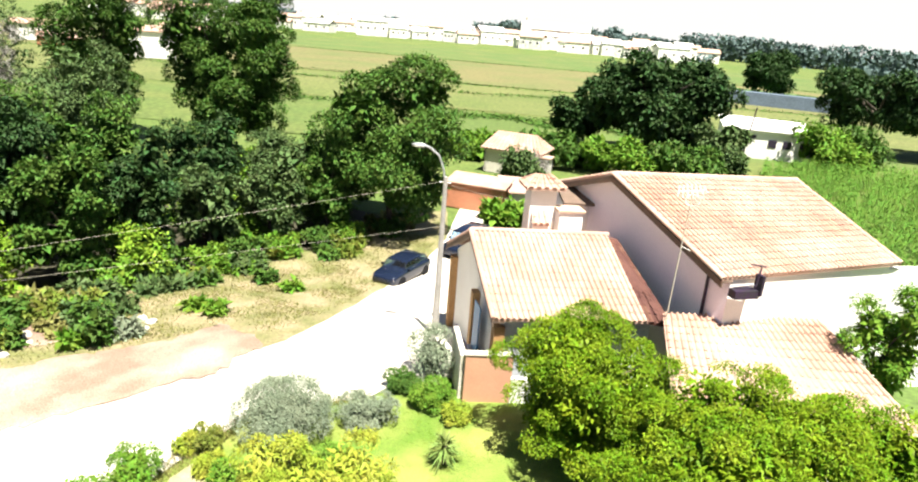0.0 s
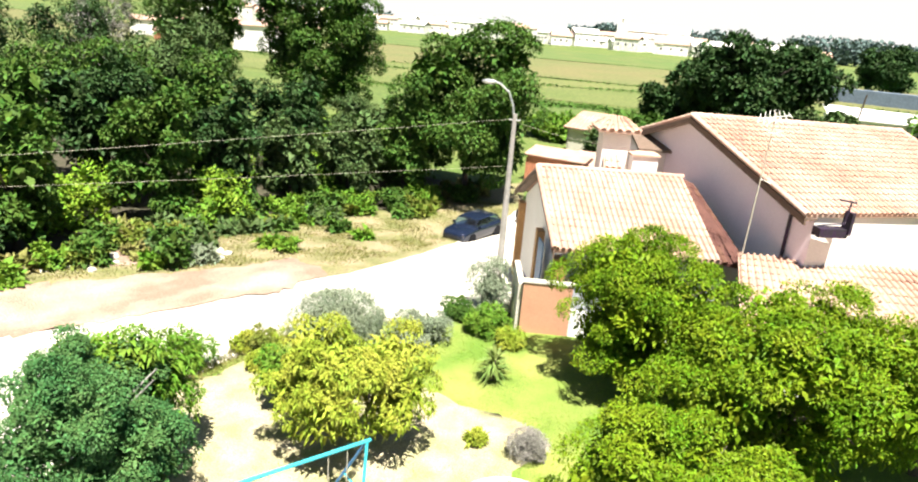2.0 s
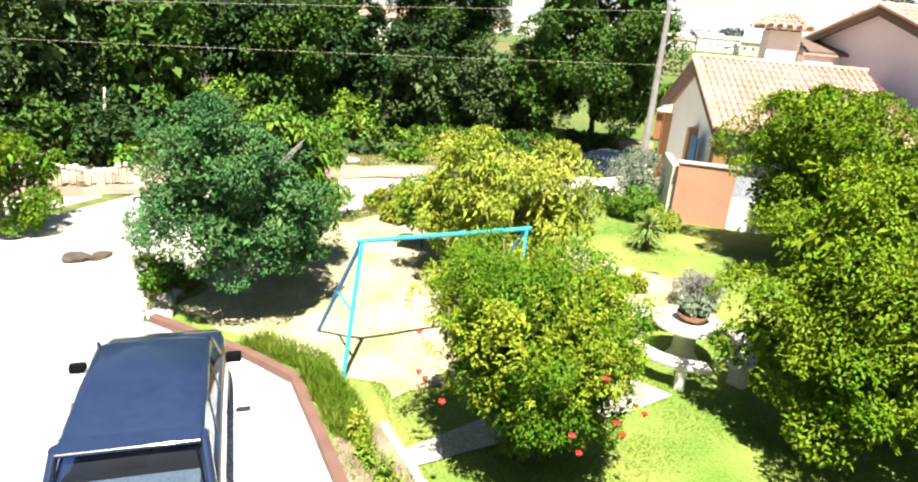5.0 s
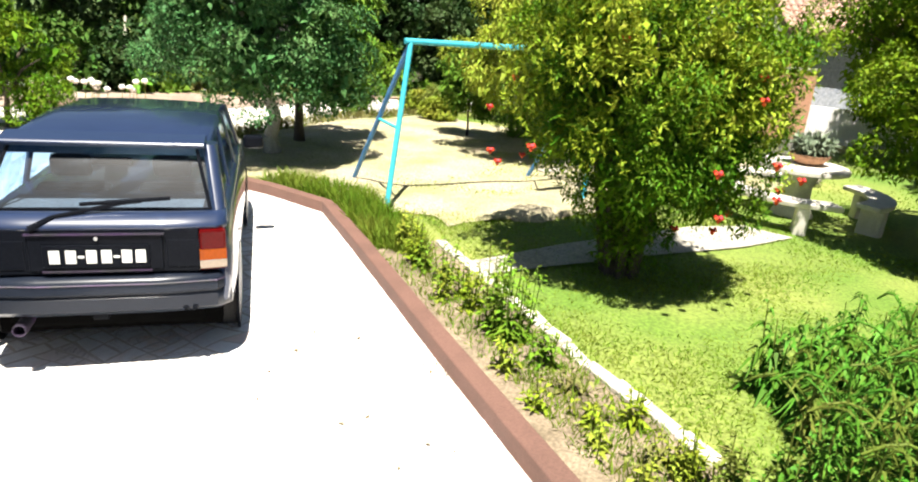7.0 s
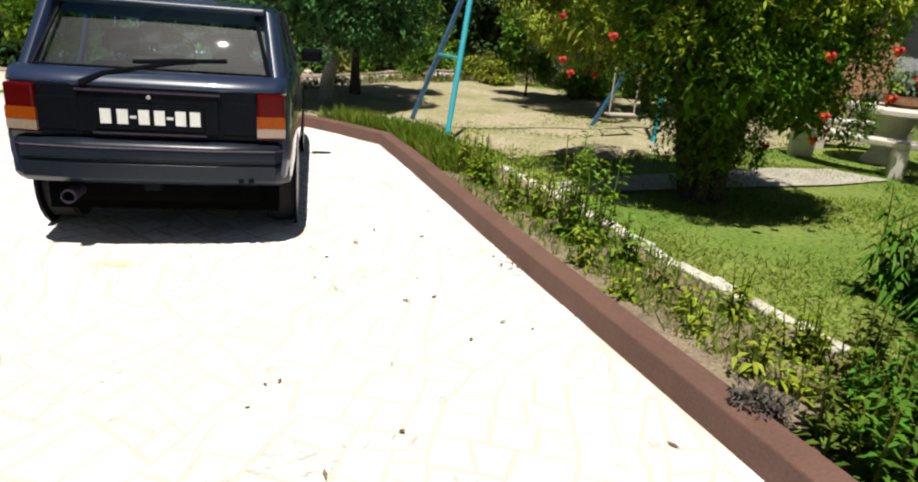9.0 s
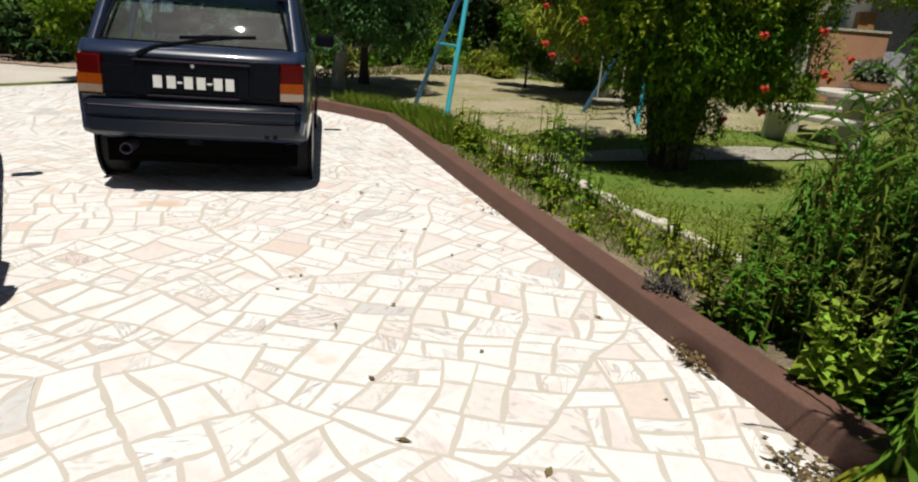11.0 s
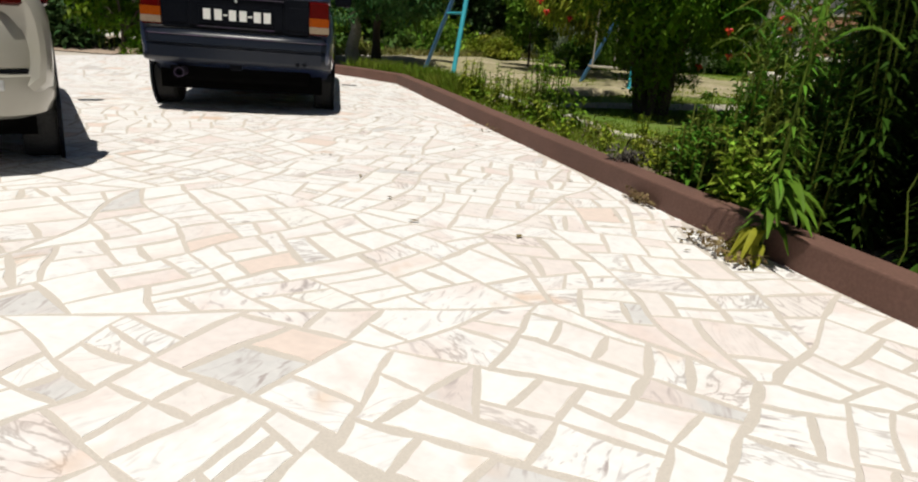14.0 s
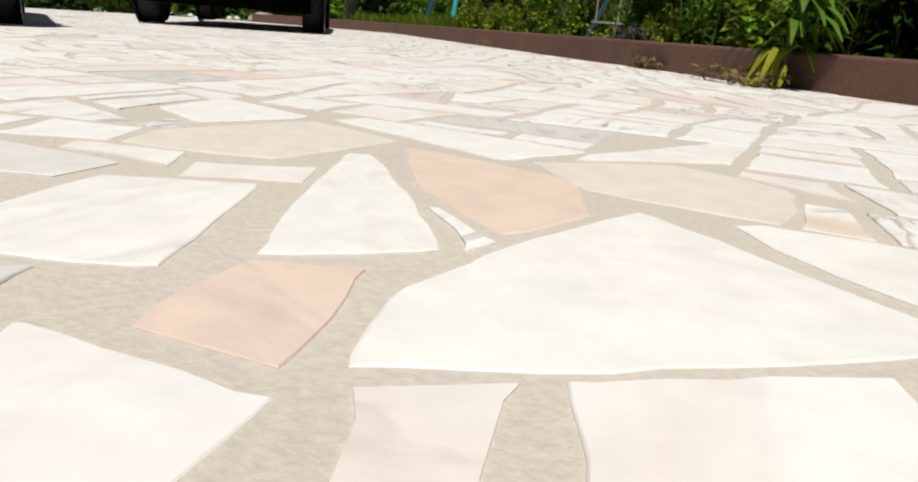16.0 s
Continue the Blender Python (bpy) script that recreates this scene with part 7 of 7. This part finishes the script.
    lamp = part("tail_lamp", wrapped(corner, ((0.02, 0.845), (-0.002, 0.86), (-0.008, 0.93), (0.006, 1.08), (0.04, 1.2), (0.1, 1.2), (0.1, 0.845))), M["lampred"], bg_, "red and clear tail lamp", smooth="soft")
    for lo, hi, nm in ((0.885, 0.975, "reverse_lens"), (0.998, 1.1, "indicator")):
        tilt = (lo - 0.93) * 0.09
        part(nm, wrapped(lens, ((0.004 + tilt, lo), (-0.012 + tilt, lo + 0.012), (-0.013 + tilt, hi - 0.012), (0.006 + tilt, hi), (0.05, hi), (0.05, lo))), M["lampgrey"], lamp, "clear lens", smooth="soft")
part("reflector", box(bmesh.new(), (0.22, 0.02, 0.05), pose(0.50, -0.09, 0.455, 0, 0, 6)), M["steel"], bmp, bevel=0.008)

# cars on the far road
bz = Vector((-4.55, 39.0, 0))
bz.z = gz(bz.x, bz.y)
car("blue_car", bz, 157, "dark blue hatchback parked nose-on at the verge", M["carblue"], 4.2, 1.75, 1.46, 0.95, 0.31, 0.2, 1.5, 0.7, 1.0, "hatch")
sv = Vector((-1.0, 45.2, 0))
sv.z = gz(sv.x, sv.y)
car("suv_car", sv, 157, "dark grey off-road car parked behind the blue car", M["carblue"], 4.3, 1.8, 1.75, 1.05, 0.36, 0.1, 1.35, 0.25, 1.0, "estate")

# ---- pieces of the paving ----


def marble(name="broken_marble", plain=None):
    """White, cream, peach and grey-veined broken marble, each piece by its own chance."""
    m = bpy.data.materials.new(name)
    m.use_nodes = True
    nd, ln = m.node_tree.nodes, m.node_tree.links
    b = nd["Principled BSDF"]
    geo, info = nd.new("ShaderNodeNewGeometry"), nd.new("ShaderNodeObjectInfo")
    add = nd.new("ShaderNodeMath")
    add.operation = "ADD"
    ln.new(geo.outputs["Random Per Island"], add.inputs[0]), ln.new(info.outputs["Random"], add.inputs[1])
    fr = nd.new("ShaderNodeMath")
    fr.operation = "FRACT"
    ln.new(add.outputs[0], fr.inputs[0])
    ramp = nd.new("ShaderNodeValToRGB")
    cr = ramp.color_ramp
    cr.interpolation = "CONSTANT"
    cols = [(0.0, (0.90, 0.895, 0.885)), (0.40, (0.88, 0.86, 0.845)), (0.54, (0.84, 0.77, 0.74)), (0.58, (0.91, 0.905, 0.89)), (0.845, (0.82, 0.70, 0.63)), (0.862, (0.85, 0.80, 0.77)), (0.93, (0.70, 0.69, 0.68)), (0.96, (0.89, 0.88, 0.85))]
    if plain:
        cols = [(k, plain) for k, _ in cols]
    cr.elements[0].position, cr.elements[0].color = 0, (*cols[0][1], 1)
    cr.elements[1].position, cr.elements[1].color = cols[1][0], (*cols[1][1], 1)
    for p, c in cols[2:]:
        cr.elements.new(p).color = (*c, 1)
    ln.new(fr.outputs[0], ramp.inputs[0])
    shift = nd.new("ShaderNodeVectorMath")
    shift.operation = "MULTIPLY_ADD"
    turn, tang = nd.new("ShaderNodeVectorRotate"), nd.new("ShaderNodeMath")
    turn.rotation_type = "Z_AXIS"
    tang.operation = "MULTIPLY"
    tang.inputs[1].default_value = 18.0
    ln.new(fr.outputs[0], tang.inputs[0])
    ln.new(tang.outputs[0], turn.inputs["Angle"])
    ln.new(geo.outputs["Position"], turn.inputs["Vector"])
    ln.new(turn.outputs[0], shift.inputs[0])
    shift.inputs[1].default_value = (5.0, 14.0, 5.0)
    vec = nd.new("ShaderNodeCombineXYZ")
    sc = nd.new("ShaderNodeMath")
    sc.operation = "MULTIPLY"
    sc.inputs[1].default_value = 40
    ln.new(fr.outputs[0], sc.inputs[0])
    for k in range(3):
        ln.new(sc.outputs[0], vec.inputs[k])
    ln.new(vec.outputs[0], shift.inputs[2])
    vein = nd.new("ShaderNodeTexNoise")
    vein.inputs["Scale"].default_value, vein.inputs["Detail"].default_value, vein.inputs["Distortion"].default_value = 1.1, 6, 2.4
    ln.new(shift.outputs[0], vein.inputs["Vector"])
    vr = nd.new("ShaderNodeMapRange")
    vr.inputs["From Min"].default_value, vr.inputs["From Max"].default_value = 0.54, 0.70
    vr.inputs["To Max"].default_value = 1.0
    ln.new(vein.outputs["Fac"], vr.inputs["Value"])
    mix = nd.new("ShaderNodeMix")
    mix.data_type = "RGBA"
    pick, pf, pr, pm = (nd.new("ShaderNode" + k) for k in ("Math", "Math", "MapRange", "Math"))
    pick.operation, pf.operation, pm.operation = "MULTIPLY", "FRACT", "MULTIPLY"
    pick.inputs[1].default_value = 7.3
    ln.new(fr.outputs[0], pick.inputs[0]), ln.new(pick.outputs[0], pf.inputs[0]), ln.new(pf.outputs[0], pr.inputs["Value"])
    pr.inputs["From Min"].default_value, pr.inputs["From Max"].default_value, pr.inputs["To Min"].default_value, pr.inputs["To Max"].default_value = 0.55, 0.95, 0.08, 0.25 if plain else 1.0
    ln.new(vr.outputs[0], pm.inputs[0]), ln.new(pr.outputs[0], pm.inputs[1])
    # rosy clouding
    rosy, rr, rm = nd.new("ShaderNodeTexNoise"), nd.new("ShaderNodeMapRange"), nd.new("ShaderNodeMix")
    rosy.inputs["Scale"].default_value, rosy.inputs["Detail"].default_value = 0.35, 4
    ln.new(shift.outputs[0], rosy.inputs["Vector"]), ln.new(rosy.outputs["Fac"], rr.inputs["Value"])
    rr.inputs["From Min"].default_value, rr.inputs["From Max"].default_value, rr.inputs["To Max"].default_value = 0.52, 0.68, 0.1 if plain else 0.55
    rm.data_type = "RGBA"
    rm.inputs["B"].default_value = (0.80, 0.66, 0.61, 1)
    ln.new(rr.outputs[0], rm.inputs["Factor"]), ln.new(ramp.outputs[0], rm.inputs["A"])
    ln.new(pm.outputs[0], mix.inputs["Factor"]), ln.new(rm.outputs["Result"], mix.inputs["A"])
    mix.inputs["B"].default_value = (0.44, 0.385, 0.375, 1)
    # thin dark streaks along the grain of some pieces
    streak, sa, sb, sr, sp, sq, sk, sw_, smx = (nd.new("ShaderNode" + k) for k in ("TexNoise", "Math", "Math", "MapRange", "Math", "Math", "MapRange", "Math", "Mix"))
    streak.inputs["Scale"].default_value, streak.inputs["Detail"].default_value, streak.inputs["Distortion"].default_value = 0.75, 5, 1.2
    ln.new(shift.outputs[0], streak.inputs["Vector"])
    sa.operation, sb.operation, sp.operation, sq.operation, sw_.operation = "SUBTRACT", "ABSOLUTE", "MULTIPLY", "FRACT", "MULTIPLY"
    sa.inputs[1].default_value, sp.inputs[1].default_value = 0.5, 23.7
    ln.new(streak.outputs["Fac"], sa.inputs[0]), ln.new(sa.outputs[0], sb.inputs[0]), ln.new(sb.outputs[0], sr.inputs["Value"])
    sr.inputs["From Min"].default_value, sr.inputs["From Max"].default_value, sr.inputs["To Min"].default_value, sr.inputs["To Max"].default_value = 0.004, 0.035, 1.0, 0.0
    ln.new(fr.outputs[0], sp.inputs[0]), ln.new(sp.outputs[0], sq.inputs[0]), ln.new(sq.outputs[0], sk.inputs["Value"])
    sk.inputs["From Min"].default_value, sk.inputs["From Max"].default_value, sk.inputs["To Max"].default_value = 0.74, 0.92, 0.0 if plain else 0.6
    ln.new(sr.outputs[0], sw_.inputs[0]), ln.new(sk.outputs[0], sw_.inputs[1])
    smx.data_type = "RGBA"
    smx.inputs["B"].default_value = (0.36, 0.30, 0.27, 1)
    ln.new(sw_.outputs[0], smx.inputs["Factor"]), ln.new(mix.outputs["Result"], smx.inputs["A"])
    # rusty stains
    rust, ur, um = nd.new("ShaderNodeTexNoise"), nd.new("ShaderNodeMapRange"), nd.new("ShaderNodeMix")
    rust.inputs["Scale"].default_value, rust.inputs["Detail"].default_value = 2.6, 3
    ln.new(geo.outputs["Position"], rust.inputs["Vector"]), ln.new(rust.outputs["Fac"], ur.inputs["Value"])
    ur.inputs["From Min"].default_value, ur.inputs["From Max"].default_value, ur.inputs["To Max"].default_value = 0.64, 0.76, 0.15 if plain else 0.7
    um.data_type = "RGBA"
    um.inputs["B"].default_value = (0.72, 0.47, 0.29, 1)
    ln.new(ur.outputs[0], um.inputs["Factor"]), ln.new(smx.outputs["Result"], um.inputs["A"])
    cloud = nd.new("ShaderNodeTexNoise")
    cloud.inputs["Scale"].default_value, cloud.inputs["Detail"].default_value = 30, 5
    ln.new(geo.outputs["Position"], cloud.inputs["Vector"])
    cm = nd.new("ShaderNodeMapRange")
    cm.inputs["To Min"].default_value, cm.inputs["To Max"].default_value = 0.86, 1.12
    ln.new(cloud.outputs["Fac"], cm.inputs["Value"])
    hsv = nd.new("ShaderNodeHueSaturation")
    ln.new(um.outputs["Result"], hsv.inputs["Color"]), ln.new(cm.outputs[0], hsv.inputs["Value"])
    ln.new(hsv.outputs[0], b.inputs["Base Color"])
    b.inputs["Roughness"].default_value = 0.6
    bp = nd.new("ShaderNodeBump")
    bp.inputs["Strength"].default_value, bp.inputs["Distance"].default_value = 0.15, 0.003
    ln.new(cloud.outputs["Fac"], bp.inputs["Height"]), ln.new(bp.outputs[0], b.inputs["Normal"])
    return m


MARBLE = marble()
TINT = {"white": marble("white_marble", (0.90, 0.89, 0.87)), "peach": marble("peach_marble", (0.80, 0.66, 0.565)), "cream": marble("cream_marble", (0.80, 0.74, 0.68)), "grey": marble("grey_marble", (0.78, 0.77, 0.75))}
pieces = crazy(random.Random(11))
# the larger stones where the camera comes down
CHOSEN = [("white", [(0.96, -1.38), (0.98, -1.37), (1.214, -1.592), (1.134, -1.675)]), ("peach", [(0.98, -1.298), (1.2, -1.315), (1.26, -1.43), (1.23, -1.53), (1.106, -1.456)]),
          ("white", [(1.29, -1.39), (1.5, -1.52), (1.49, -1.56), (1.268, -1.748), (1.234, -1.66), (1.242, -1.6)])]
CHOSEN += [("white", [(0.887, -1.622), (1.0, -1.55), (1.107, -1.724), (0.968, -1.793)]), ("white", [(0.78, -1.2), (0.793, -1.147), (1.147, -1.141), (1.097, -1.273)]),
           ("cream", [(0.757, -1.519), (0.718, -1.454), (0.772, -1.24), (0.946, -1.27), (0.928, -1.463)]), ("white", [(0.553, -1.325), (0.52, -1.17), (0.742, -1.213), (0.696, -1.37)])]
CHOSEN += [("cream", [(1.127, -1.257), (1.255, -1.135), (1.389, -1.182), (1.397, -1.341), (1.222, -1.342)]), ("peach", [(1.14, -1.684), (1.2, -1.652), (1.246, -1.767), (1.166, -1.78)]),
           ("grey", [(0.467, -1.642), (0.854, -1.584), (0.867, -1.651), (0.687, -1.734)]), ("white", [(1.365, -1.377), (1.383, -1.358), (1.564, -1.343), (1.565, -1.513), (1.438, -1.454)])]


def beside(q, k):
    """What is left of a piece next to a larger stone: the best part outside one of its sides."""
    if len(q) < 3:
        return q
    if sum(a[0] * b[1] - b[0] * a[1] for a, b in zip(k, k[1:] + k[:1])) < 0:
        k = k[::-1]
    best = []
    for a, b in zip(k, k[1:] + k[:1]):
        l = math.dist(a, b)
        if l < 1e-6:
            continue
        n = ((b[1] - a[1]) / l, -(b[0] - a[0]) / l)
        h = clip(q, (a[0] + n[0] * 0.008, a[1] + n[1] * 0.008), (-n[0], -n[1]))
        if len(h) >= 3 and (not best or area(h) > area(best)):
            best = h
    return best


rnd = random.Random(3)


def piece_geo(poly, verts, faces, off=(0, 0), rim=True):
    """A slab with a chamfered rim, set in the mortar."""
    n = len(poly)
    h = 0.0076 + rnd.uniform(-0.0006, 0.001)
    c = centre(poly)
    k0 = len(verts)
    rings = ((0.0, 1.0), (h - 0.001, 1.0), (h, 0.985)) if rim else ((0.003, 1.0), (h, 0.99))
    for z, s in rings:
        for x, y in poly:
            px, py = c[0] + (x - c[0]) * s, c[1] + (y - c[1]) * s
            verts.append((px - off[0], py - off[1], gz(px, py) + z))
    for r in range(len(rings) - 1):
        for i in range(n):
            j = (i + 1) % n
            faces.append((k0 + r * n + i, k0 + r * n + j, k0 + (r + 1) * n + j, k0 + (r + 1) * n + i))
    faces.append(tuple(k0 + (len(rings) - 1) * n + i for i in range(n)))


def wander(p):
    """Bends the joints, so that no seam runs straight for long; the large stones near the landing place keep theirs."""
    k = 0.075 * min(1.0, max(0.0, (math.dist(p, (1.05, -1.45)) - 0.75) / 0.5))
    return (p[0] + k * noise.noise((p[0] * 2.3, p[1] * 2.3, 1.7)), p[1] + k * noise.noise((p[0] * 2.3, p[1] * 2.3, 31.7)))


def rough_edge(poly, fine=False):
    """A hand-broken outline: corners nudged and long sides dented."""
    out = []
    for a, b in zip(poly, poly[1:] + poly[:1]):
        out.append(a)
        l = math.dist(a, b)
        if l > 0.09:
            nx, ny = (b[1] - a[1]) / l, -(b[0] - a[0]) / l
            k = max(1, int(l / (0.03 if fine else 0.11)))
            dip = rnd.uniform(-0.009, 0.001)
            for i in range(k):
                t = (i + rnd.uniform(0.3, 0.7)) / k
                e = dip * math.sin(math.pi * t) + (rnd.uniform(-0.0035, 0.0015) if fine else 0)
                out.append((a[0] + (b[0] - a[0]) * t + nx * e, a[1] + (b[1] - a[1]) * t + ny * e))
    return out


keep = []
for q in pieces:
    if not inside(np.array([v[0] for v in q]), np.array([v[1] for v in q]), PAVED).any():
        continue
    c = centre(q)
    for (x0, y0), (x1, y1) in zip(KERB, KERB[1:]):
        l = math.dist((x0, y0), (x1, y1))
        dx, dy = (x1 - x0) / l, (y1 - y0) / l
        u = (c[0] - x0) * dx + (c[1] - y0) * dy
        if -0.12 < u < l + 0.12 and abs((c[0] - x0) * dy - (c[1] - y0) * dx) < 0.5 and len(q) >= 3:
            q = clip(q, (x0 - dy * 0.005, y0 + dx * 0.005), (dy, -dx))
    if len(q) < 3 or area(q) < 0.002 or not inside(np.array([centre(q)[0]]), np.array([centre(q)[1]]), PAVED)[0]:
        continue
    c = centre(q)
    if math.dist(c, (1.05, -1.45)) < 1.1:
        for _, k in CHOSEN:
            q = beside(q, k)
    if len(q) < 3 or area(q) < 0.002 or len(inset(q, 0.02)) < 3:
        continue
    q = inset(q, rnd.uniform(0.005, 0.013))
    if len(q) >= 3 and area(q) > 0.0015:
        keep.append((math.dist(c, (0.9, -0.9)), [wander(p) for p in rough_edge(q, math.dist(c, (1.05, -1.4)) < 1.3)], None))
keep += [(0.0, rough_edge(k, True), m_) for m_, k in CHOSEN]
keep.sort(key=lambda k: k[0])
rest_v, rest_f = [], []
for i, (_, q, tint) in enumerate(keep):
    if i < 290:
        v, f, c = [], [], centre(q)
        piece_geo(q, v, f, c)
        me = bpy.data.meshes.new("paving_stone")
        me.from_pydata(v, [], f)
        me.update()
        ob = part("paving_stone", me, TINT[tint] if tint else MARBLE, bed)
        ob.location = (*c, 0)
    else:
        piece_geo(q, rest_v, rest_f, rim=False)
me = bpy.data.meshes.new("paving_stones")
me.from_pydata(rest_v, [], rest_f)
me.update()
ps = part("paving_stones", me, MARBLE, bed)
ps["kind"] = "stuff"
